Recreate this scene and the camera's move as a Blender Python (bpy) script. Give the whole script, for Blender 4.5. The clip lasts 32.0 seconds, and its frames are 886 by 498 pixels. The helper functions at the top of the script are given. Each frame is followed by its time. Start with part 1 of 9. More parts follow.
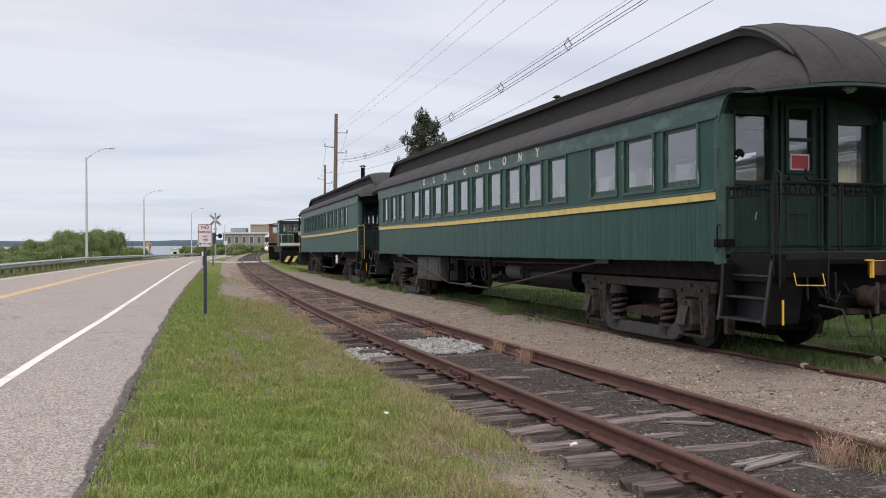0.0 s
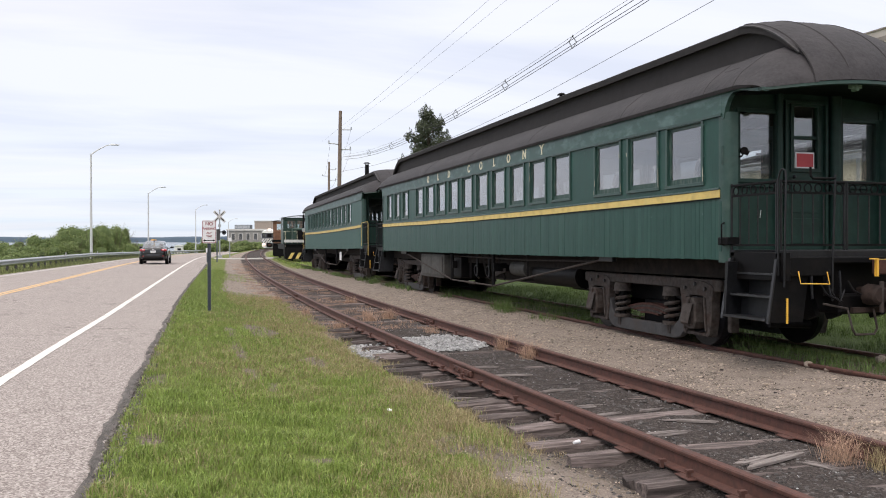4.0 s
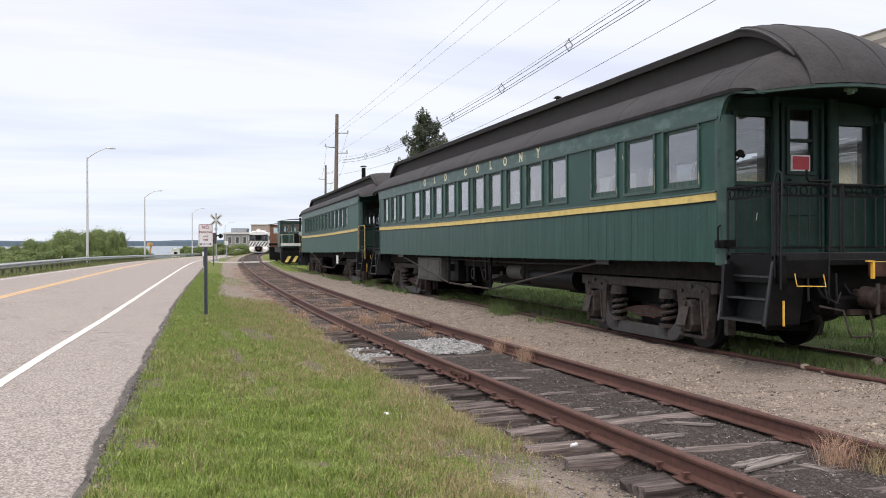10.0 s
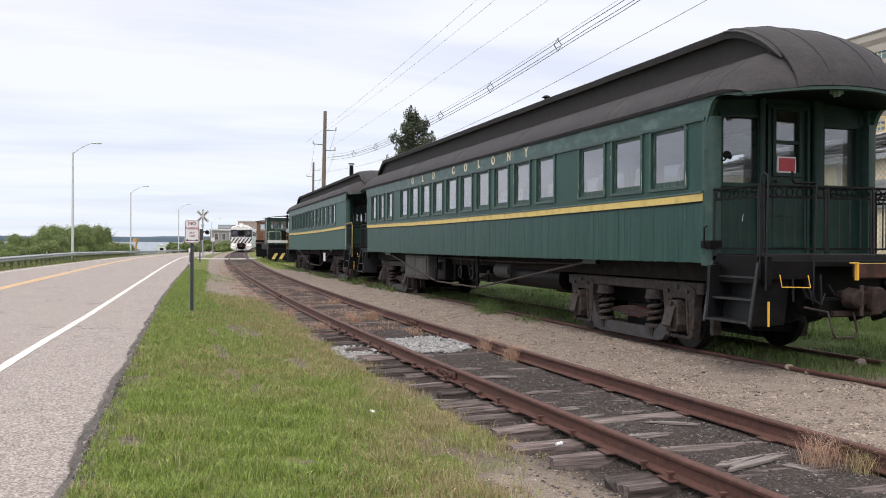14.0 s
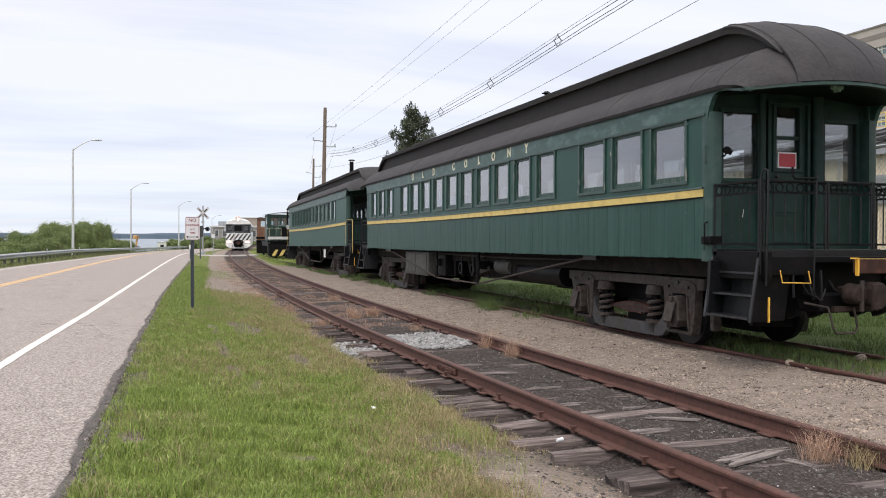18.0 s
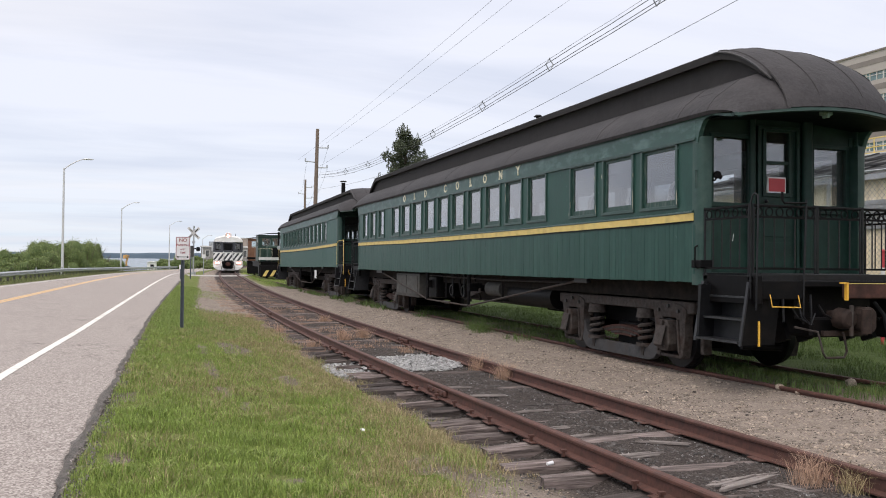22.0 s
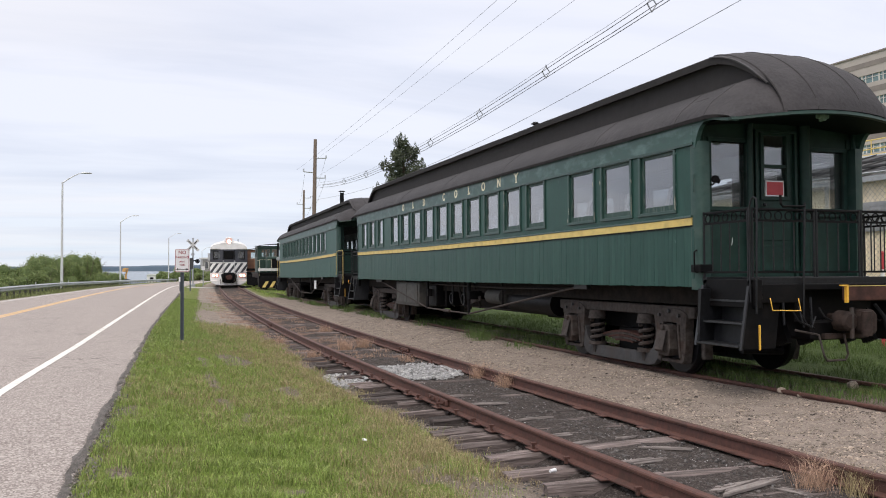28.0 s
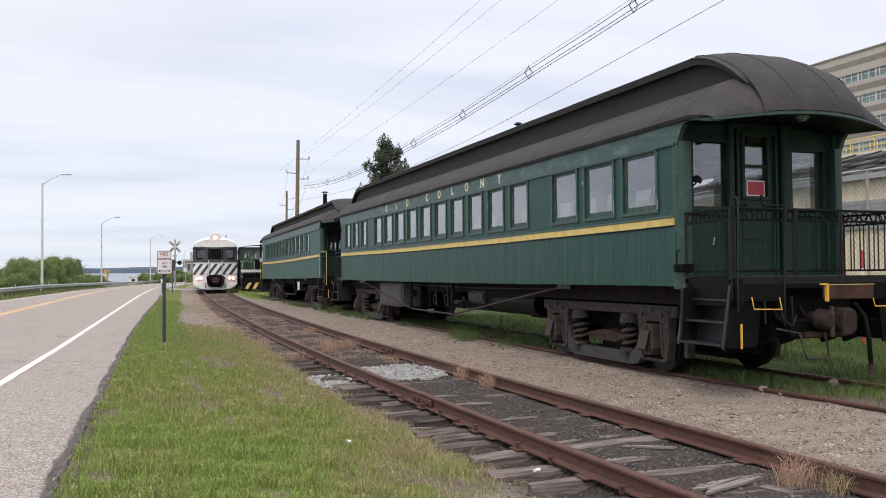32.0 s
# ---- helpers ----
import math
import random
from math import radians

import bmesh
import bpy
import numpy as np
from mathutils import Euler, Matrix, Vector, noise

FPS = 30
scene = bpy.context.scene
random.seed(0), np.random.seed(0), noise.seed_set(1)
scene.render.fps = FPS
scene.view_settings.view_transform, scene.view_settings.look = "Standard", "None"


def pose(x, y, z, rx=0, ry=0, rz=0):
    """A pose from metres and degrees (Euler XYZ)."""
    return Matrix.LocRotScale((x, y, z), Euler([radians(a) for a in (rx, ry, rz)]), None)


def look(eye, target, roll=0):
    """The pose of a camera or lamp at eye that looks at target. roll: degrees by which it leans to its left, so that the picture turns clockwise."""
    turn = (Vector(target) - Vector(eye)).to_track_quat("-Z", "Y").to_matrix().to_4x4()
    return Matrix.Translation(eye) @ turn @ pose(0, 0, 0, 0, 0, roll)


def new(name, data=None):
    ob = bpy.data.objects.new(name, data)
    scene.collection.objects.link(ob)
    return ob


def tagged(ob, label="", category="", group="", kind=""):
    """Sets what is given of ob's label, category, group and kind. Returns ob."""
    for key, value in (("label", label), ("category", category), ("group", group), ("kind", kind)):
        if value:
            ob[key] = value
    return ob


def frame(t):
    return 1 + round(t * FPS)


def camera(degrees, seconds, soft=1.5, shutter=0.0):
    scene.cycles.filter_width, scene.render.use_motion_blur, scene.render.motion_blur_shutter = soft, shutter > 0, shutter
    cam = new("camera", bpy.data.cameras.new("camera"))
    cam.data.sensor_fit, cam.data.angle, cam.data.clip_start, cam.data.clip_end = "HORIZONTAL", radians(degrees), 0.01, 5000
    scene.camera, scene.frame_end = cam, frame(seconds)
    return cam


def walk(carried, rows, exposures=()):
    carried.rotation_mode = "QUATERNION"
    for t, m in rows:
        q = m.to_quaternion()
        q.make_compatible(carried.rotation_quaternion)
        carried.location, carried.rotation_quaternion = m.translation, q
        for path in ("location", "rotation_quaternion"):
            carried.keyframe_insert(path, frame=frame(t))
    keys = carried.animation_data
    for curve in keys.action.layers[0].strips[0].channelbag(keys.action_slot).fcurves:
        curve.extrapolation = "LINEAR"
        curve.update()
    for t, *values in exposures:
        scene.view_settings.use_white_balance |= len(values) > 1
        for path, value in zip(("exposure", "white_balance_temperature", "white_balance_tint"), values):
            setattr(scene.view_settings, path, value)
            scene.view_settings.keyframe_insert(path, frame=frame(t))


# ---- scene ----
cam = camera(54.57, 32.0, soft=1.0)
EYE = (0.0, 0.0, 1.66)
PAN = [
    (0, 89.6, 0.17, -17.36), (0.5, 89.21, -0.32, -17.12), (1, 89.55, -0.23, -16.67), (1.5, 89.87, -0.3, -16.5),
    (2, 89.95, -0.06, -16.58), (2.5, 89.72, 0.16, -16.54), (3, 89.52, 0.14, -16.59), (3.5, 89.52, -0.09, -17.02),
    (5.5, 89.09, 0.08, -17.15), (6, 89.19, -0.06, -17.11), (6.5, 89.23, -0.08, -17.11), (7, 89.26, -0.13, -17.01),
    (7.5, 89.21, -0.35, -16.96), (8, 89.13, -0.27, -16.92), (8.5, 89.19, -0.35, -17.02), (9, 89.47, -0.24, -17.25),
    (9.5, 89.68, -0.11, -17.3), (10, 89.63, 0.09, -17.32), (10.5, 89.46, -0.05, -17.43), (11, 89.39, -0.16, -17.65),
    (11.5, 89.45, -0.15, -17.73), (12, 89.42, -0.33, -17.77), (12.5, 89.29, -0.49, -17.86), (13, 89.27, -0.52, -17.95),
    (13.5, 89.33, -0.47, -17.97), (14, 89.52, -0.39, -18.16), (14.5, 89.5, -0.26, -18.4), (16.5, 89.16, -0.3, -18.56),
    (17, 89.26, -0.22, -18.37), (17.5, 89.28, -0.28, -18.22), (18, 89.27, -0.28, -18.14), (18.5, 89.77, -0.09, -18.06),
    (19, 90.37, -0.05, -18.09), (19.5, 90.97, -0.38, -18.19), (20, 91.2, 0.04, -18.26), (20.5, 91.12, 0.04, -18.72),
    (21, 90.95, 0.21, -18.84), (21.5, 90.84, -0.19, -18.75), (22, 90.73, -0.7, -18.73), (22.5, 90.75, -0.51, -18.66),
    (23, 90.64, -0.29, -18.48), (23.5, 90.53, -0.27, -18.47), (24, 90.49, -0.3, -18.47), (24.5, 90.49, -0.25, -18.49),
    (25, 90.55, -0.21, -18.47), (25.5, 90.73, -0.28, -18.44), (27.5, 91.27, 0.27, -18.72), (28, 91.29, 0.16, -18.76),
    (28.5, 91.39, 0.15, -18.94), (29, 91.36, -0.04, -19.09), (29.5, 91.23, -0.06, -19.17), (30, 91.26, 0.49, -19.1),
    (30.5, 91.3, -0.19, -19.22), (31, 91.43, 0.14, -19.48), (31.5, 91.45, 0.18, -19.73), (32, 91.32, 0.4, -19.85),
]
walk(cam, [(t, pose(*EYE, rx, ry, rz)) for t, rx, ry, rz in PAN],
     exposures=[(0.0, -0.06, 6530, 11.8), (1.0, 0.08, 6530, 11.8), (2.0, 0.17, 6530, 11.8), (3.0, 0.19, 6530, 11.8), (10.0, 0.21, 6530, 11.8), (18.0, 0.19, 6530, 11.8), (20.5, 0.10, 6500, 11.8), (32.0, 0.12, 6500, 11.8)])

# ---- sky and sun: bright overcast afternoon ----
SUN_EL, SUN_AZ = 52.0, 215.0
world = bpy.data.worlds.new("sky")
scene.world = world
world.use_nodes = True
wn, wl = world.node_tree.nodes, world.node_tree.links
wn.clear()
w_out = wn.new("ShaderNodeOutputWorld")
w_bg = wn.new("ShaderNodeBackground")
w_sky = wn.new("ShaderNodeTexSky")
w_sky.sky_type = "NISHITA"
w_sky.sun_disc = False
w_sky.sun_elevation = radians(SUN_EL)
w_sky.sun_rotation = radians(SUN_AZ)
w_sky.air_density, w_sky.dust_density, w_sky.ozone_density = 1.0, 2.0, 1.5
w_tc = wn.new("ShaderNodeTexCoord")
w_sep = wn.new("ShaderNodeSeparateXYZ")
wl.new(w_tc.outputs["Generated"], w_sep.inputs[0])


def wmath(op, a, b=None, clamp=False):
    n = wn.new("ShaderNodeMath")
    n.operation, n.use_clamp = op, clamp
    for i, v in enumerate((a, b)):
        if v is None:
            continue
        if isinstance(v, (int, float)):
            n.inputs[i].default_value = v
        else:
            wl.new(v, n.inputs[i])
    return n.outputs[0]


w_up = wmath("MAXIMUM", w_sep.outputs[2], 0.0)
w_den = wmath("ADD", w_up, 0.11)
w_cmb = wn.new("ShaderNodeCombineXYZ")
wl.new(wmath("DIVIDE", w_sep.outputs[0], w_den), w_cmb.inputs[0])
wl.new(wmath("DIVIDE", w_sep.outputs[1], w_den), w_cmb.inputs[1])
w_map = wn.new("ShaderNodeMapping")
w_map.inputs["Rotation"].default_value = (0, 0, radians(-12))
w_map.inputs["Scale"].default_value = (0.42, 1.25, 1)
w_map.inputs["Location"].default_value = (3.1, 1.7, 0.4)
wl.new(w_cmb.outputs[0], w_map.inputs[0])


def wnoise(scale, detail, rough=0.55, distort=0.4):
    n = wn.new("ShaderNodeTexNoise")
    n.inputs["Scale"].default_value = scale
    n.inputs["Detail"].default_value = detail
    n.inputs["Roughness"].default_value = rough
    n.inputs["Distortion"].default_value = distort
    wl.new(w_map.outputs[0], n.inputs["Vector"])
    return n.outputs["Fac"]


def wramp(fac, stops):
    n = wn.new("ShaderNodeValToRGB")
    while len(n.color_ramp.elements) < len(stops):
        n.color_ramp.elements.new(0.5)
    for e, (p, c) in zip(n.color_ramp.elements, stops):
        e.position, e.color = p, (*c, 1)
    wl.new(fac, n.inputs[0])
    return n.outputs[0]


def wmix(fac, a, b, blend="MIX"):
    n = wn.new("ShaderNodeMix")
    n.data_type, n.blend_type = "RGBA", blend
    for i, v in ((0, fac), (6, a), (7, b)):
        if isinstance(v, (int, float)):
            n.inputs[i].default_value = v
        elif isinstance(v, tuple):
            n.inputs[i].default_value = (*v, 1)
        else:
            wl.new(v, n.inputs[i])
    return n.outputs[2]


# the cloud deck grows brighter overhead; thin streaks of a darker layer lie low in it
w_deck = wramp(w_up, [(0.0, (0.75, 0.85, 0.94)), (0.06, (0.82, 0.885, 0.985)), (0.16, (0.86, 0.895, 0.99)), (0.30, (0.885, 0.91, 1.0)), (0.62, (1.40, 1.37, 1.36)), (1.0, (2.1, 2.02, 1.97))])
w_streak = wramp(wnoise(1.1, 6), [(0.40, (0, 0, 0)), (0.66, (1, 1, 1))])
w_grey = wmix(w_streak, w_deck, (0.60, 0.66, 0.80), "MIX")
w_soft = wmix(0.55, w_deck, w_grey)
w_lightn = wramp(wnoise(0.6, 4), [(0.46, (0, 0, 0)), (0.70, (1, 1, 1))])
w_bright = wmix(wmath("MULTIPLY", w_lightn, 0.6), w_soft, (0.95, 0.94, 0.96), "LIGHTEN")
w_blue = wmix(1.0, w_sky.outputs[0], (0.10, 0.10, 0.10), "MULTIPLY")
w_col = wmix(0.90, w_blue, w_bright)
wl.new(w_col, w_bg.inputs[0])
w_bg.inputs[1].default_value = 1.0
wl.new(w_bg.outputs[0], w_out.inputs[0])

sun_data = bpy.data.lights.new("sun", "SUN")
sun_data.energy, sun_data.angle, sun_data.color = 1.3, radians(25), (1.0, 0.92, 0.82)
sun = new("sun", sun_data)
sun.matrix_world = look((0, 0, 0), (math.sin(radians(SUN_AZ)) * -math.cos(radians(SUN_EL)), math.cos(radians(SUN_AZ)) * -math.cos(radians(SUN_EL)), -math.sin(radians(SUN_EL))))

# ---- materials ----
def surf(name, c1, c2, scale=6.0, rough=0.6, metal=0.0, bump=0.2, bump_scale=None, stain=None, stain_amount=0.5, stain_scale=1.2,
         stretch=(1, 1, 1), island=0.0, spec=0.5, glow=None, glow_power=0.0, detail=6.0, coat=0.0, dist=0.004, obj_random=0.0, rough2=None):
    """Two-scale noise surface: grain from c1 to c2, larger stains over it, and relief."""
    m = bpy.data.materials.new(name)
    m.use_nodes = True
    nt = m.node_tree
    n, l = nt.nodes, nt.links
    b = n["Principled BSDF"]
    tc = n.new("ShaderNodeTexCoord")
    mp = n.new("ShaderNodeMapping")
    mp.inputs["Scale"].default_value = stretch
    l.new(tc.outputs["Object"], mp.inputs[0])
    src = mp.outputs[0]
    if obj_random > 0 or island > 0:
        info = n.new("ShaderNodeObjectInfo")
        geo = n.new("ShaderNodeNewGeometry")
        add = n.new("ShaderNodeVectorMath")
        add.operation = "MULTIPLY_ADD"
        cmb = n.new("ShaderNodeCombineXYZ")
        for i in range(3):
            l.new(info.outputs["Random"] if obj_random > 0 else geo.outputs["Random Per Island"], cmb.inputs[i])
        l.new(cmb.outputs[0], add.inputs[0])
        add.inputs[1].default_value = (17, 23, 31)
        l.new(src, add.inputs[2])
        src = add.outputs[0]
        rnd = info.outputs["Random"] if obj_random > 0 else geo.outputs["Random Per Island"]

    def noise_tex(s, d=detail):
        t = n.new("ShaderNodeTexNoise")
        t.inputs["Scale"].default_value, t.inputs["Detail"].default_value, t.inputs["Roughness"].default_value = s, d, 0.6
        l.new(src, t.inputs["Vector"])
        return t.outputs["Fac"]

    def ramp(fac, lo, hi):
        t = n.new("ShaderNodeMapRange")
        t.inputs["From Min"].default_value, t.inputs["From Max"].default_value = lo, hi
        l.new(fac, t.inputs["Value"])
        return t.outputs[0]

    def mix(fac, a, c, blend="MIX"):
        t = n.new("ShaderNodeMix")
        t.data_type, t.blend_type = "RGBA", blend
        for i, v in ((0, fac), (6, a), (7, c)):
            if isinstance(v, (int, float)):
                t.inputs[i].default_value = v
            elif isinstance(v, tuple):
                t.inputs[i].default_value = (*v, 1)
            else:
                l.new(v, t.inputs[i])
        return t.outputs[2]

    grain = noise_tex(scale)
    col = mix(ramp(grain, 0.32, 0.68), c1, c2)
    if stain:
        big = noise_tex(stain_scale, 4.0)
        k = n.new("ShaderNodeMath")
        k.operation = "MULTIPLY"
        l.new(ramp(big, 0.48, 0.68), k.inputs[0])
        k.inputs[1].default_value = stain_amount
        col = mix(k.outputs[0], col, stain)
    if island > 0 or obj_random > 0:
        amt = island or obj_random
        r = n.new("ShaderNodeMapRange")
        l.new(rnd, r.inputs["Value"])
        r.inputs["To Min"].default_value, r.inputs["To Max"].default_value = 1 - amt, 1 + amt
        hv = n.new("ShaderNodeHueSaturation")
        l.new(r.outputs[0], hv.inputs["Value"])
        l.new(col, hv.inputs["Color"])
        col = hv.outputs[0]
    l.new(col, b.inputs["Base Color"])
    rr = n.new("ShaderNodeMapRange")
    l.new(grain, rr.inputs["Value"])
    rr.inputs["To Min"].default_value, rr.inputs["To Max"].default_value = max(0.02, rough - 0.12), min(1.0, rough + 0.12)
    l.new(rr.outputs[0], b.inputs["Roughness"])
    b.inputs["Metallic"].default_value = metal
    b.inputs["Specular IOR Level"].default_value = spec
    b.inputs["Coat Weight"].default_value = coat
    if bump > 0:
        bp = n.new("ShaderNodeBump")
        bp.inputs["Strength"].default_value, bp.inputs["Distance"].default_value = bump, dist
        l.new(noise_tex(bump_scale or scale * 3), bp.inputs["Height"])
        l.new(bp.outputs[0], b.inputs["Normal"])
    if glow:
        b.inputs["Emission Color"].default_value = (*glow, 1)
        b.inputs["Emission Strength"].default_value = glow_power
    return m


def glass(name, tint=(0.75, 0.8, 0.8), rough=0.03, dust=0.2, mirror=0.06):
    m = bpy.data.materials.new(name)
    m.use_nodes = True
    n, l = m.node_tree.nodes, m.node_tree.links
    n.clear()
    out, g, t, mx, fr = n.new("ShaderNodeOutputMaterial"), n.new("ShaderNodeBsdfGlossy"), n.new("ShaderNodeBsdfTransparent"), n.new("ShaderNodeMixShader"), n.new("ShaderNodeLayerWeight")
    nz, bp, tc = n.new("ShaderNodeTexNoise"), n.new("ShaderNodeBump"), n.new("ShaderNodeTexCoord")
    l.new(tc.outputs["Object"], nz.inputs["Vector"])
    nz.inputs["Scale"].default_value = 3.0
    bp.inputs["Strength"].default_value, bp.inputs["Distance"].default_value = 0.03, 0.01
    l.new(nz.outputs["Fac"], bp.inputs["Height"])
    l.new(bp.outputs[0], g.inputs["Normal"])
    fr.inputs["Blend"].default_value = 0.5
    pw, ma = n.new("ShaderNodeMath"), n.new("ShaderNodeMath")
    pw.operation, ma.operation = "POWER", "MULTIPLY_ADD"
    pw.inputs[1].default_value, ma.inputs[1].default_value, ma.inputs[2].default_value = 2.8, 0.85, mirror
    l.new(fr.outputs["Facing"], pw.inputs[0])
    l.new(pw.outputs[0], ma.inputs[0])
    g.inputs["Roughness"].default_value, g.inputs["Color"].default_value = rough, (0.95, 0.95, 0.97, 1)
    t.inputs["Color"].default_value = (*tint, 1)
    l.new(ma.outputs[0], mx.inputs[0])
    l.new(t.outputs[0], mx.inputs[1])
    l.new(g.outputs[0], mx.inputs[2])
    df, m2, dz, dr = n.new("ShaderNodeBsdfDiffuse"), n.new("ShaderNodeMixShader"), n.new("ShaderNodeTexNoise"), n.new("ShaderNodeMapRange")
    df.inputs[0].default_value = (0.5, 0.49, 0.47, 1)
    dz.inputs["Scale"].default_value, dz.inputs["Detail"].default_value = 5.0, 6.0
    l.new(tc.outputs["Object"], dz.inputs["Vector"])
    dr.inputs["To Min"].default_value, dr.inputs["To Max"].default_value = 0.02, dust
    l.new(dz.outputs["Fac"], dr.inputs["Value"])
    l.new(dr.outputs[0], m2.inputs[0])
    l.new(mx.outputs[0], m2.inputs[1])
    l.new(df.outputs[0], m2.inputs[2])
    l.new(m2.outputs[0], out.inputs[0])
    return m


GREEN = surf("coach_green_paint", (0.016, 0.054, 0.045), (0.024, 0.071, 0.059), 9, 0.42, spec=0.22, bump=0.25, bump_scale=40, stain=(0.042, 0.105, 0.086), stain_amount=0.5, stain_scale=2.2, stretch=(1, 1, 0.35), obj_random=0.035)
GREEN_FADED = surf("faded_letterboard_paint", (0.021, 0.062, 0.053), (0.030, 0.079, 0.068), 8, 0.45, bump=0.2, bump_scale=30, stain=(0.10, 0.17, 0.165), stain_amount=0.75, stain_scale=4.5, stretch=(1, 0.6, 1.3))
BRACKET_GREEN = surf("pale_bracket_paint", (0.10, 0.17, 0.12), (0.17, 0.26, 0.19), 14, 0.6, bump=0.2)
SASH = surf("worn_green_sash_paint", (0.016, 0.048, 0.040), (0.025, 0.064, 0.054), 12, 0.45, bump=0.3, stain=(0.20, 0.21, 0.19), stain_amount=0.4, stain_scale=9, stretch=(1, 3, 0.6), obj_random=0.05, spec=0.3)
GREEN_TRIM = surf("dark_green_trim", (0.015, 0.047, 0.039), (0.024, 0.062, 0.052), 12, 0.4, bump=0.2, stain=(0.07, 0.10, 0.085), stain_amount=0.35, stain_scale=4)
YELLOW = surf("yellow_paint", (0.66, 0.48, 0.14), (0.76, 0.60, 0.21), 10, 0.5, bump=0.2, stain=(0.30, 0.20, 0.06), stain_amount=0.5, stain_scale=5)
YELLOW_BRIGHT = surf("bright_yellow_paint", (0.75, 0.42, 0.05), (0.85, 0.5, 0.08), 10, 0.45, bump=0.1)
PEEL = surf("bare_primer_where_paint_peeled", (0.26, 0.25, 0.20), (0.48, 0.46, 0.38), 30, 0.8, bump=0.2)
CREAM = surf("cream_lettering", (0.62, 0.58, 0.42), (0.72, 0.68, 0.52), 14, 0.55, bump=0.1)
ROOF = surf("tarred_canvas_roof", (0.024, 0.0222, 0.0240), (0.043, 0.0405, 0.0448), 24, 0.74, bump=0.6, bump_scale=11, stain=(0.056, 0.0515, 0.0545), stain_amount=0.6, stain_scale=1.5, dist=0.022, spec=0.32)
ROOF_DARK = surf("dark_roof_wall", (0.023, 0.0215, 0.0222), (0.037, 0.0345, 0.036), 5, 0.8, bump=0.4, bump_scale=9, stain=(0.036, 0.033, 0.034), stain_amount=0.5, stain_scale=1.4, dist=0.012, spec=0.25)
BLACK = surf("black_iron", (0.003, 0.003, 0.0035), (0.006, 0.006, 0.007), 16, 0.5, bump=0.3, stain=(0.014, 0.011, 0.010), stain_amount=0.4, stain_scale=4, spec=0.12)
# Greens darkened for the shade under the hoods; it is put into their colour.
HOOD_SHADE = surf("shaded_black_green", (0.004, 0.008, 0.0065), (0.007, 0.013, 0.011), 6, 0.7, bump=0.2, spec=0.12)
GREEN_SHADED = surf("shaded_green_paint", (0.008, 0.028, 0.022), (0.014, 0.042, 0.034), 9, 0.5, spec=0.3, bump=0.2, stain=(0.008, 0.018, 0.015), stain_amount=0.6, stain_scale=2)
BLACK_WORN = surf("worn_grey_black_iron", (0.006, 0.0065, 0.008), (0.014, 0.015, 0.018), 18, 0.4, bump=0.3, stain=(0.004, 0.004, 0.004), stain_amount=0.5, stain_scale=4, spec=0.3)
STEP_GREY = surf("worn_step_steel", (0.010, 0.011, 0.013), (0.023, 0.024, 0.028), 16, 0.45, bump=0.3, stain=(0.008, 0.008, 0.008), stain_amount=0.5, stain_scale=5, spec=0.4)
STEP_EDGE = surf("rubbed_bare_step_edge", (0.022, 0.024, 0.027), (0.055, 0.058, 0.063), 20, 0.4, metal=0.4, bump=0.2)
BOX_GREY = surf("dusty_grey_box_paint", (0.050, 0.050, 0.048), (0.095, 0.094, 0.088), 8, 0.7, bump=0.3, stain=(0.045, 0.036, 0.030), stain_amount=0.6, stain_scale=2.5, spec=0.25)
UNDER = surf("dusty_brown_black_timber", (0.010, 0.0085, 0.008), (0.026, 0.022, 0.020), 10, 0.85, bump=0.4, stain=(0.035, 0.026, 0.021), stain_amount=0.5, stain_scale=2.5, spec=0.15)
TRUCK = surf("dusty_truck_iron", (0.030, 0.025, 0.023), (0.080, 0.070, 0.066), 14, 0.8, bump=0.5, stain=(0.050, 0.030, 0.023), stain_amount=0.6, stain_scale=5, spec=0.2)
STEEL_GREY = surf("dull_blue_grey_iron", (0.032, 0.032, 0.034), (0.066, 0.067, 0.071), 12, 0.6, bump=0.3, stain=(0.045, 0.033, 0.028), stain_amount=0.6, stain_scale=3, spec=0.3)
RUST = surf("rusty_rail_steel", (0.066, 0.029, 0.023), (0.128, 0.058, 0.044), 22, 0.7, metal=0.1, bump=0.4, bump_scale=60, stain=(0.045, 0.026, 0.022), stain_amount=0.6, stain_scale=5)
RUST_RED = surf("red_brown_rusted_iron", (0.050, 0.025, 0.021), (0.090, 0.043, 0.035), 14, 0.8, bump=0.5, spec=0.2, stain=(0.02, 0.014, 0.013), stain_amount=0.6, stain_scale=5)
TIE = surf("weathered_tie_wood", (0.048, 0.036, 0.033), (0.215, 0.175, 0.165), 6, 0.9, bump=0.9, bump_scale=16, stain=(0.026, 0.020, 0.018), stain_amount=0.9, stain_scale=1.6, stretch=(0.5, 6, 6), obj_random=0.5, dist=0.012)
SPLINTER = surf("bleached_split_wood", (0.13, 0.11, 0.10), (0.30, 0.265, 0.25), 8, 0.9, bump=0.6, stretch=(0.6, 7, 7), dist=0.01)
STONE = surf("pale_crushed_stone", (0.26, 0.26, 0.26), (0.44, 0.44, 0.44), 30, 0.9, bump=0.3, island=0.35)
PEBBLE = surf("sandy_pebbles", (0.19, 0.15, 0.118), (0.40, 0.335, 0.275), 40, 0.9, bump=0.2, island=0.65)
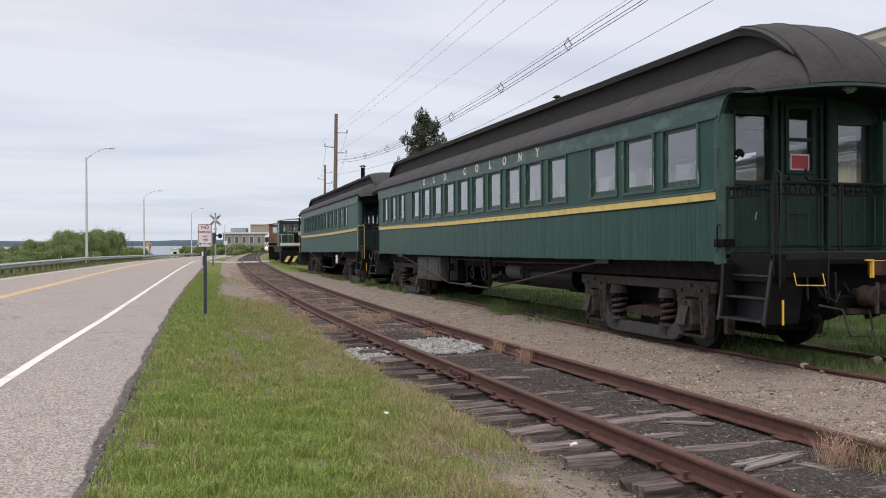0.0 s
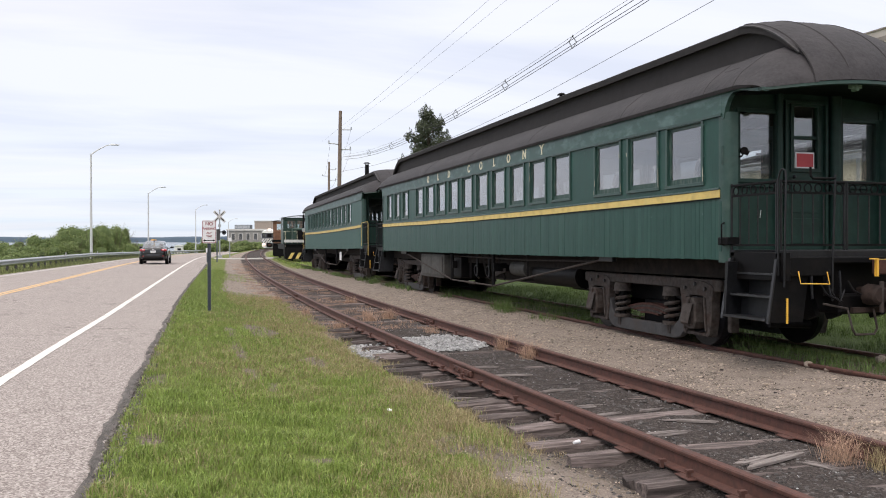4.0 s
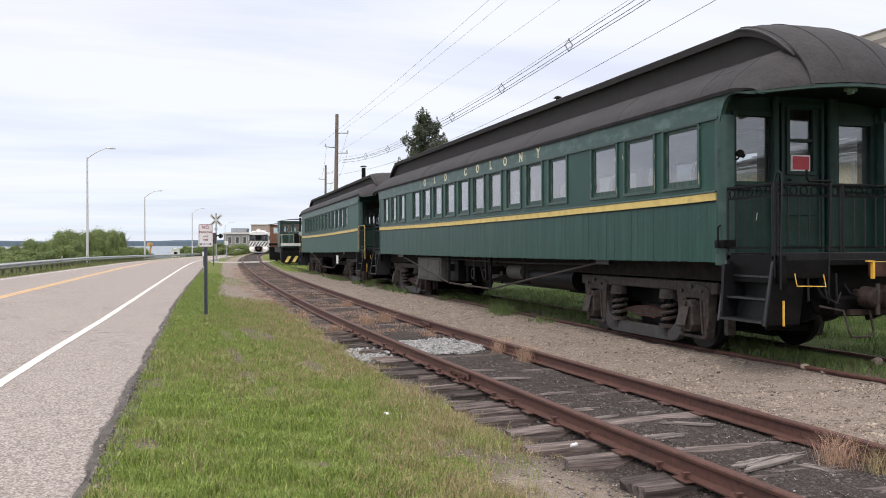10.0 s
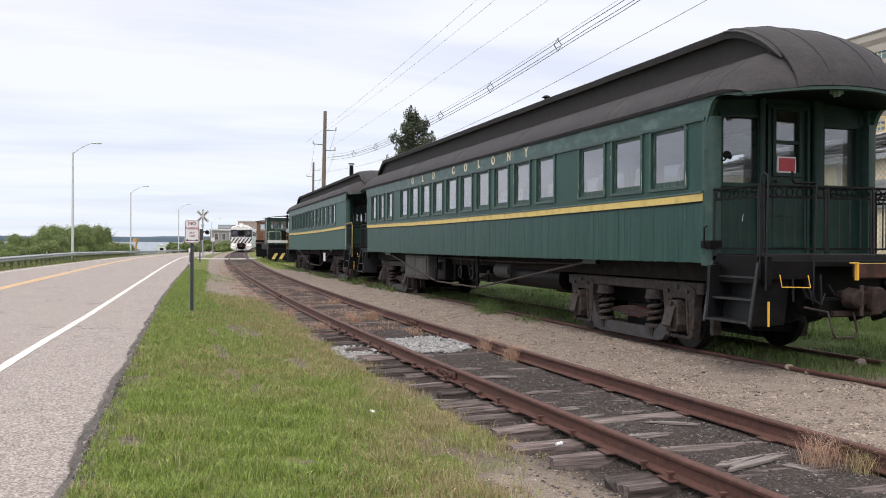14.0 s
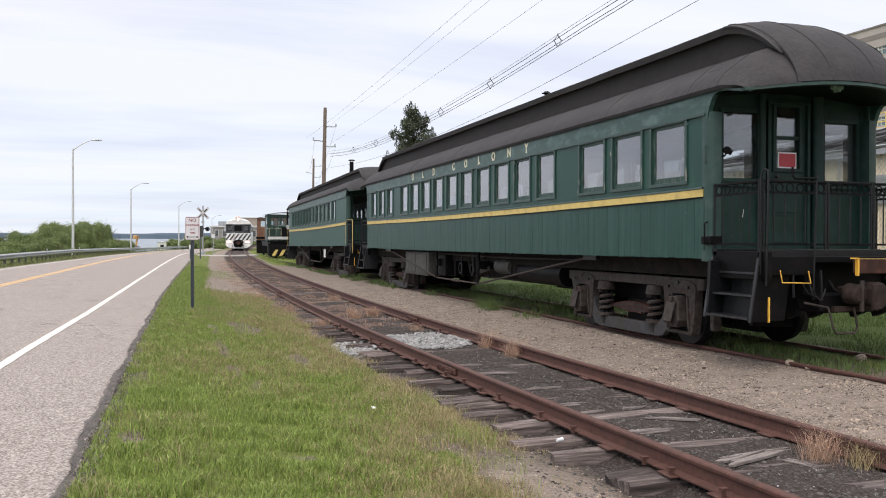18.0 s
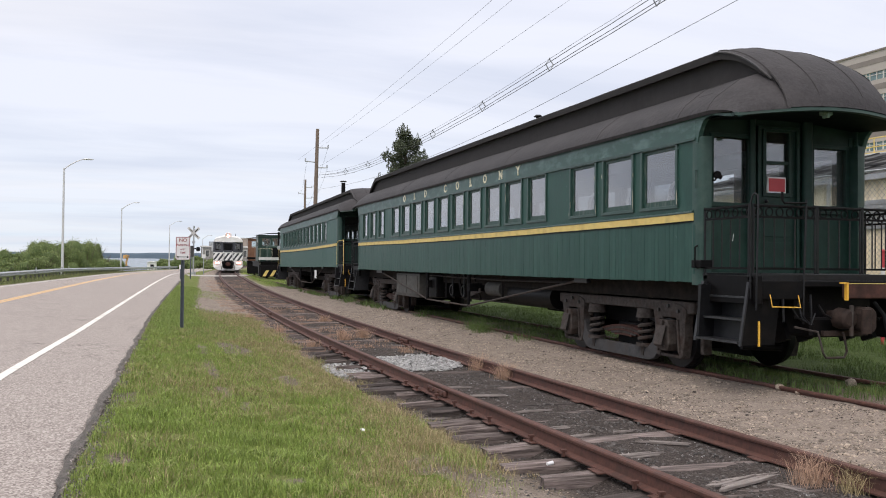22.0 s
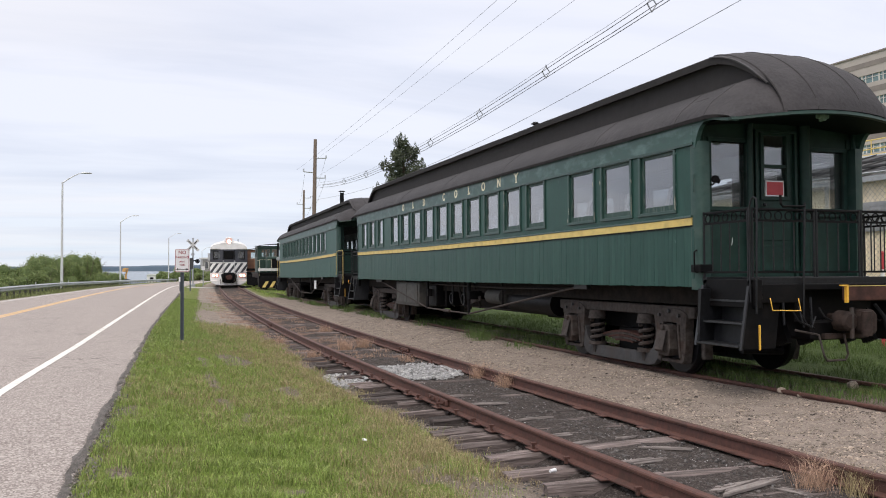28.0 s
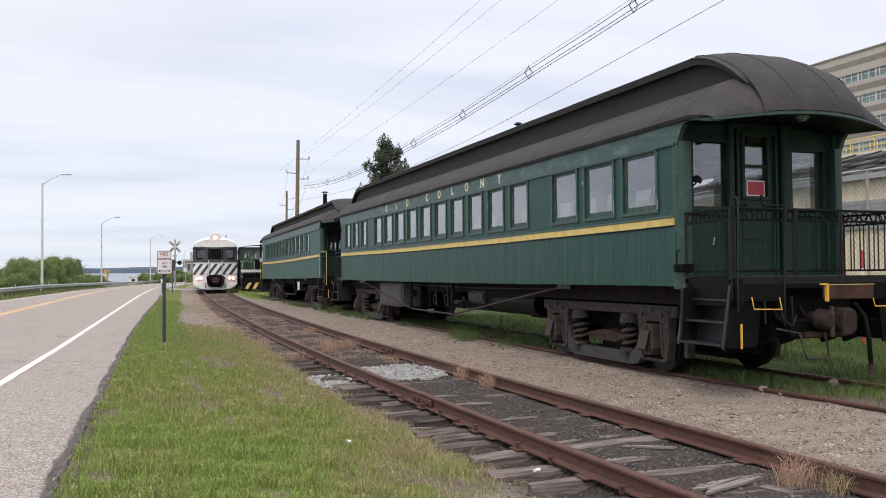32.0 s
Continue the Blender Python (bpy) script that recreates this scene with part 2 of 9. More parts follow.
COUPLER_IRON = surf("dirty_brown_cast_iron", (0.026, 0.019, 0.017), (0.052, 0.036, 0.031), 18, 0.85, bump=0.7, spec=0.2, stain=(0.012, 0.010, 0.010), stain_amount=0.7, stain_scale=7)
CINDER = surf("dark_cinder_stones", (0.045, 0.040, 0.038), (0.12, 0.11, 0.105), 40, 0.9, bump=0.2, island=0.55)
GALV = surf("galvanised_steel", (0.34, 0.36, 0.38), (0.46, 0.48, 0.50), 5, 0.45, metal=0.6, bump=0.1, stain=(0.25, 0.25, 0.25), stain_amount=0.4)
ALU = surf("grey_aluminium_pole", (0.54, 0.55, 0.57), (0.64, 0.65, 0.67), 6, 0.5, metal=0.3, bump=0.1)
POLE_WOOD = surf("creosoted_pole_wood", (0.14, 0.105, 0.085), (0.23, 0.18, 0.15), 9, 0.9, bump=0.5, stain=(0.09, 0.07, 0.06), stain_amount=0.5, stretch=(6, 6, 0.5))
WHITE = surf("white_paint", (0.72, 0.72, 0.72), (0.80, 0.80, 0.80), 6, 0.5, bump=0.1, stain=(0.55, 0.53, 0.50), stain_amount=0.3, stain_scale=2)
SIGN_WHITE = surf("white_sign_sheet", (0.70, 0.70, 0.72), (0.76, 0.76, 0.78), 4, 0.45, bump=0.0)
SIGN_RED = surf("sign_red", (0.22, 0.012, 0.03), (0.27, 0.02, 0.04), 8, 0.5, bump=0.0)
RED_SHEET = surf("red_notice_sheet", (0.42, 0.035, 0.05), (0.50, 0.06, 0.07), 5, 0.5, bump=0.05)
POST_BLUE = surf("dark_blue_steel_post", (0.050, 0.062, 0.082), (0.078, 0.092, 0.115), 8, 0.5, bump=0.15)
WIRE = surf("black_cable", (0.045, 0.045, 0.05), (0.06, 0.06, 0.065), 8, 0.6, bump=0.0)
# Darker leaf colour for the shrub cores; the crown's inner shade is put in.
LEAF_SHADE = surf("shaded_inner_leaves", (0.062, 0.094, 0.028), (0.115, 0.160, 0.052), 2.5, 0.8, bump=0.8, bump_scale=5, dist=0.15)
LEAF = surf("shrub_leaf", (0.130, 0.185, 0.052), (0.225, 0.285, 0.098), 0.8, 0.6, bump=0.0, island=0.25, stain=(0.16, 0.16, 0.07), stain_amount=0.6, stain_scale=0.35)
CEDAR = surf("cedar_leaf", (0.042, 0.056, 0.030), (0.078, 0.095, 0.052), 1.0, 0.7, bump=0.0, island=0.45)
BARK = surf("bark", (0.06, 0.045, 0.035), (0.12, 0.09, 0.07), 12, 0.9, bump=0.6)
DULL = surf("dull_grass_blade", (0.075, 0.095, 0.030), (0.14, 0.155, 0.060), 0.5, 0.7, bump=0.0, island=0.4, stain=(0.20, 0.17, 0.09), stain_amount=0.6, stain_scale=0.5)
BLADE = surf("grass_blade", (0.132, 0.214, 0.032), (0.262, 0.345, 0.080), 0.9, 0.65, bump=0.0, island=0.5, stain=(0.30, 0.29, 0.11), stain_amount=0.7, stain_scale=1.1)
# Lush green, darkened as well for the coaches' shadow on the grass behind.
LUSH_SHADED = surf("lush_shaded_grass_blade", (0.054, 0.094, 0.020), (0.108, 0.164, 0.040), 0.7, 0.65, bump=0.0, island=0.4)
DRY = surf("dry_grass_blade", (0.32, 0.20, 0.14), (0.52, 0.36, 0.26), 1.5, 0.75, bump=0.0, island=0.35)
DARK_IN = surf("dark_interior", (0.035, 0.026, 0.020), (0.06, 0.045, 0.034), 4, 0.8, bump=0.1)
WICKER = surf("white_chair_paint", (0.70, 0.70, 0.70), (0.80, 0.80, 0.80), 10, 0.5, bump=0.1)
PANE = glass("window_glass", (0.52, 0.54, 0.55), dust=0.045, mirror=0.125)
PANE_CLEAR = glass("clean_window_glass", (0.93, 0.95, 0.95), dust=0.02, mirror=0.10)
PANE_DARK = glass("dark_window_glass", (0.25, 0.27, 0.29))


# ---- mesh building ----
class Geo:
    """Collects vertices and faces of one mesh."""

    def __init__(self):
        self.v, self.f = [], []

    def add(self, verts, faces):
        o = len(self.v)
        self.v += [tuple(p) for p in verts]
        self.f += [tuple(i + o for i in q) for q in faces]
        return self

    def box(self, x0, x1, y0, y1, z0, z1, m=None):
        p = [(x, y, z) for z in (z0, z1) for y in (y0, y1) for x in (x0, x1)]
        if m is not None:
            p = [m @ Vector(q) for q in p]
        return self.add(p, [(0, 2, 3, 1), (4, 5, 7, 6), (0, 1, 5, 4), (2, 6, 7, 3), (0, 4, 6, 2), (1, 3, 7, 5)])

    def bar(self, a, b, w, h):
        """A straight bar of section w x h from a to b."""
        a, b = Vector(a), Vector(b)
        d = (b - a).normalized()
        s = d.cross(Vector((0, 0, 1)))
        s = s.normalized() if s.length > 1e-4 else Vector((1, 0, 0))
        u = s.cross(d)
        p = [q + s * i * w / 2 + u * j * h / 2 for q in (a, b) for i, j in ((-1, -1), (1, -1), (1, 1), (-1, 1))]
        return self.add(p, [(0, 1, 2, 3), (7, 6, 5, 4), (0, 4, 5, 1), (1, 5, 6, 2), (2, 6, 7, 3), (3, 7, 4, 0)])

    def rod(self, pts, r, n=8, r2=None, caps=True):
        """A round rod along the points, tapering from r to r2."""
        pts = [Vector(p) for p in pts]
        r2 = r if r2 is None else r2
        o, k = len(self.v), len(pts)
        for i, p in enumerate(pts):
            d = (pts[min(i + 1, k - 1)] - pts[max(i - 1, 0)]).normalized()
            s = d.orthogonal().normalized() if i == 0 else (s - d * s.dot(d)).normalized()
            t = d.cross(s)
            rr = r + (r2 - r) * i / max(1, k - 1)
            self.v += [tuple(p + (s * math.cos(a) + t * math.sin(a)) * rr) for a in (2 * math.pi * j / n for j in range(n))]
        for i in range(k - 1):
            for j in range(n):
                a, b = o + i * n + j, o + i * n + (j + 1) % n
                self.f.append((a, b, b + n, a + n))
        if caps:
            self.f.append(tuple(o + j for j in reversed(range(n))))
            self.f.append(tuple(o + (k - 1) * n + j for j in range(n)))
        return self

    def disc(self, c, axis, r, thick, n=24, r_in=0.0):
        """A wheel or ring of that thickness about an axis."""
        c, d = Vector(c), Vector(axis).normalized()
        s = d.orthogonal().normalized()
        t = d.cross(s)
        o = len(self.v)
        for z in (-thick / 2, thick / 2):
            for rr in (r_in, r):
                self.v += [tuple(c + d * z + (s * math.cos(2 * math.pi * j / n) + t * math.sin(2 * math.pi * j / n)) * rr) for j in range(n)]
        for j in range(n):
            k = (j + 1) % n
            a, b, e, g = o, o + n, o + 2 * n, o + 3 * n
            self.f += [(a + k, a + j, b + j, b + k), (e + j, e + k, g + k, g + j), (b + j, g + j, g + k, b + k)]
            if r_in > 0:
                self.f.append((a + j, a + k, e + k, e + j))
        return self

    def prism(self, outline, axis, a0, a1):
        """An outline of (p, q) pairs pushed along an axis: 'x' takes (y, z), 'y' takes (x, z), 'z' takes (x, y)."""
        def at(p, q, a):
            return {"x": (a, p, q), "y": (p, a, q), "z": (p, q, a)}[axis]
        n = len(outline)
        verts = [at(p, q, a0) for p, q in outline] + [at(p, q, a1) for p, q in outline]
        return self.add(verts, [tuple(range(n)), tuple(reversed(range(n, 2 * n)))] + [(i, i + n, (i + 1) % n + n, (i + 1) % n) for i in range(n)])

    def loft(self, rings, closed=False, caps=False):
        n, o = len(rings[0]), len(self.v)
        for r in rings:
            self.v += [tuple(p) for p in r]
        for i in range(len(rings) - 1):
            for j in range(n if closed else n - 1):
                k = (j + 1) % n
                self.f.append((o + i * n + j, o + i * n + k, o + (i + 1) * n + k, o + (i + 1) * n + j))
        if caps:
            self.f.append(tuple(o + j for j in reversed(range(n))))
            self.f.append(tuple(o + (len(rings) - 1) * n + j for j in range(n)))
        return self

    def sphere(self, c, r, n=10, m=6, sz=1.0):
        rings = [[(c[0] + r * math.sin(math.pi * (i + 0.02) / (m + 0.04)) * math.cos(2 * math.pi * j / n), c[1] + r * math.sin(math.pi * (i + 0.02) / (m + 0.04)) * math.sin(2 * math.pi * j / n),
                   c[2] + r * sz * math.cos(math.pi * (i + 0.02) / (m + 0.04))) for j in range(n)] for i in range(m + 1)]
        return self.loft(rings, closed=True, caps=True)

    def mesh(self, name, bevel=0.0, smooth=False, recalc=True):
        me = bpy.data.meshes.new(name)
        me.from_pydata(self.v, [], self.f)
        if recalc or bevel:
            bm = bmesh.new()
            bm.from_mesh(me)
            bmesh.ops.recalc_face_normals(bm, faces=bm.faces)
            if bevel:
                es = [e for e in bm.edges if len(e.link_faces) == 2 and e.calc_face_angle(0) > 0.6]
                bmesh.ops.bevel(bm, geom=es, offset=bevel, segments=1, affect="EDGES", clamp_overlap=True)
            bm.to_mesh(me)
            bm.free()
        if smooth:
            for p in me.polygons:
                p.use_smooth = True
            me.set_sharp_from_angle(angle=radians(38))
        return me


def part(name, geo, material, parent=None, label="", bevel=0.0, smooth=False, at=None):
    """One mesh object under a thing or under a part."""
    me = geo if isinstance(geo, bpy.types.Mesh) else geo.mesh(name, bevel, smooth)
    if not me.materials:
        me.materials.append(material)
    ob = new(name, me)
    if parent is not None:
        ob.parent = parent
    if at is not None:
        ob.matrix_basis = at
    return tagged(ob, label)


def thing(name, m, label, category, group="", kind=""):
    ob = new(name)
    ob.matrix_basis = m
    return tagged(ob, label, category, group, kind)


def text_mesh(body, size, name, depth=0.003, bold=0.0):
    """Letters as a mesh in the xy plane, centred, made with the built-in font."""
    cu = bpy.data.curves.new(name, "FONT")
    cu.body, cu.size, cu.extrude, cu.align_x, cu.align_y = body, size, depth, "CENTER", "CENTER"
    cu.offset = bold
    ob = bpy.data.objects.new(name, cu)
    scene.collection.objects.link(ob)
    bpy.context.view_layer.update()
    me = bpy.data.meshes.new_from_object(ob.evaluated_get(bpy.context.evaluated_depsgraph_get()))
    bpy.data.objects.remove(ob)
    me.name = name
    return me


def spline(pts):
    """A smooth function through (a, b) pairs, in order of a."""
    xs, ys = [float(p[0]) for p in pts], [float(p[1]) for p in pts]
    ms = [float(v) for v in np.gradient(np.array(ys), np.array(xs))]
    last = len(xs) - 2
    cache = {}

    def f(x):
        if x in cache:
            return cache[x]
        i = 0
        while i < last and x > xs[i + 1]:
            i += 1
        h = xs[i + 1] - xs[i]
        t = (x - xs[i]) / h
        if t < 0:
            v = ys[0] + ms[0] * (x - xs[0])
        elif t > 1:
            v = ys[-1] + ms[-1] * (x - xs[-1])
        else:
            u = 1 - t
            v = (1 + 2 * t) * u * u * ys[i] + t * u * u * h * ms[i] + t * t * (3 - 2 * t) * ys[i + 1] - t * t * u * h * ms[i + 1]
        if len(cache) < 4000:
            cache[x] = v
        return v
    return f


def smooth(a, b, x):
    t = min(1.0, max(0.0, (x - a) / (b - a)))
    return t * t * (3 - 2 * t)


# ---- the plan: x to the right, y away along the coaches, z up; near rail head at 0.17 ----
main_x = spline([(-30, 6.6), (-12, 5.2), (0, 4.42), (5, 4.19), (9, 4.05), (14, 3.93), (20, 3.90), (28, 4.02), (36, 4.22), (48, 4.70), (60, 5.35), (71, 5.98), (84, 6.88), (101, 8.3), (118, 9.9), (134, 11.75), (150, 13.75), (166, 16.0), (188, 19.7), (215, 25.0), (250, 33.0)])
side_x = spline([(-30, 10.2), (-12, 9.2), (0, 8.6), (6, 8.22), (10, 7.95), (15, 7.88), (30, 7.88), (46, 7.92), (60, 8.19), (72.5, 8.9), (95, 11.6), (120, 15.0), (150, 20.0)])
white_x = spline([(-40, -4.0), (-15, -2.8), (0, -2.12), (12.3, -1.58), (17.2, -1.31), (22.6, -1.06), (31.9, -0.64), (48.8, 0.14), (62, 0.78), (79, 1.64), (91, 2.42), (105, 3.55), (119, 4.95), (145, 7.9), (170, 11.2), (190, 14.6), (215, 20.0), (250, 30.0)])
edge_off = spline([(-40, 1.2), (6.3, 1.34), (11, 1.27), (15, 1.19), (20, 1.10), (28, 1.09), (46, 1.2), (80, 1.0), (120, 0.7), (250, 0.6)])
far_off = spline([(-40, -6.7), (38, -6.5), (47, -6.15), (62, -5.6), (78, -5.45), (120, -5.7), (250, -6.2)])
road_z = spline([(-40, 0.22), (30, 0.22), (60, 0.18), (80, 0.06), (100, -0.12), (127, -0.34), (177, -0.75), (250, -1.2)])
rail_z = spline([(-40, 0.17), (50, 0.18), (75, 0.18), (101, 0.14), (134, 0.08), (166, 0.0), (250, -0.4)])


def heading(f, y):
    """Degrees by which the line x = f(y) turns to the left of +y."""
    return -math.degrees(math.atan(f(y + 0.5) - f(y - 0.5)))


# ---- ground, road, water, far shore ----
def road_left(y):
    return white_x(y) + far_off(y) - 0.5


def ground_height(x, y):
    e = white_x(y) + edge_off(y)
    base = rail_z(y) - 0.17
    zr = road_z(y) - 0.03
    if x > e:
        t = smooth(0.0, 2.3, x - e)
        z = zr * (1 - t) + base * t
        c = abs(x - main_x(y))
        bare = (1 - smooth(14.5, 17.0, y))
        z += 0.004 * (1 - smooth(0.6, 0.72, c)) - 0.012 * smooth(0.6, 0.72, c) * (1 - smooth(0.9, 1.4, c)) + 0.026 * noise.noise((3.3 * x, 3.3 * y, 6.2)) * (1 - smooth(0.6, 0.72, c))
        z -= 0.08 * bare * smooth(-1.75, -1.35, x - main_x(y)) * (1 - smooth(-0.95, -0.7, x - main_x(y)))
        s = x - side_x(y)
        z += (0.05 * smooth(-3.2, -1.6, s) + 0.068 * smooth(-1.9, -0.95, s) - 0.025 * (1 - smooth(0.3, 0.66, abs(s)))) * (1 - smooth(5.0, 9.0, s)) * (1 - 0.4 * smooth(24, 40, y))
        z += 0.016 * noise.noise((2.3 * x, 2.3 * y, 0.2)) + 0.012 * noise.noise((6.1 * x, 6.1 * y, 1.2)) if y < 60 else 0
        if y > 200:
            z -= 6.5 * smooth(330, 420, y)
        return z
    if x > road_left(y) - 0.2:
        return zr - 0.10
    d = road_left(y) - 0.2 - x
    z = zr - 0.10 + 0.03 * smooth(0, 0.6, d)
    far = smooth(40, 75, y)
    return z - (1.0 + 5.6 * far) * smooth(3.0, 26.0, d) - 6.0 * smooth(200, 300, y)


BARE_SPOTS = ((-0.18, 9.5, 0.10, 0.35), (0.83, 10.3, 0.10, 0.50), (0.82, 12.6, 0.10, 1.1), (0.84, 14.9, 0.12, 0.9), (-0.23, 6.7, 0.11, 0.22), (0.94, 6.2, 0.11, 0.16), (0.95, 9.4, 0.08, 0.30), (1.75, 11.6, 0.2, 0.6), (2.43, 5.8, 0.35, 0.45), (2.2, 6.6, 0.3, 0.4), (1.35, 15.5, 0.3, 1.2))


def ground_masks(x, y):
    """How much grass, sand and cinder lies at a place."""
    e = white_x(y) + edge_off(y)
    c = x - main_x(y)
    s = x - side_x(y)
    green, sand, cinder = 1.0, 0.0, 0.0
    spots = 0.0
    for sx, sy, rx, ry in BARE_SPOTS:
        q = ((x - sx) / rx) ** 2 + ((y - sy) / ry) ** 2
        if q < 4:
            spots = max(spots, 1 - smooth(0.5, 1.6, q + 0.8 * noise.noise((6 * x, 6 * y, 2.0))))
    if x < e + 0.05:
        green = 0.85 if x < road_left(y) else 0.0
    cinder = max(1 - smooth(0.95, 1.5, abs(c)), 1 - smooth(0.04, 0.26, abs(x - e)))
    dead = 0.75 * smooth(13.6, 15.5, y) * (1 - smooth(1.25, 2.0, abs(c + 0.30))) * (1 - smooth(60, 90, y))
    if c < 0:
        near = 1 - smooth(5.0, 7.2, y)
        gap = 1.1 + 0.7 * near + 0.25 * noise.noise((1.7 * x, 1.7 * y, 6.0))
        sand = max(sand, 0.75 * near * smooth(1.05, 1.4, -c) * (1 - smooth(2.0, 2.6, -c)))
        green *= smooth(gap, gap + 0.5, -c) * (1 - 0.8 * spots)
        # bare gravel patch beside the track, past the sign
        bare = smooth(20, 25, y + 1.2 * c) * (1 - smooth(0.0, 1.0, e + 0.4 + 0.02 * y - x)) * smooth(e + 0.7, e + 1.3, x) * (1 - smooth(150, 200, y))
        keep = smooth(0.55, 0.75, 0.5 + 0.5 * math.sin(0.35 * y + 1.0)) * (1 - smooth(45, 60, y))
        green *= 1 - bare * (1 - 0.35 * keep)
        sand = max(sand, bare)
    else:
        between = smooth(0.95, 1.25, c) * (1 - smooth(-0.75, -0.35, s))
        sand = max(sand, between)
        under = 1 - smooth(0.6, 1.3, abs(s))
        behind = smooth(-0.3, 0.5, s)
        green = behind * (1 - 0.35 * under)
        far = smooth(40, 55, y)
        green = max(green, far * smooth(0.9, 1.6, c) * 0.75)
        if y > 66:
            green = max(green, 0.6 * smooth(1.0, 2.0, c))
    # Lush strip behind the coaches; their shadow is put into its colour.
    lush = smooth(0.2, 1.0, s) * (1 - smooth(35, 50, y))
    return green, sand, cinder, dead, lush


def grid_axis(stops):
    out = []
    for a, b, step in stops:
        k = max(1, round((b - a) / step))
        out += [a + (b - a) * i / k for i in range(k)]
    return out + [stops[-1][1]]


def make_ground():
    xs = grid_axis([(-3500, -400, 620), (-400, -60, 60), (-60, -20, 5), (-20, -4, 1.0), (-4, 13, 0.2), (13, 40, 1.5), (40, 400, 60), (400, 3500, 620)])
    ys = grid_axis([(-2500, -300, 550), (-300, -30, 45), (-30, 0, 3), (0, 34, 0.2), (34, 100, 0.8), (100, 260, 4), (260, 520, 20), (520, 2600, 520)])
    verts, attr = [], []
    for y in ys:
        for x in xs:
            verts.append((x, y, ground_height(x, y) if -60 < y < 520 else (0.0 if y <= -60 else -7.0)))
            attr.append(ground_masks(x, y) if -40 < y < 260 and -80 < x < 80 else (1.0, 0.0, 0.0, 0.0, 0.0))
    n = len(xs)
    faces = [(j * n + i, j * n + i + 1, (j + 1) * n + i + 1, (j + 1) * n + i) for j in range(len(ys) - 1) for i in range(n - 1)]
    me = bpy.data.meshes.new("ground")
    me.from_pydata(verts, [], faces)
    for k, nm in enumerate(("green", "sand", "cinder", "dead", "lush")):
        a = me.attributes.new(nm, "FLOAT", "POINT")
        a.data.foreach_set("value", [q[k] for q in attr])
    for p in me.polygons:
        p.use_smooth = True
    me.materials.append(ground_material())
    return tagged(new("ground", me), "grass verge, bare sandy gravel and cinders beside railway tracks", "ground", kind="structure")


def ground_material():
    m = bpy.data.materials.new("ground_mix")
    m.use_nodes = True
    n, l = m.node_tree.nodes, m.node_tree.links
    b = n["Principled BSDF"]
    geo = n.new("ShaderNodeNewGeometry")

    def noise_tex(s, d=6.0, r=0.6):
        t = n.new("ShaderNodeTexNoise")
        t.inputs["Scale"].default_value, t.inputs["Detail"].default_value, t.inputs["Roughness"].default_value = s, d, r
        l.new(geo.outputs["Position"], t.inputs["Vector"])
        return t.outputs["Fac"]

    def voro(s):
        t = n.new("ShaderNodeTexVoronoi")
        t.inputs["Scale"].default_value = s
        l.new(geo.outputs["Position"], t.inputs["Vector"])
        return t

    def ramp(fac, stops):
        t = n.new("ShaderNodeValToRGB")
        while len(t.color_ramp.elements) < len(stops):
            t.color_ramp.elements.new(0.5)
        for e, (p, c) in zip(t.color_ramp.elements, stops):
            e.position, e.color = p, (*c, 1)
        l.new(fac, t.inputs[0])
        return t.outputs[0]

    def mix(fac, a, c, blend="MIX"):
        t = n.new("ShaderNodeMix")
        t.data_type, t.blend_type = "RGBA", blend
        for i, v in ((0, fac), (6, a), (7, c)):
            if isinstance(v, (int, float)):
                t.inputs[i].default_value = v
            elif isinstance(v, tuple):
                t.inputs[i].default_value = (*v, 1)
            else:
                l.new(v, t.inputs[i])
        return t.outputs[2]

    def ragged(attr, lo=0.35, hi=0.65, amount=0.7, s=3.0):
        """A mask whose border is broken up by noise."""
        a = n.new("ShaderNodeAttribute")
        a.attribute_name = attr
        k = n.new("ShaderNodeMath")
        k.operation = "MULTIPLY_ADD"
        l.new(noise_tex(s, 5.0, 0.65), k.inputs[0])
        k.inputs[1].default_value = amount
        l.new(a.outputs["Fac"], k.inputs[2])
        r = n.new("ShaderNodeMapRange")
        r.inputs["From Min"].default_value, r.inputs["From Max"].default_value = lo + amount / 2, hi + amount / 2
        l.new(k.outputs[0], r.inputs["Value"])
        return r.outputs[0]

    dirt = mix(0.5, ramp(noise_tex(9), [(0.3, (0.125, 0.096, 0.072)), (0.7, (0.225, 0.182, 0.145))]), ramp(voro(60.0).outputs["Color"], [(0.15, (0.06, 0.05, 0.042)), (0.9, (0.30, 0.26, 0.225))]))
    sand_stone = voro(75.0)
    sand = mix(0.45, ramp(noise_tex(5), [(0.32, (0.225, 0.18, 0.145)), (0.68, (0.36, 0.295, 0.245))]), ramp(sand_stone.outputs["Color"], [(0.15, (0.13, 0.11, 0.10)), (0.9, (0.40, 0.35, 0.31))]))
    sand = mix(ragged_noise(n, l, geo, 2.6, 0.50, 0.62), sand, ramp(voro(48.0).outputs["Color"], [(0.2, (0.07, 0.058, 0.05)), (0.9, (0.38, 0.32, 0.27))]))
    cin_stone = voro(70.0)
    cin = mix(0.5, ramp(noise_tex(7), [(0.3, (0.036, 0.029, 0.027)), (0.7, (0.076, 0.062, 0.056))]), ramp(cin_stone.outputs["Color"], [(0.15, (0.022, 0.018, 0.017)), (0.7, (0.085, 0.072, 0.066)), (0.95, (0.22, 0.195, 0.18))]))
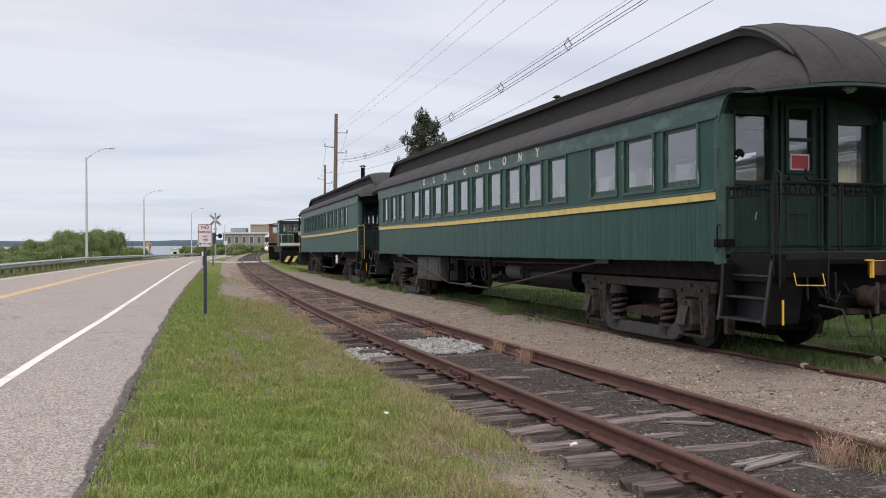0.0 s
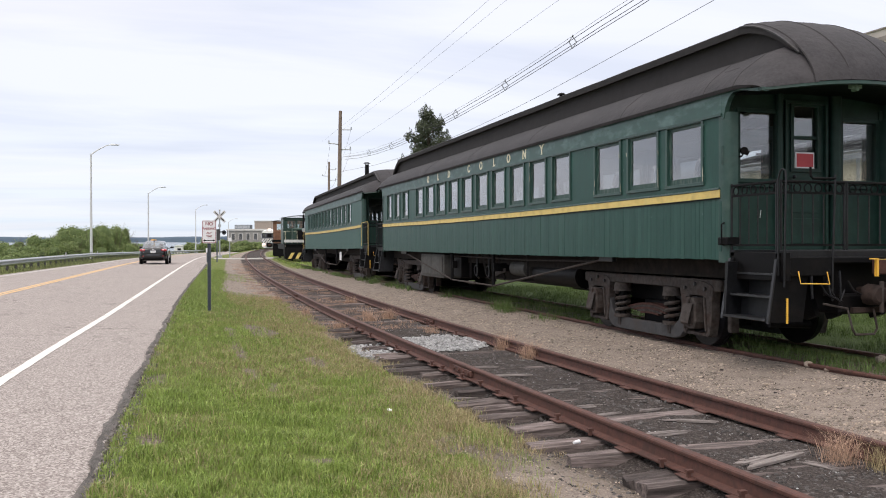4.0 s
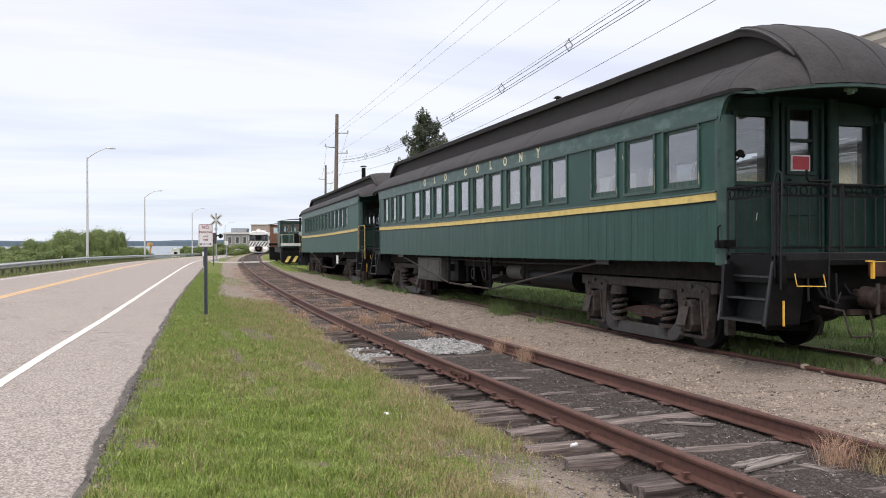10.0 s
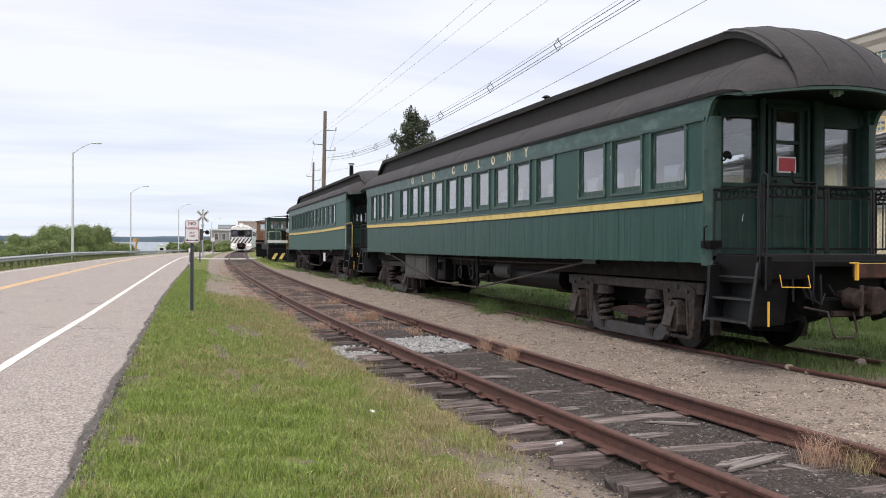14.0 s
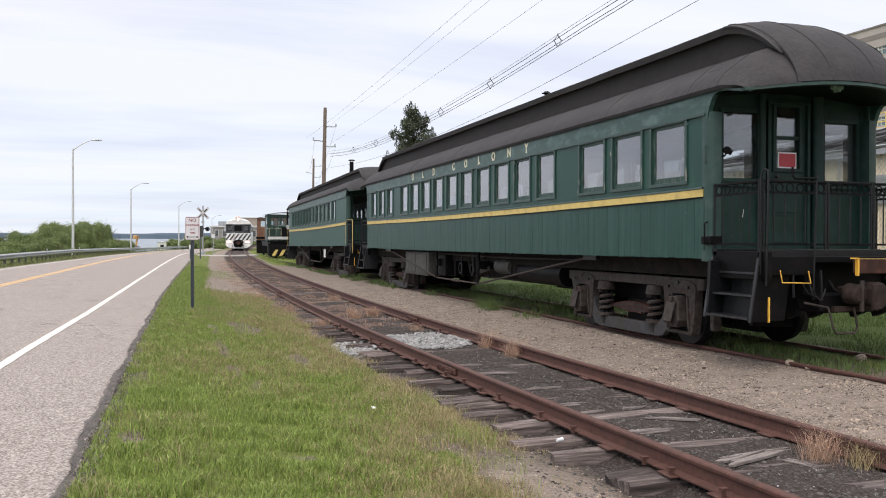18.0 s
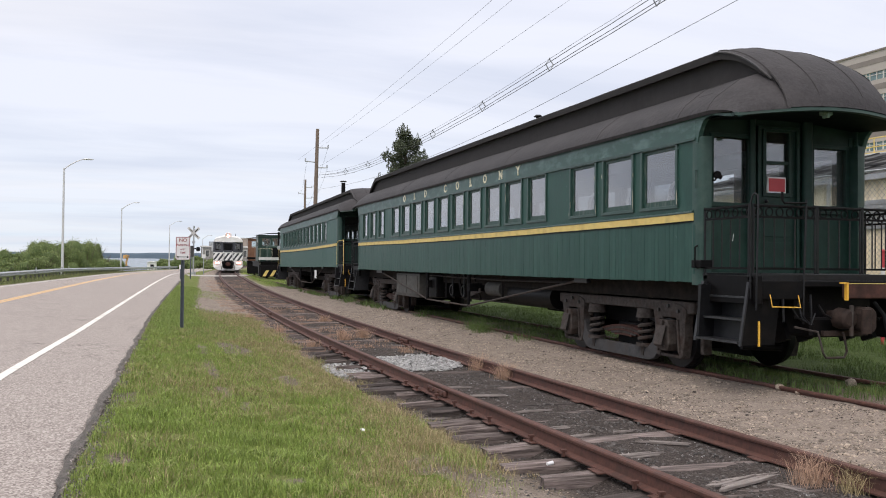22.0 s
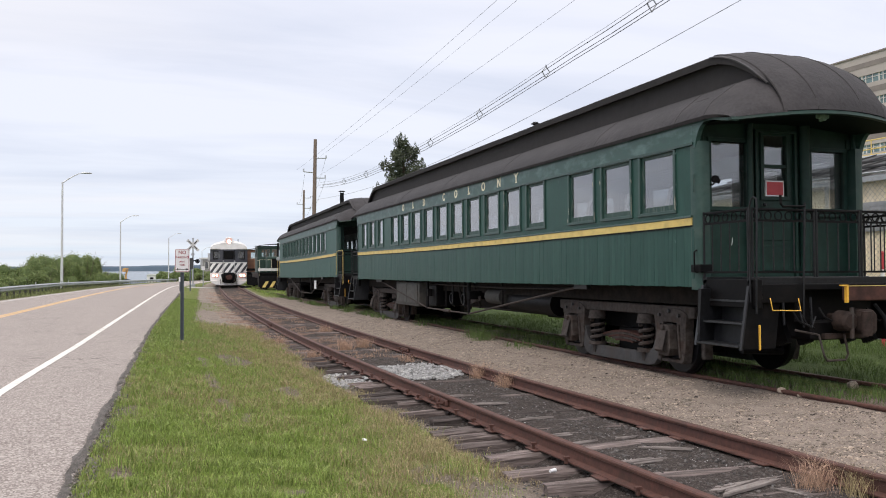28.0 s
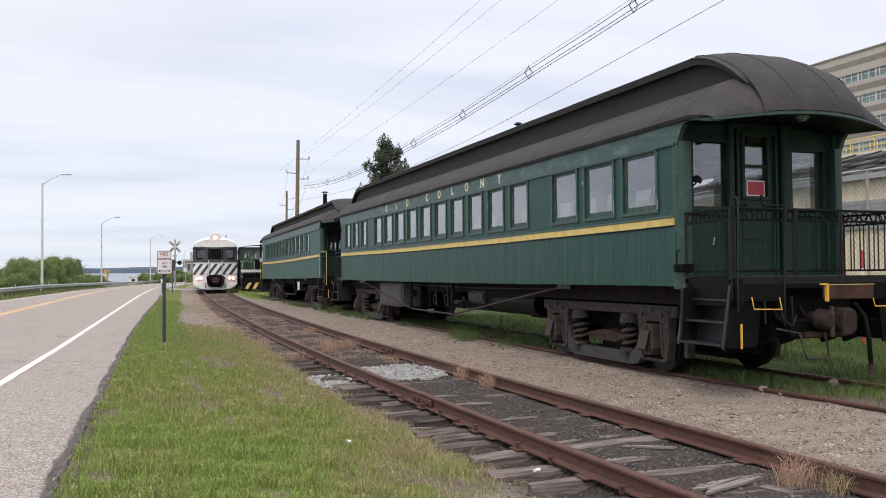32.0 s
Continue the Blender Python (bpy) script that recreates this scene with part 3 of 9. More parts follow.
    gras = mix(ragged_noise(n, l, geo, 1.3, 0.46, 0.72), ramp(noise_tex(26, 8.0, 0.75), [(0.28, (0.070, 0.092, 0.022)), (0.5, (0.125, 0.168, 0.034)), (0.72, (0.20, 0.235, 0.068))]), ramp(noise_tex(30, 8.0, 0.75), [(0.28, (0.10, 0.085, 0.045)), (0.72, (0.30, 0.25, 0.14))]))
    col = mix(ragged("sand"), dirt, sand)
    col = mix(ragged("cinder", 0.45, 0.75), col, cin)
    col = mix(ragged("dead", 0.74, 0.86, 1.5, 1.3), col, ramp(noise_tex(16), [(0.3, (0.115, 0.074, 0.057)), (0.7, (0.245, 0.160, 0.122))]))
    col = mix(ragged("green", 0.35, 0.6, 0.8, 2.2), col, gras)
    col = mix(ragged("lush", 0.4, 0.6, 0.5, 3.0), col, ramp(noise_tex(6), [(0.3, (0.032, 0.053, 0.013)), (0.7, (0.066, 0.098, 0.026))]))
    l.new(col, b.inputs["Base Color"])
    b.inputs["Roughness"].default_value = 0.95
    b.inputs["Specular IOR Level"].default_value = 0.2
    bp = n.new("ShaderNodeBump")
    bp.inputs["Strength"].default_value, bp.inputs["Distance"].default_value = 0.8, 0.02
    hm = n.new("ShaderNodeMath")
    hm.operation = "ADD"
    l.new(noise_tex(30, 4.0), hm.inputs[0])
    l.new(cin_stone.outputs["Distance"], hm.inputs[1])
    l.new(hm.outputs[0], bp.inputs["Height"])
    l.new(bp.outputs[0], b.inputs["Normal"])
    return m


def ragged_noise(n, l, geo, scale, lo, hi):
    t = n.new("ShaderNodeTexNoise")
    t.inputs["Scale"].default_value, t.inputs["Detail"].default_value, t.inputs["Roughness"].default_value = scale, 7.0, 0.7
    l.new(geo.outputs["Position"], t.inputs["Vector"])
    r = n.new("ShaderNodeMapRange")
    r.inputs["From Min"].default_value, r.inputs["From Max"].default_value = lo, hi
    l.new(t.outputs["Fac"], r.inputs["Value"])
    return r.outputs[0]


make_ground()


def asphalt_material():
    m = bpy.data.materials.new("old_asphalt")
    m.use_nodes = True
    n, l = m.node_tree.nodes, m.node_tree.links
    b = n["Principled BSDF"]
    geo = n.new("ShaderNodeNewGeometry")

    def noise_tex(s, d=6.0):
        t = n.new("ShaderNodeTexNoise")
        t.inputs["Scale"].default_value, t.inputs["Detail"].default_value, t.inputs["Roughness"].default_value = s, d, 0.65
        l.new(geo.outputs["Position"], t.inputs["Vector"])
        return t.outputs["Fac"]

    def ramp(fac, stops):
        t = n.new("ShaderNodeValToRGB")
        while len(t.color_ramp.elements) < len(stops):
            t.color_ramp.elements.new(0.5)
        for e, (p, c) in zip(t.color_ramp.elements, stops):
            e.position, e.color = p, (*c, 1)
        l.new(fac, t.inputs[0])
        return t.outputs[0]

    def mix(fac, a, c, blend="MIX"):
        t = n.new("ShaderNodeMix")
        t.data_type, t.blend_type = "RGBA", blend
        for i, v in ((0, fac), (6, a), (7, c)):
            if isinstance(v, (int, float)):
                t.inputs[i].default_value = v
            else:
                l.new(v, t.inputs[i])
        return t.outputs[2]
    stone = n.new("ShaderNodeTexVoronoi")
    stone.inputs["Scale"].default_value = 72.0
    l.new(geo.outputs["Position"], stone.inputs["Vector"])
    base = ramp(noise_tex(0.7), [(0.3, (0.274, 0.229, 0.207)), (0.7, (0.350, 0.300, 0.274))])
    agg = ramp(stone.outputs["Color"], [(0.12, (0.115, 0.097, 0.088)), (0.45, (0.25, 0.22, 0.205)), (0.9, (0.52, 0.475, 0.445))])
    col = mix(0.78, base, agg)
    # worn pits where the binder has gone
    pit_gate = ramp(noise_tex(0.45, 2.0), [(0.56, (0, 0, 0)), (0.66, (1, 1, 1))])
    pit = ramp(noise_tex(7.0, 3.0), [(0.57, (0, 0, 0)), (0.63, (1, 1, 1))])
    pk = n.new("ShaderNodeMath")
    pk.operation = "MULTIPLY"
    l.new(pit_gate, pk.inputs[0])
    l.new(pit, pk.inputs[1])
    pit_col = n.new("ShaderNodeRGB")
    pit_col.outputs[0].default_value = (0.085, 0.074, 0.068, 1)
    col = mix(pk.outputs[0], col, pit_col.outputs[0])
    crack = n.new("ShaderNodeTexVoronoi")
    crack.feature = "DISTANCE_TO_EDGE"
    crack.inputs["Scale"].default_value = 0.32
    warp = n.new("ShaderNodeVectorMath")
    warp.operation = "MULTIPLY_ADD"
    wz = n.new("ShaderNodeTexNoise")
    wz.inputs["Scale"].default_value, wz.inputs["Detail"].default_value = 1.6, 6.0
    l.new(geo.outputs["Position"], wz.inputs["Vector"])
    l.new(wz.outputs["Color"], warp.inputs[0])
    warp.inputs[1].default_value = (1.6, 1.6, 1.6)
    l.new(geo.outputs["Position"], warp.inputs[2])
    l.new(warp.outputs[0], crack.inputs["Vector"])
    line = ramp(crack.outputs["Distance"], [(0.0, (1, 1, 1)), (0.008, (0, 0, 0))])
    gate = ramp(noise_tex(0.35, 3.0), [(0.40, (0, 0, 0)), (0.52, (1, 1, 1))])
    k = n.new("ShaderNodeMath")
    k.operation = "MULTIPLY"
    l.new(line, k.inputs[0])
    l.new(gate, k.inputs[1])
    k2 = n.new("ShaderNodeMath")
    k2.operation = "MULTIPLY"
    l.new(k.outputs[0], k2.inputs[0])
    k2.inputs[1].default_value = 0.5
    dark = n.new("ShaderNodeRGB")
    dark.outputs[0].default_value = (0.06, 0.055, 0.05, 1)
    col = mix(k2.outputs[0], col, dark.outputs[0])
    l.new(col, b.inputs["Base Color"])
    b.inputs["Roughness"].default_value = 0.85
    b.inputs["Specular IOR Level"].default_value = 0.3
    bp = n.new("ShaderNodeBump")
    bp.inputs["Strength"].default_value, bp.inputs["Distance"].default_value = 0.45, 0.004
    l.new(stone.outputs["Distance"], bp.inputs["Height"])
    l.new(bp.outputs[0], b.inputs["Normal"])
    return m


def paint_material(name, c, wear):
    return surf(name, c, tuple(min(1.0, v * 1.12) for v in c), 12, 0.75, bump=0.3, bump_scale=80, stain=wear, stain_amount=0.55, stain_scale=2.5, dist=0.003)


ROAD_YS = grid_axis([(-40, 2, 3), (2, 40, 0.35), (40, 110, 1.5), (110, 250, 4)])
road_geo = Geo()
road_rings = []
for yy in ROAD_YS:
    wob = 0.04 * noise.noise((0.8 * yy, 7.3, 0.0)) + 0.025 * noise.noise((3.1 * yy, 2.1, 0.0))
    xr = white_x(yy) + edge_off(yy) + wob
    xl = road_left(yy)
    zc = road_z(yy)
    road_rings.append([(xl, yy, zc - 0.12), (xl, yy, zc - 0.02), ((xl + xr) / 2, yy, zc + 0.03), (xr - 0.05, yy, zc), (xr + 0.02, yy, zc - 0.03), (xr + 0.05, yy, zc - 0.14)])
road_geo.loft(road_rings)
ROAD = new("road", road_geo.mesh("road", recalc=True))
ROAD.data.materials.append(asphalt_material())
tagged(ROAD, "worn light grey two-lane asphalt road with fine cracks", "road", kind="structure")


def road_surface(x, y):
    xl, xr = road_left(y), white_x(y) + edge_off(y)
    zc, xm = road_z(y), (xl + xr) / 2
    return zc + 0.03 - (0.05 * (xm - x) / (xm - xl) if x < xm else 0.03 * (x - xm) / (xr - 0.05 - xm))


def line_strip(name, off, width, material, label, y0=-40, y1=250):
    g = Geo()
    rings = []
    for y in [q for q in ROAD_YS if y0 <= q <= y1]:
        o = off(y) if callable(off) else off
        a, b = white_x(y) + o - width / 2, white_x(y) + o + width / 2
        w = 0.012 * noise.noise((2.3 * y, width, 0.0))
        rings.append([(a + w, y, road_surface(a, y) + 0.005), (b + w, y, road_surface(b, y) + 0.005)])
    g.loft(rings)
    return part(name, g, material, ROAD, label)


# dark crumbled rim of the asphalt
rim_rings = []
for yy in [4.0 + 0.12 * i for i in range(420)]:
    xr = white_x(yy) + edge_off(yy) + 0.04 * noise.noise((0.8 * yy, 7.3, 0.0)) + 0.025 * noise.noise((3.1 * yy, 2.1, 0.0))
    w0 = 0.03 + 0.03 * noise.noise((2.6 * yy, 4.4, 0.0)) + 0.015 * noise.noise((9.0 * yy, 1.4, 0.0))
    w1 = 0.02 + 0.03 * noise.noise((3.3 * yy, 9.4, 0.0)) + 0.018 * noise.noise((11.0 * yy, 6.4, 0.0))
    rim_rings.append([(xr - w0, yy, road_z(yy) + 0.007), (xr - 0.02, yy, road_z(yy) + 0.004), (xr + w1, yy, road_z(yy) - 0.028), (xr + w1 + 0.02, yy, road_z(yy) - 0.09)])
part("crumbled_rim", Geo().loft(rim_rings), surf("dark_crumbled_asphalt", (0.035, 0.031, 0.029), (0.22, 0.20, 0.188), 75, 0.95, bump=1.0, bump_scale=60, stain=(0.20, 0.18, 0.165), stain_amount=0.6, stain_scale=5, dist=0.015), ROAD, "dark crumbled asphalt edge")

WHITE_LINE = paint_material("white_road_paint", (0.66, 0.64, 0.60), (0.30, 0.28, 0.26))
YELLOW_LINE = paint_material("yellow_road_paint", (0.62, 0.40, 0.19), (0.40, 0.32, 0.23))
line_strip("edge_line", 0.0, 0.12, WHITE_LINE, "solid white painted edge line")
line_strip("edge_line", far_off, 0.10, WHITE_LINE, "solid white painted edge line")
line_strip("centre_line", -3.39, 0.13, YELLOW_LINE, "faded yellow double centre line")
line_strip("centre_line", -3.57, 0.13, YELLOW_LINE, "faded yellow double centre line")

# paved crossing over the tracks
cross_geo = Geo()
cr = []
for i in range(30):
    x = 2.9 + i * 0.5
    yc = 77.5 + 0.02 * x
    zz = max(ground_height(x, yc - 2.4), ground_height(x, yc + 2.4)) + 0.03
    cr.append([(x, yc - 2.45, zz - 0.3), (x, yc - 2.4, zz), (x, yc, zz + 0.02), (x, yc + 2.4, zz), (x, yc + 2.45, zz - 0.3)])
cross_geo.loft(cr)
part("crossing_deck", cross_geo, surf("pale_concrete_crossing", (0.32, 0.30, 0.28), (0.42, 0.40, 0.37), 6, 0.85, bump=0.2, stain=(0.2, 0.19, 0.17), stain_amount=0.5), ROAD, "pale paved level crossing over the tracks")

WATER = bpy.data.materials.new("bay_water")
WATER.use_nodes = True
_b = WATER.node_tree.nodes["Principled BSDF"]
_b.inputs["Base Color"].default_value = (0.10, 0.14, 0.17, 1)
_b.inputs["Roughness"].default_value = 0.25
_nz, _bp, _ge = WATER.node_tree.nodes.new("ShaderNodeTexNoise"), WATER.node_tree.nodes.new("ShaderNodeBump"), WATER.node_tree.nodes.new("ShaderNodeNewGeometry")
_nz.inputs["Scale"].default_value = 0.35
WATER.node_tree.links.new(_ge.outputs["Position"], _nz.inputs["Vector"])
WATER.node_tree.links.new(_nz.outputs["Fac"], _bp.inputs["Height"])
_bp.inputs["Strength"].default_value, _bp.inputs["Distance"].default_value = 0.6, 0.5
WATER.node_tree.links.new(_bp.outputs[0], _b.inputs["Normal"])
wg = Geo()
wg.add([(-3400, 90, -5.0), (3400, 90, -5.0), (3400, 4400, -5.0), (-3400, 4400, -5.0)], [(0, 1, 2, 3)])
water = new("water", wg.mesh("water"))
water.data.materials.append(WATER)
tagged(water, "calm grey-blue bay water behind the road", "water", kind="structure")

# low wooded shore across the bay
# Blue-grey woods: the haze of distance is put into their colour.
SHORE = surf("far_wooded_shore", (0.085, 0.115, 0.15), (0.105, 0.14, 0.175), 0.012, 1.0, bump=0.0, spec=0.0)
hg = Geo()
hr = []
for i in range(221):
    x = -3000 + 25 * i
    top = 12 + 7 * noise.noise((x * 0.0016, 0.3, 0)) + 2.5 * noise.noise((x * 0.011, 5.3, 0)) + 0.8 * noise.noise((x * 0.06, 1.3, 0))
    top *= smooth(-900, -520, x) * 0.55 + 0.45
    hr.append([(x, 2850, -6), (x, 2860, top * 0.6), (x, 2900, top), (x, 3200, -6)])
hg.loft(hr)
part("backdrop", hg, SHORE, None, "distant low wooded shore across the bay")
tagged(bpy.data.objects["backdrop"], "distant low wooded shore across the bay", "shore", kind="structure")

# ---- tracks ----
RAIL_SECTION = [(-0.068, 0.0), (-0.068, 0.012), (-0.012, 0.028), (-0.009, 0.105), (-0.034, 0.118), (-0.036, 0.138), (-0.028, 0.148), (0.028, 0.148), (0.036, 0.138), (0.034, 0.118), (0.009, 0.105), (0.012, 0.028), (0.068, 0.012), (0.068, 0.0)]


def rail(name, f, off, ys, parent):
    rings = []
    for y in ys:
        h = radians(heading(f, y))
        c, s = math.cos(h), math.sin(h)
        zb = rail_z(y) - 0.148
        rings.append([(f(y) + (off + p) * c, y + (off + p) * s, zb + q) for p, q in RAIL_SECTION])
    return part(name, Geo().loft(rings, closed=True, caps=True), RUST, parent, "rusted steel rail")


TRACK_YS = grid_axis([(-28, 0, 2), (0, 40, 0.6), (40, 240, 2.5)])
near_track = thing("railway_track", pose(0, 0, 0), "rusty single railway track with weathered wooden ties", "railway track", kind="structure")
for off in (-0.752, 0.752):
    rail("rail", main_x, off, TRACK_YS, near_track)
side_track = thing("railway_track", pose(0, 0, 0), "overgrown rusty siding track under the parked coaches", "railway track", kind="structure")
SIDE_YS = grid_axis([(-28, 0, 2), (0, 60, 1.0), (60, 140, 3)])
for off in (-0.752, 0.752):
    rail("rail", side_x, off, SIDE_YS, side_track)


# ---- passenger coaches ----
W = 2.66                       # coach width over the sheathing
Z_SILL, Z_BELT, Z_WIN0, Z_WIN1, Z_EAVE = 1.42, 2.30, 2.40, 3.24, 3.56
HALF_ROOF = [(-0.05, 3.50), (-0.07, 3.545), (-0.03, 3.62), (0.05, 3.72), (0.18, 3.82), (0.36, 3.955), (0.60, 4.045), (0.60, 4.375), (0.50, 4.36), (0.49, 4.455), (0.56, 4.49), (0.75, 4.53), (1.0, 4.555), (W / 2, 4.565)]


ROOF_DROP = 0.0


def roof_ring(y, s):
    """The roof's section; s goes from 0 on the car to 1 at the hood's front edge."""
    g = 1 - max(0.0, 1 - s ** 1.55) ** (1 / 1.55)
    half = []
    for d, z in HALF_ROOF:
        arc = roof_edge_z(min(max(d, 0.0), W / 2))
        low = z < 4.2
        z -= ROOF_DROP * smooth(3.7, 4.3, z)
        edge = arc - 0.035
        if low:
            # the lower deck holds its height until the falling fascia meets it
            fall = (4.36 - 3.47) * (1 - g) * max(0.0, z - 3.45) / 0.64
            zz = min(z, edge + fall + 0.03 * (1 - s)) if s > 0.02 else z
        else:
            zz = z + (edge + 0.015 - z) * g
        dd = d
        if 0.45 < d < 0.52 and not low:
            dd = d + 0.10 * smooth(0.70, 0.86, s)
            if z > 4.4:
                zz -= 0.09 * (1 - g) * smooth(0.70, 0.86, s)
        half.append((dd, y + s * hood_set(d), zz))
    return half


def hood_set(d):
    """How far the bowed front of the hood stands back from its middle."""
    return 0.28 * (2 * min(max(d, 0.0), W) / W - 1) ** 2


def window_unit(w, name="window"):
    """Meshes of one window: casing, sash and pane, in the plane x = 0 looking to -x."""
    h0, h1 = Z_WIN0, Z_WIN1
    a = w / 2 + 0.10
    casing = Geo()
    for y0, y1, z0, z1 in ((-a, -a + 0.05, h0, h1), (a - 0.05, a, h0, h1), (-a, a, h1 - 0.03, h1), (-a - 0.01, a + 0.01, h0 - 0.02, h0 + 0.025)):
        casing.box(-0.022, 0.05, y0, y1, z0, z1)
    sash = Geo()
    b = w / 2 + 0.05
    for y0, y1, z0, z1 in ((-b, -w / 2, h0 + 0.02, h1 - 0.025), (w / 2, b, h0 + 0.02, h1 - 0.025), (-w / 2, w / 2, h1 - 0.075, h1 - 0.025), (-w / 2, w / 2, h0 + 0.02, h0 + 0.10)):
        sash.box(0.015, 0.045, y0, y1, z0, z1)
    pane = Geo().box(0.026, 0.032, -w / 2 - 0.01, w / 2 + 0.01, h0 + 0.09, h1 - 0.07)
    return casing.mesh(name, 0.004), sash.mesh("sash", 0.003), pane.mesh("pane")


def put_window(coach, unit, m, pane_glass):
    frame_ob = part("window", unit[0], GREEN_TRIM, coach, at=m)
    part("sash", unit[1], SASH, frame_ob)
    pane = part("pane", unit[2], pane_glass, frame_ob, "dusty pane that mirrors the cloudy sky")
    pane.visible_shadow = False
    return frame_ob


def side_wall(coach, L, wins, side, single=False):
    """One side: boarded lower panel, belt rail, piers between the windows, letterboard."""
    x0, sg = (0.0, 1) if side == 0 else (W, -1)

    def bx(g, a, b, y0, y1, z0, z1):
        g.box(min(x0 + sg * a, x0 + sg * b), max(x0 + sg * a, x0 + sg * b), y0, y1, z0, z1)
    rnd = random.Random(4 + side)
    boards = Geo()
    y = 0.16
    while y < L - 0.16:
        bw = min(0.088, L - 0.16 - y)
        o = rnd.uniform(-0.0014, 0.0014)
        sag = -0.02 * math.sin(math.pi * y / L)
        one = Geo() if single else boards
        bx(one, o, 0.05, y + 0.0018, y + bw - 0.0014, Z_SILL + sag + rnd.uniform(-0.006, 0.004), Z_BELT - 0.09)
        if single:
            part("board", one, GREEN, coach)
        y += bw
    if not single:
        tagged(part("sheathing", boards, GREEN, coach, "dark green vertical matchboards with worn paint"), kind="stuff")
    backing = Geo()
    bx(backing, 0.02, 0.09, 0.1, L - 0.1, Z_SILL + 0.02, Z_WIN0)
    part("wall_panel", backing, GREEN, coach)
    for y0, y1 in ((0.0, 0.17), (L - 0.17, L)):
        yo, yi = (y0, y1) if y0 < L / 2 else (y1, y0)
        e = 1 if yi > yo else -1
        plan_pts = [(-0.008, yi), (-0.008, yo + e * 0.09), (0.004, yo + e * 0.045), (0.03, yo + e * 0.015), (0.065, yo), (0.16, yo), (0.16, yi)]
        post = Geo().prism([(x0 + sg * a, b) for a, b in plan_pts], "z", Z_SILL - 0.04, Z_EAVE - 0.29)
        part("corner_post", post, GREEN_TRIM, coach, smooth=True)
        inset = Geo()
        bx(inset, -0.0115, -0.006, min(yo + e * 0.105, yi - e * 0.02), max(yo + e * 0.105, yi - e * 0.02), Z_SILL + 0.1, Z_BELT - 0.15)
        part("post_panel", inset, GREEN, coach)
    belt = Geo()
    n = 24
    rings = []
    for i in range(n + 1):
        yy = 0.14 + (L - 0.28) * i / n
        sag = -0.035 * math.sin(math.pi * i / n) + 0.006 * noise.noise((yy, 1.5, side))
        rings.append([(x0 + sg * a, yy, Z_BELT + sag + b) for a, b in ((0.01, -0.10), (-0.022, -0.10), (-0.026, -0.005), (0.01, 0.0))])
    belt.loft(rings, closed=True, caps=True)
    part("belt_rail", belt, YELLOW, coach, "faded yellow painted belt rail")
    cap = Geo()
    rings = [[(a[0], a[1], a[2]) for a in r] for r in rings]
    cap.loft([[(x0 + sg * a, r[0][1], r[3][2] + b) for a, b in ((0.01, 0.002), (-0.035, 0.002), (-0.03, 0.022), (0.01, 0.03))] for r in rings], closed=True, caps=True)
    part("belt_cap", cap, GREEN_TRIM, coach)
    # Black strip that stands for the belt rail's shadow on the boards.
    under = Geo()
    under.loft([[(x0 + sg * a, r[0][1], r[0][2] + b) for a, b in ((0.01, -0.018), (-0.016, -0.018), (-0.016, -0.002), (0.01, -0.002))] for r in rings], closed=True, caps=True)
    part("belt_shadow_strip", under, BLACK, coach, "thin black strip painted in for the shadow under the belt rail")
    edges = [0.17]
    for c, w in sorted(wins):
        edges += [c - w / 2 - 0.10, c + w / 2 + 0.10]
    edges.append(L - 0.17)
    for i in range(0, len(edges), 2):
        if edges[i + 1] - edges[i] > 0.01:
            pier = Geo()
            y0, y1 = edges[i], edges[i + 1]
            bx(pier, 0.0, 0.08, y0, y1, Z_WIN0, Z_WIN1)
            part("pier", pier, GREEN, coach)
    sill = Geo()
    bx(sill, 0.0, 0.08, 0.17, L - 0.17, Z_BELT - 0.02, Z_WIN0)
    part("window_apron", sill, GREEN, coach)
    lb = Geo()
    bx(lb, -0.014, 0.08, 0.10, L - 0.10, Z_WIN1, Z_EAVE - 0.01)
    part("letterboard", lb, GREEN_FADED, coach, "green letterboard with chalky faded patches", bevel=0.004)
    dr = Geo()
    bx(dr, -0.03, 0.0, 0.1, L - 0.1, Z_WIN1 - 0.012, Z_WIN1 + 0.02)
    part("drip_moulding", dr, GREEN_TRIM, coach)
    units = {}
    for c, w in wins:
        if w not in units:
            units[w] = window_unit(w)
        m = Matrix.Translation((x0, c, 0)) @ (Matrix.Identity(4) if side == 0 else Matrix.Rotation(math.pi, 4, "Z"))
        put_window(coach, units[w], m, PANE if side == 0 else PANE_CLEAR)


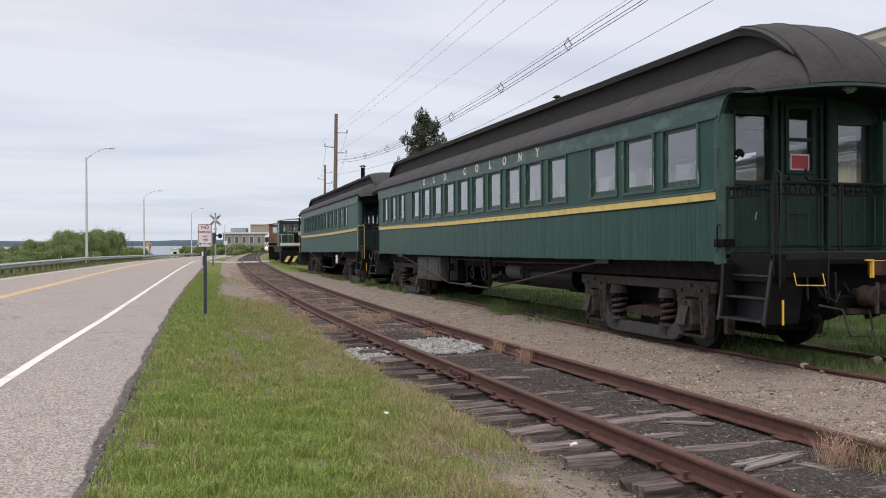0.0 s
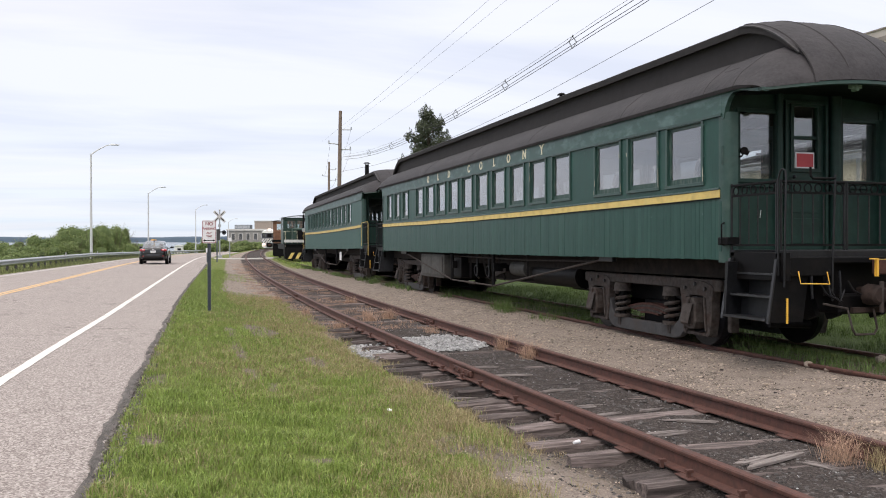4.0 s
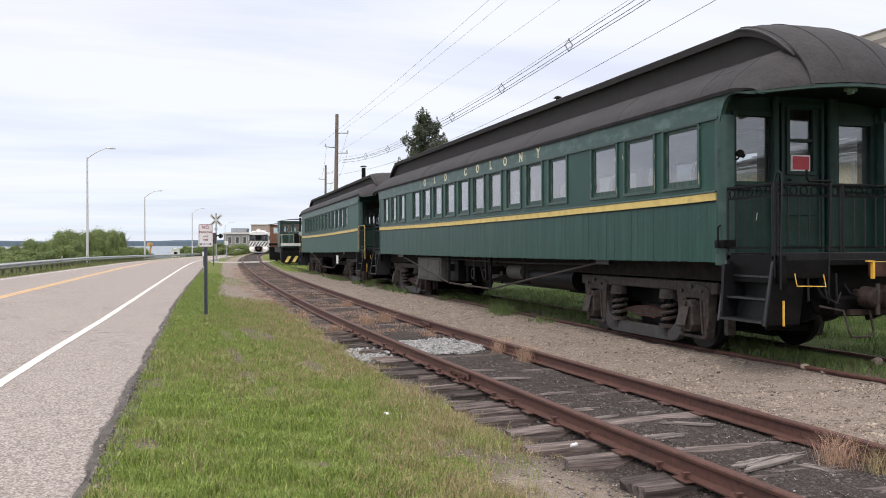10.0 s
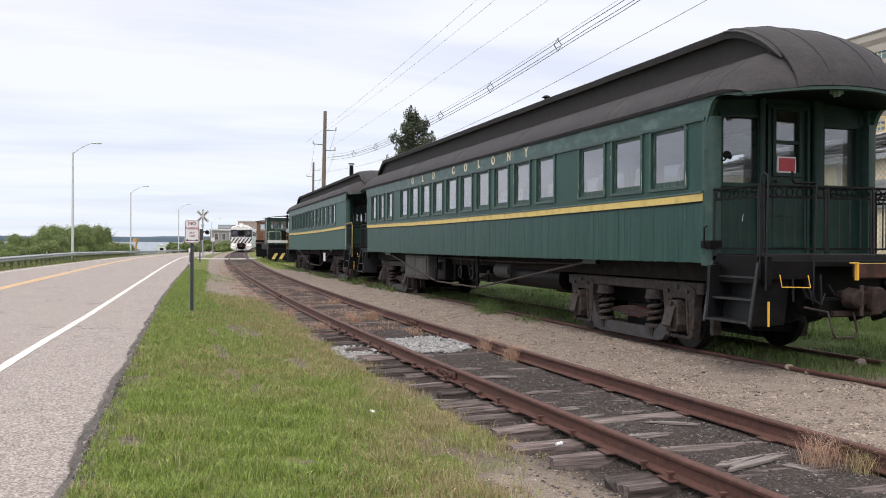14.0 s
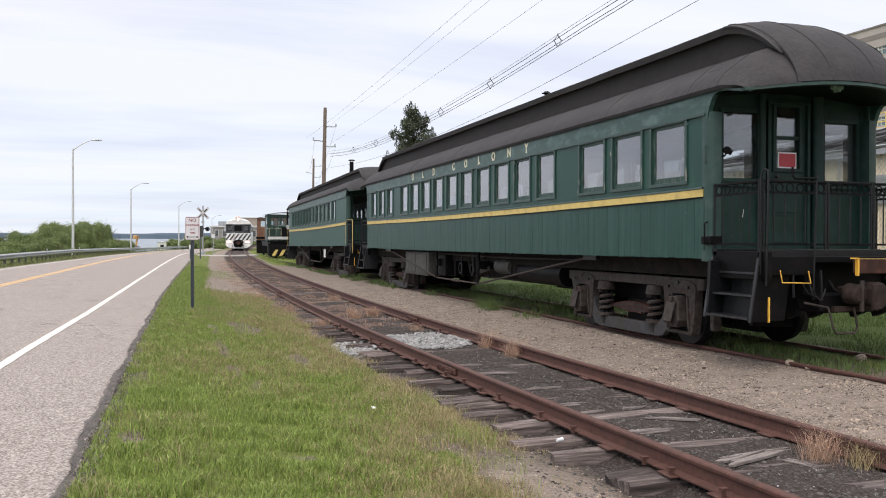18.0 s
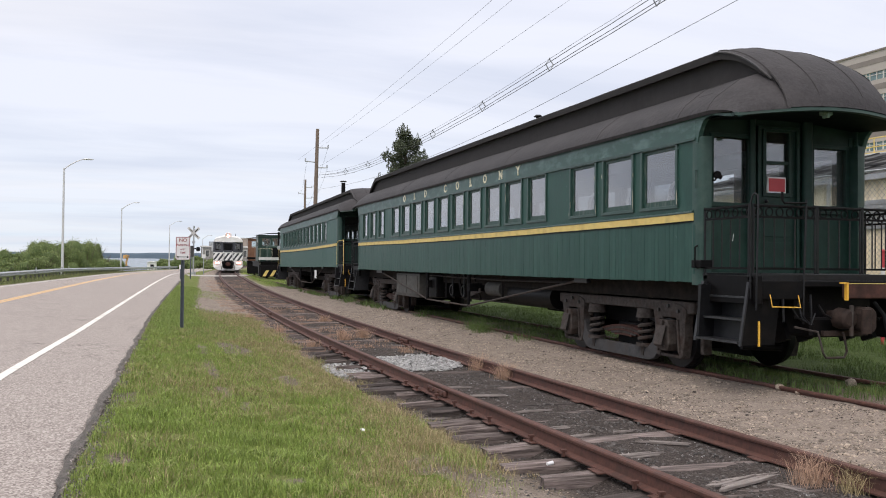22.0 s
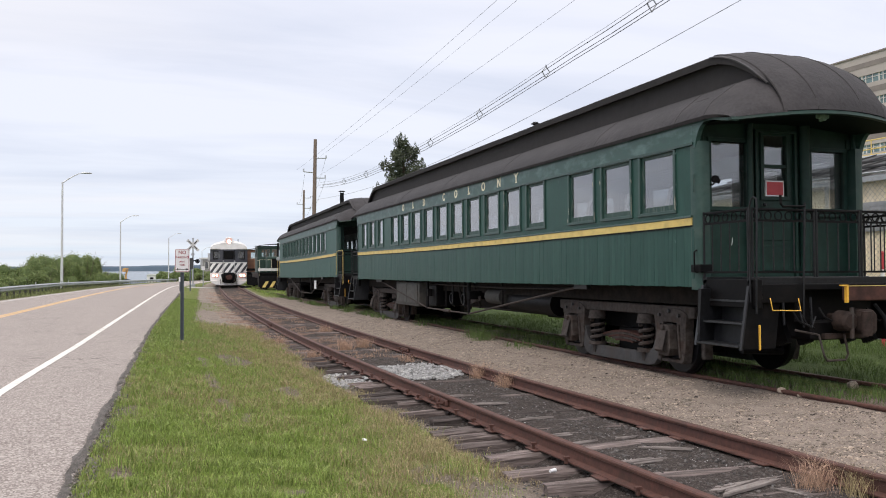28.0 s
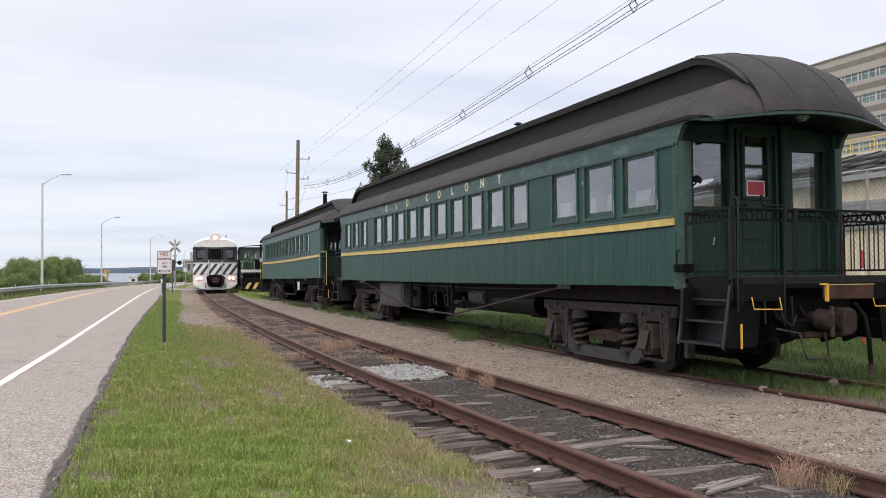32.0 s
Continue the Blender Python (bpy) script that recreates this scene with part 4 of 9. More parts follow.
def coach_roof(coach, L):
    stations = [(0.42 - 1.42 * s, s) for s in (1.0, 0.985, 0.96, 0.93, 0.88, 0.85, 0.82, 0.78, 0.74, 0.70, 0.64, 0.58, 0.52, 0.45, 0.38, 0.31, 0.24, 0.12, 0.0)]
    mid = [(0.42 + (L - 0.84) * i / 24, 0.0) for i in range(1, 24)]
    rings_l, rings_r = [], []
    for y, s, e in [(*q, 0) for q in stations] + [(*q, 0) for q in mid] + [(*q, 1) for q in reversed(stations)]:
        h = roof_ring(y, s)
        if e:
            h = [(d, L - yy, z) for d, yy, z in h]
        wob = 0.006 * noise.noise((y * 1.3, 2.2, 0.5))
        h = [(d, yy, z + wob) for d, yy, z in h]
        rings_l.append(h)
        rings_r.append([(W - d, yy, z) for d, yy, z in h])
    for rings in (rings_l, rings_r):
        part("lower_roof", Geo().loft([r[:7] for r in rings]), ROOF, coach, "curved lower roof deck of tarred canvas", smooth=True)
        part("clerestory_wall", Geo().loft([r[6:8] for r in rings]), ROOF_DARK, coach, "blanked-off dark clerestory wall")
        part("roof_fascia", Geo().loft([r[7:10] for r in rings]), ROOF_DARK, coach, "dark overhanging fascia of the upper roof")
    up = [[*l[9:], *reversed(r[9:-1])] for l, r in zip(rings_l, rings_r)]
    part("upper_roof", Geo().loft(up), ROOF, coach, "tarred canvas upper roof curving down over the platform", smooth=True)
    # lapped canvas seams
    seams = [(0.42 - 1.42 * s, s) for s in (0.0, 0.55)] + [(2.6 + 3.66 * i, 0.0) for i in range(int((L - 3) / 3.66))]
    for y, s in seams:
        w = 0.012
        for rng_, flip in ((slice(0, 7), False), (slice(0, 7), True)):
            h = roof_ring(y, s)[rng_]
            pts = [((W - d) if flip else d, yy, z) for d, yy, z in h]
            part("canvas_seam", Geo().loft([[(d, yy - w, z - 0.004), (d, yy, z + 0.007), (d, yy + w, z - 0.004)] for d, yy, z in pts]), ROOF_DARK, coach)
    # seams that run down over the hood, and the fold above its edge
    ring_s = [i / 24 for i in range(25)]
    for k, flip in ((10, False), (12, False), (12, True)):
        run = [roof_ring(0.42 - 1.42 * s, s)[k] for s in ring_s]
        run = [((W - d) if flip else d, yy, z) for d, yy, z in run]
        part("canvas_seam", Geo().loft([[(d - 0.012, yy, z - 0.004), (d, yy - 0.002, z + 0.008), (d + 0.012, yy, z - 0.004)] for d, yy, z in run]), ROOF_DARK, coach)
    # worn pale rim where the fascia meets the upper roof over the hood
    for flip in (False, True):
        rim = [roof_ring(0.42 - 1.42 * q, q)[9] for q in (i / 20 * 0.80 for i in range(21))]
        rim = [((W - d) if flip else d, yy, z) for d, yy, z in rim]
        o = 1 if flip else -1
        part("fascia_rim", Geo().loft([[(d + o * 0.012, yy, z - 0.010 - 0.012 * abs(noise.noise((yy * 9, 3.0, 1.0)))), (d + o * 0.014, yy - 0.004, z + 0.004), (d - o * 0.004, yy - 0.004, z + 0.012)] for d, yy, z in rim]), STEEL_GREY, coach, "worn grey edge strip of the upper roof")
    # creases in the canvas of the lower deck
    for k, q0, q1 in ((5, 0.0, 0.30), (4, 0.10, 0.34)):
        run = [roof_ring(0.42 - 1.42 * q, q)[k] for q in (q0 + (q1 - q0) * i / 10 for i in range(11))]
        part("canvas_crease", Geo().loft([[(d - 0.008, yy, z - 0.008 + 0.004 * noise.noise((yy * 8, k, 0.0))), (d, yy, z + 0.006), (d + 0.008, yy, z - 0.002)] for d, yy, z in run]), ROOF_DARK, coach)
    # green soffit and edge of the hoods
    for e in (0, 1):
        yy = (lambda q: q) if e == 0 else (lambda q: L - q)
        lip = []
        for i in range(25):
            d = -0.05 + (W + 0.10) * i / 24
            za = roof_edge_z(min(max(d, 0.0), W)) - 0.015
            q = hood_set(d)
            lip.append([(d, yy(-0.99 + q), za - 0.01), (d, yy(-1.01 + q), za - 0.055), (d, yy(-0.95 + q), za - 0.06), (d, yy(-0.93 + q), za - 0.02)])
        part("hood_edge", Geo().loft(lip, closed=True, caps=True), GREEN_SHADED, coach, "green curved edge moulding of the platform hood", smooth=True)
        soff = []
        for i in range(25):
            d = -0.02 + (W + 0.04) * i / 24
            za = roof_edge_z(min(max(d, 0.0), W)) - 0.05
            q = hood_set(d)
            soff.append([(d, yy(-0.95 + q), za), (d, yy(-0.4 + q), za + 0.03), (d, yy(0.2), za + 0.05)])
        part("hood_ceiling", Geo().loft(soff), HOOD_SHADE, coach, "hood ceiling with its shade put into a near-black green")
        for x in (0.0, W):
            br = Geo()
            sg = 1 if x == 0 else -1
            pts = [(0.099, Z_EAVE - 0.012), (-0.24, Z_EAVE - 0.03), (-0.50, 3.475), (-0.73, 3.445), (-0.73, 3.40), (-0.52, 3.435), (-0.34, 3.475), (-0.22, 3.49), (-0.13, 3.48), (-0.06, 3.445), (-0.015, 3.39), (0.02, 3.32), (0.045, 3.25), (0.055, 3.19), (0.099, 3.19)]
            br.prism([(yy(a), b) for a, b in pts], "x", x - sg * 0.014, x + sg * 0.05)
            part("hood_bracket", br, GREEN_FADED, coach, "green curved corner bracket under the hood")


def roof_edge_z(d):
    return 3.48 + 0.09 * math.sin(math.pi * min(max(min(d, W - d), 0.0), W / 2) / W)


def end_wall(coach, yw, out, notice):
    """An end bulkhead with a door between two windows; out is -1 or 1, the way that it faces."""
    def bx(g, x0, x1, a, b, z0, z1):
        g.box(x0, x1, min(yw + out * a, yw + out * b), max(yw + out * a, yw + out * b), z0, z1)
    c = W / 2
    g = Geo()
    holes = [(0.28, 0.85, 2.44, 3.31), (c - 0.23, c + 0.16, 2.59, 3.42), (W - 0.78, W - 0.22, 2.44, 3.24)]
    xs = [0.08] + [v for h in holes for v in h[:2]] + [W - 0.10]
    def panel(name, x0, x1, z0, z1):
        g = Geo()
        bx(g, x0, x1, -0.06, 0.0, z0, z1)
        part(name, g, GREEN_SHADED, coach, "end wall panel, green darkened for shade under the hood")
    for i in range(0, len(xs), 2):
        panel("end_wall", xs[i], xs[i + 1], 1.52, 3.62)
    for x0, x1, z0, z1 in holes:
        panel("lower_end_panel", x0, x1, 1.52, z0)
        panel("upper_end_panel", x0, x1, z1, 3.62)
    for k, (x0, x1, z0, z1) in enumerate(holes):
        f = Geo()
        for a, b, p, q in ((x0 - 0.04, x0 + 0.012, z0 - 0.04, z1 + 0.04), (x1 - 0.012, x1 + 0.04, z0 - 0.04, z1 + 0.04), (x0, x1, z0 - 0.04, z0 + 0.012), (x0, x1, z1 - 0.012, z1 + 0.04)):
            bx(f, a, b, -0.01, 0.025, p, q)
        fr = part("door" if k == 1 else "window", f, GREEN_SHADED, coach, bevel=0.004)
        p = Geo()
        bx(p, x0, x1, -0.035, -0.03, z0, z1)
        pane = part("pane", p, PANE_CLEAR, fr)
        pane.visible_shadow = False
        if k == 1:
            d = Geo()
            for a, b, zz0, zz1 in ((x0 - 0.14, x0 - 0.10, 1.53, 3.46), (x1 + 0.10, x1 + 0.14, 1.53, 3.46), (x0 - 0.14, x1 + 0.14, 3.44, 3.48)):
                bx(d, a, b, 0.0, 0.05, zz0, zz1)
            part("door_casing", d, GREEN_SHADED, fr, bevel=0.005)
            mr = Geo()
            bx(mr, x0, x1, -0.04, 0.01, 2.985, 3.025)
            part("door_rail", mr, GREEN_SHADED, fr)
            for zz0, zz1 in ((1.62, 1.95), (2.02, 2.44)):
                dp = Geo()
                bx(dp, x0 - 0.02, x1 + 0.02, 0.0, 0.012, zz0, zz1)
                part("door_panel", dp, GREEN_SHADED, fr, bevel=0.004)
            kn = Geo().sphere((x0 - 0.01, yw + out * 0.05, 2.485), 0.026)
            part("door_knob", kn, BLACK_WORN, fr)
            if notice:
                nb = Geo()
                bx(nb, x0 + 0.055, x1 - 0.04, -0.012, -0.006, 2.605, 2.815)
                nt = part("notice", nb, SIGN_WHITE, coach, "red notice with a white border in the door window")
                nr = Geo()
                bx(nr, x0 + 0.073, x1 - 0.058, -0.006, -0.002, 2.623, 2.797)
                part("notice_face", nr, RED_SHEET, nt)
    for x in (c + 0.42, c - 0.46):
        part("pilaster", Geo().rod([(x, yw + out * 0.04, 1.55), (x, yw + out * 0.04, 3.62)], 0.075 if x > c else 0.045, 14), GREEN_SHADED, coach, smooth=True)
    for x in (0.14, W - 0.14, 0.88, W - 0.88):
        s = Geo()
        bx(s, x - 0.035, x + 0.035, 0.0, 0.02, 2.45, 3.4)
        part("panel_strip", s, GREEN_SHADED, coach, bevel=0.004)
    for x in (0.54, W - 0.54):
        s = Geo()
        bx(s, x - 0.27, x + 0.27, 0.0, 0.04, 2.34, 2.385)
        part("window_ledge", s, GREEN_SHADED, coach, bevel=0.006)
    lamp = Geo().box(c - 0.23, c - 0.07, yw + out * 1.0 - 0.035, yw + out * 1.0 + 0.035, 3.465, 3.515)
    lamp.box(c - 0.17, c - 0.125, yw + out * 1.0 - 0.05, yw + out * 1.0 + 0.05, 3.435, 3.55)
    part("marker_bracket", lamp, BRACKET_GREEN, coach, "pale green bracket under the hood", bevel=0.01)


def platform(coach, ye, out, yellow_rails):
    """Open end platform: deck, end sill, railings, steps, couplings. ye is the body's end."""
    def Y(a):
        return ye + out * a

    def bx(g, x0, x1, a, b, z0, z1):
        g.box(x0, x1, min(Y(a), Y(b)), max(Y(a), Y(b)), z0, z1)
    d = Geo()
    bx(d, 0.5, W - 0.5, -0.2, 0.93, 1.47, 1.53)
    bx(d, 0.04, W - 0.04, -0.2, 0.08, 1.46, 1.54)
    bx(d, 0.04, W - 0.04, 0.85, 0.95, 1.46, 1.54)
    part("platform_deck", d, BLACK_WORN, coach, bevel=0.006)
    for xa, xb, z0 in ((0.12, 0.72, 1.24), (0.72, W - 0.72, 1.385), (W - 0.72, W - 0.12, 1.24)):
        s = Geo()
        bx(s, xa, xb, 0.82, 1.0, z0, 1.465)
        part("end_sill", s, BLACK, coach, "heavy black end beam", bevel=0.012)
    for xa in (0.04, W - 0.12):
        s = Geo()
        bx(s, xa, xa + 0.08, 0.0, 1.02, 1.18, 1.52)
        part("step_well_side", s, BLACK, coach, bevel=0.01)
    # railing across the end, with a gate in the middle, and the side gates
    c = W / 2
    spans = [((0.08, 0.90), (c - 0.36, 0.90)), ((c - 0.32, 0.90), (c + 0.32, 0.90)), ((c + 0.36, 0.90), (W - 0.08, 0.90)), ((0.05, 0.02), (0.05, 0.86)), ((W - 0.05, 0.02), (W - 0.05, 0.86))]
    bal = Geo().rod([(0, 0, 1.60), (0, 0, 2.20)], 0.009, 5).mesh("baluster")
    ringm = Geo().disc((0, 0, 2.265), (1, 0, 0), 0.056, 0.012, 14, 0.044).mesh("ring")
    for k, ((xa, a), (xb, b)) in enumerate(spans):
        A, B = Vector((xa, Y(a), 0)), Vector((xb, Y(b), 0))
        rail_ob = part("railing", Geo().bar(A + Vector((0, 0, 2.335)), B + Vector((0, 0, 2.335)), 0.045, 0.03), BLACK, coach, "black wrought-iron platform railing with rings", bevel=0.006)
        for z in (2.205, 1.60):
            part("cross_bar", Geo().bar(A + Vector((0, 0, z)), B + Vector((0, 0, z)), 0.02, 0.025), BLACK, rail_ob)
        n = max(4, round((B - A).length / 0.155))
        ang = math.atan2(B.y - A.y, B.x - A.x)
        for i in range(n + 1):
            p = A.lerp(B, i / n)
            if i in (0, n):
                part("railing_post", Geo().rod([(p.x, p.y, 1.5), (p.x, p.y, 2.36)], 0.014, 7), BLACK_WORN, rail_ob)
            else:
                part("baluster", bal, BLACK_WORN if i % 3 == 1 else BLACK, rail_ob, at=Matrix.Translation(p))
            if i < n:
                part("ring", ringm, BLACK, rail_ob, at=Matrix.Translation(A.lerp(B, (i + 0.5) / n)) @ Matrix.Rotation(ang + math.pi / 2, 4, "Z"))
    for x in (0.02, W - 0.02):
        if yellow_rails:
            part("grab_rail", Geo().rod([(x - 0.03, Y(-0.08), 1.5), (x - 0.03, Y(-0.08), 2.30), (x - 0.02, Y(-0.02), 2.37), (x, Y(0.96), 2.38), (x, Y(1.02), 2.30), (x, Y(1.02), 1.15)], 0.008, 7), YELLOW, coach, "thin yellow looped grab rail", smooth=True)
        else:
            part("grab_rail", Geo().rod([(x, Y(0.93), 1.25), (x, Y(0.93), 2.36), (x, Y(0.96), 2.44), (x, Y(1.0), 2.47), (x, Y(1.05), 2.44), (x, Y(1.06), 2.36), (x, Y(1.03), 1.12)], 0.0115, 7), BLACK_WORN, coach, "upright looped grab rail", smooth=True)
    # brake staff, pipes
    part("brake_staff", Geo().rod([(c - 0.62, Y(1.0), 0.95), (c - 0.61, Y(1.0), 1.5), (c - 0.57, Y(0.99), 2.42)], 0.013, 7), BLACK_WORN, coach)
    part("brake_lever", Geo().rod([(c - 0.57, Y(0.99), 2.375), (c - 0.88, Y(0.98), 2.37), (c - 0.905, Y(0.98), 2.40), (c - 0.91, Y(0.98), 2.50)], 0.015, 7), BLACK, coach, "black iron brake lever with an upturned end")
    # steps at both sides
    for x, sg in ((0.0, -1), (W, 1)):
        st = part("steps", Geo().prism([(Y(0.06), 0.72), (Y(0.10), 0.72), (Y(0.16), 1.40), (Y(0.10), 1.40)], "x", x + sg * 0.10, x - sg * 0.40), BLACK_WORN, coach, "black steel boarding steps with three treads")
        ou = Geo().prism([(x + sg * 0.12, 0.71), (x - sg * 0.36, 0.71), (x - sg * 0.46, 1.44), (x + sg * 0.0, 1.44)], "y", Y(0.05), Y(0.07))
        part("step_cheek", ou, STEP_GREY, st)
        part("cheek_flange", Geo().prism([(x + sg * 0.125, 0.70), (x + sg * 0.105, 0.70), (x - sg * 0.015, 1.44), (x + sg * 0.005, 1.44)], "y", Y(0.03), Y(0.075)), STEP_EDGE, st)
        part("cheek_flange", Geo().prism([(x + sg * 0.125, 0.70), (x + sg * 0.105, 0.70), (x - sg * 0.015, 1.44), (x + sg * 0.005, 1.44)], "y", Y(0.895), Y(0.935)), STEP_GREY, st)
        part("step_cheek", Geo().prism([(x + sg * 0.12, 0.71), (x - sg * 0.36, 0.71), (x - sg * 0.46, 1.44), (x + sg * 0.0, 1.44)], "y", Y(0.90), Y(0.93)), BLACK, st)
        for z, a, b in ((0.72, 0.12, -0.14), (0.98, 0.04, -0.24), (1.24, -0.04, -0.36)):
            part("tread", Geo().box(min(x + sg * a, x + sg * b), max(x + sg * a, x + sg * b), min(Y(0.07), Y(0.9)), max(Y(0.07), Y(0.9)), z, z + 0.028), STEP_GREY, st, bevel=0.005)
            part("tread_nosing", Geo().box(min(x + sg * a, x + sg * (a + 0.012)), max(x + sg * a, x + sg * (a + 0.012)), min(Y(0.08), Y(0.89)), max(Y(0.08), Y(0.89)), z + 0.008, z + 0.031), STEP_EDGE, st)
            part("riser", Geo().box(min(x + sg * (b + 0.02), x + sg * b), max(x + sg * (b + 0.02), x + sg * b), min(Y(0.07), Y(0.9)), max(Y(0.07), Y(0.9)), z, z + 0.25), STEP_GREY, st)
        part("step_mark", Geo().box(x - 0.008 - sg * 0.10, x + 0.008 - sg * 0.10, min(Y(0.97), Y(0.99)), max(Y(0.97), Y(0.99)), 0.70, 0.99), YELLOW_BRIGHT, coach, "yellow safety strip on the step edge")
        xa, xb = (0.22, 0.62) if sg < 0 else (W - 0.62, W - 0.22)
        part("uncoupling_grab", Geo().rod([(xa, Y(1.02), 1.30), (xa, Y(1.06), 1.16), (xb, Y(1.06), 1.15), (xb, Y(1.02), 1.29)], 0.007, 7), YELLOW_BRIGHT, coach, "yellow grab iron below the end beam")
    # drawbar and coupler
    b = part("buffer_beam", Geo().box(c - 0.20, c + 0.50, min(Y(1.15), Y(1.25)), max(Y(1.15), Y(1.25)), 1.26, 1.44), RUST_RED, coach, "rust-brown buffer block with a yellow edge", bevel=0.012)
    part("beam_edge", Geo().box(c - 0.225, c - 0.20, min(Y(1.22), Y(1.262)), max(Y(1.22), Y(1.262)), 1.24, 1.45), YELLOW_BRIGHT, b)
    part("beam_edge", Geo().box(c - 0.30, c - 0.20, min(Y(1.22), Y(1.262)), max(Y(1.22), Y(1.262)), 1.435, 1.45), YELLOW_BRIGHT, b)
    part("beam_line", Geo().box(c - 0.20, c + 0.50, min(Y(1.251), Y(1.254)), max(Y(1.251), Y(1.254)), 1.432, 1.439), YELLOW, b)
    k = Geo()
    k.prism([(c - 0.03, 0.90), (c + 0.02, 0.86), (c + 0.14, 0.86), (c + 0.19, 0.91), (c + 0.19, 1.10), (c + 0.12, 1.16), (c + 0.0, 1.16), (c - 0.04, 1.08)], "y", Y(1.05), Y(1.30))
    k.box(c - 0.10, c + 0.10, min(Y(0.4), Y(1.05)), max(Y(0.4), Y(1.05)), 0.90, 1.10)
    cp = part("coupler", k, COUPLER_IRON, coach, "heavy rusted knuckle coupler", bevel=0.02)
    part("knuckle", Geo().rod([(c - 0.02, Y(1.34), 0.86), (c - 0.02, Y(1.34), 1.14)], 0.06, 10), COUPLER_IRON, cp, smooth=True)
    part("lift_rod", Geo().rod([(c - 0.75, Y(1.0), 0.92), (c - 0.45, Y(1.05), 0.86), (c - 0.42, Y(1.1), 0.62), (c - 0.38, Y(1.1), 0.56), (c - 0.11, Y(1.1), 0.56), (c - 0.07, Y(1.1), 0.63), (c - 0.14, Y(1.12), 0.86)], 0.014, 6), TRUCK, coach)
    part("coupler_head", Geo().rod([(c - 0.12, Y(1.0), 1.02), (c - 0.12, Y(1.22), 1.02)], 0.13, 14, 0.115), COUPLER_IRON, cp, smooth=True, bevel=0.03)
    part("knuckle_pin", Geo().rod([(c - 0.10, Y(1.2), 0.82), (c - 0.10, Y(1.2), 1.18)], 0.026, 8), TRUCK, cp)
    part("carrier_iron", Geo().bar((c - 0.36, Y(1.02), 0.84), (c + 0.30, Y(1.02), 0.84), 0.05, 0.06), COUPLER_IRON, coach)
    part("air_hose", Geo().rod([(c + 0.42, Y(1.02), 1.2), (c + 0.44, Y(1.15), 1.05), (c + 0.46, Y(1.2), 0.75), (c + 0.50, Y(1.18), 0.45)], 0.028, 8), BLACK, coach, "hanging black air hose", smooth=True)
    part("hose_end", Geo().rod([(c + 0.50, Y(1.18), 0.47), (c + 0.52, Y(1.17), 0.34)], 0.04, 8), TRUCK, coach)
    for x in (c - 0.5, c - 0.9):
        part("pipe", Geo().rod([(x, Y(0.98), 1.3), (x, Y(1.0), 0.98)], 0.015, 7), BLACK_WORN, coach)
    und = Geo()
    bx(und, 0.75, W - 0.75, -0.5, 0.8, 1.0, 1.45)
    part("draft_sill", und, BLACK, coach)
    dg = Geo()
    bx(dg, c - 0.42, c + 0.42, -0.3, 0.9, 0.78, 1.02)
    part("draft_gear", dg, BLACK, coach, "black draft gear housing", bevel=0.03)
    part("brake_beam", Geo().rod([(0.5, Y(0.15), 0.62), (c - 0.3, Y(0.25), 0.60)], 0.05, 8), BLACK, coach)
    for x in (c - 0.62, c - 0.3, c + 0.35, c + 0.7):
        part("brake_hanger", Geo().bar((x, Y(0.4), 1.3), (x + 0.05, Y(0.62), 0.72), 0.09, 0.16), BLACK, coach)
    for x, z in ((c - 0.78, 0.98), (c - 0.66, 0.94), (c - 0.40, 1.02), (c + 0.32, 1.0)):
        part("air_cock", Geo().rod([(x, Y(1.0), z + 0.16), (x + 0.03, Y(1.06), z + 0.05), (x + 0.12, Y(1.08), z)], 0.013, 7), BLACK, coach)
    part("chain", Geo().rod([(c - 0.72, Y(1.03), 1.2), (c - 0.70, Y(1.07), 1.02), (c - 0.58, Y(1.08), 0.95), (c - 0.50, Y(1.06), 1.08)], 0.010, 6), BLACK_WORN, coach)


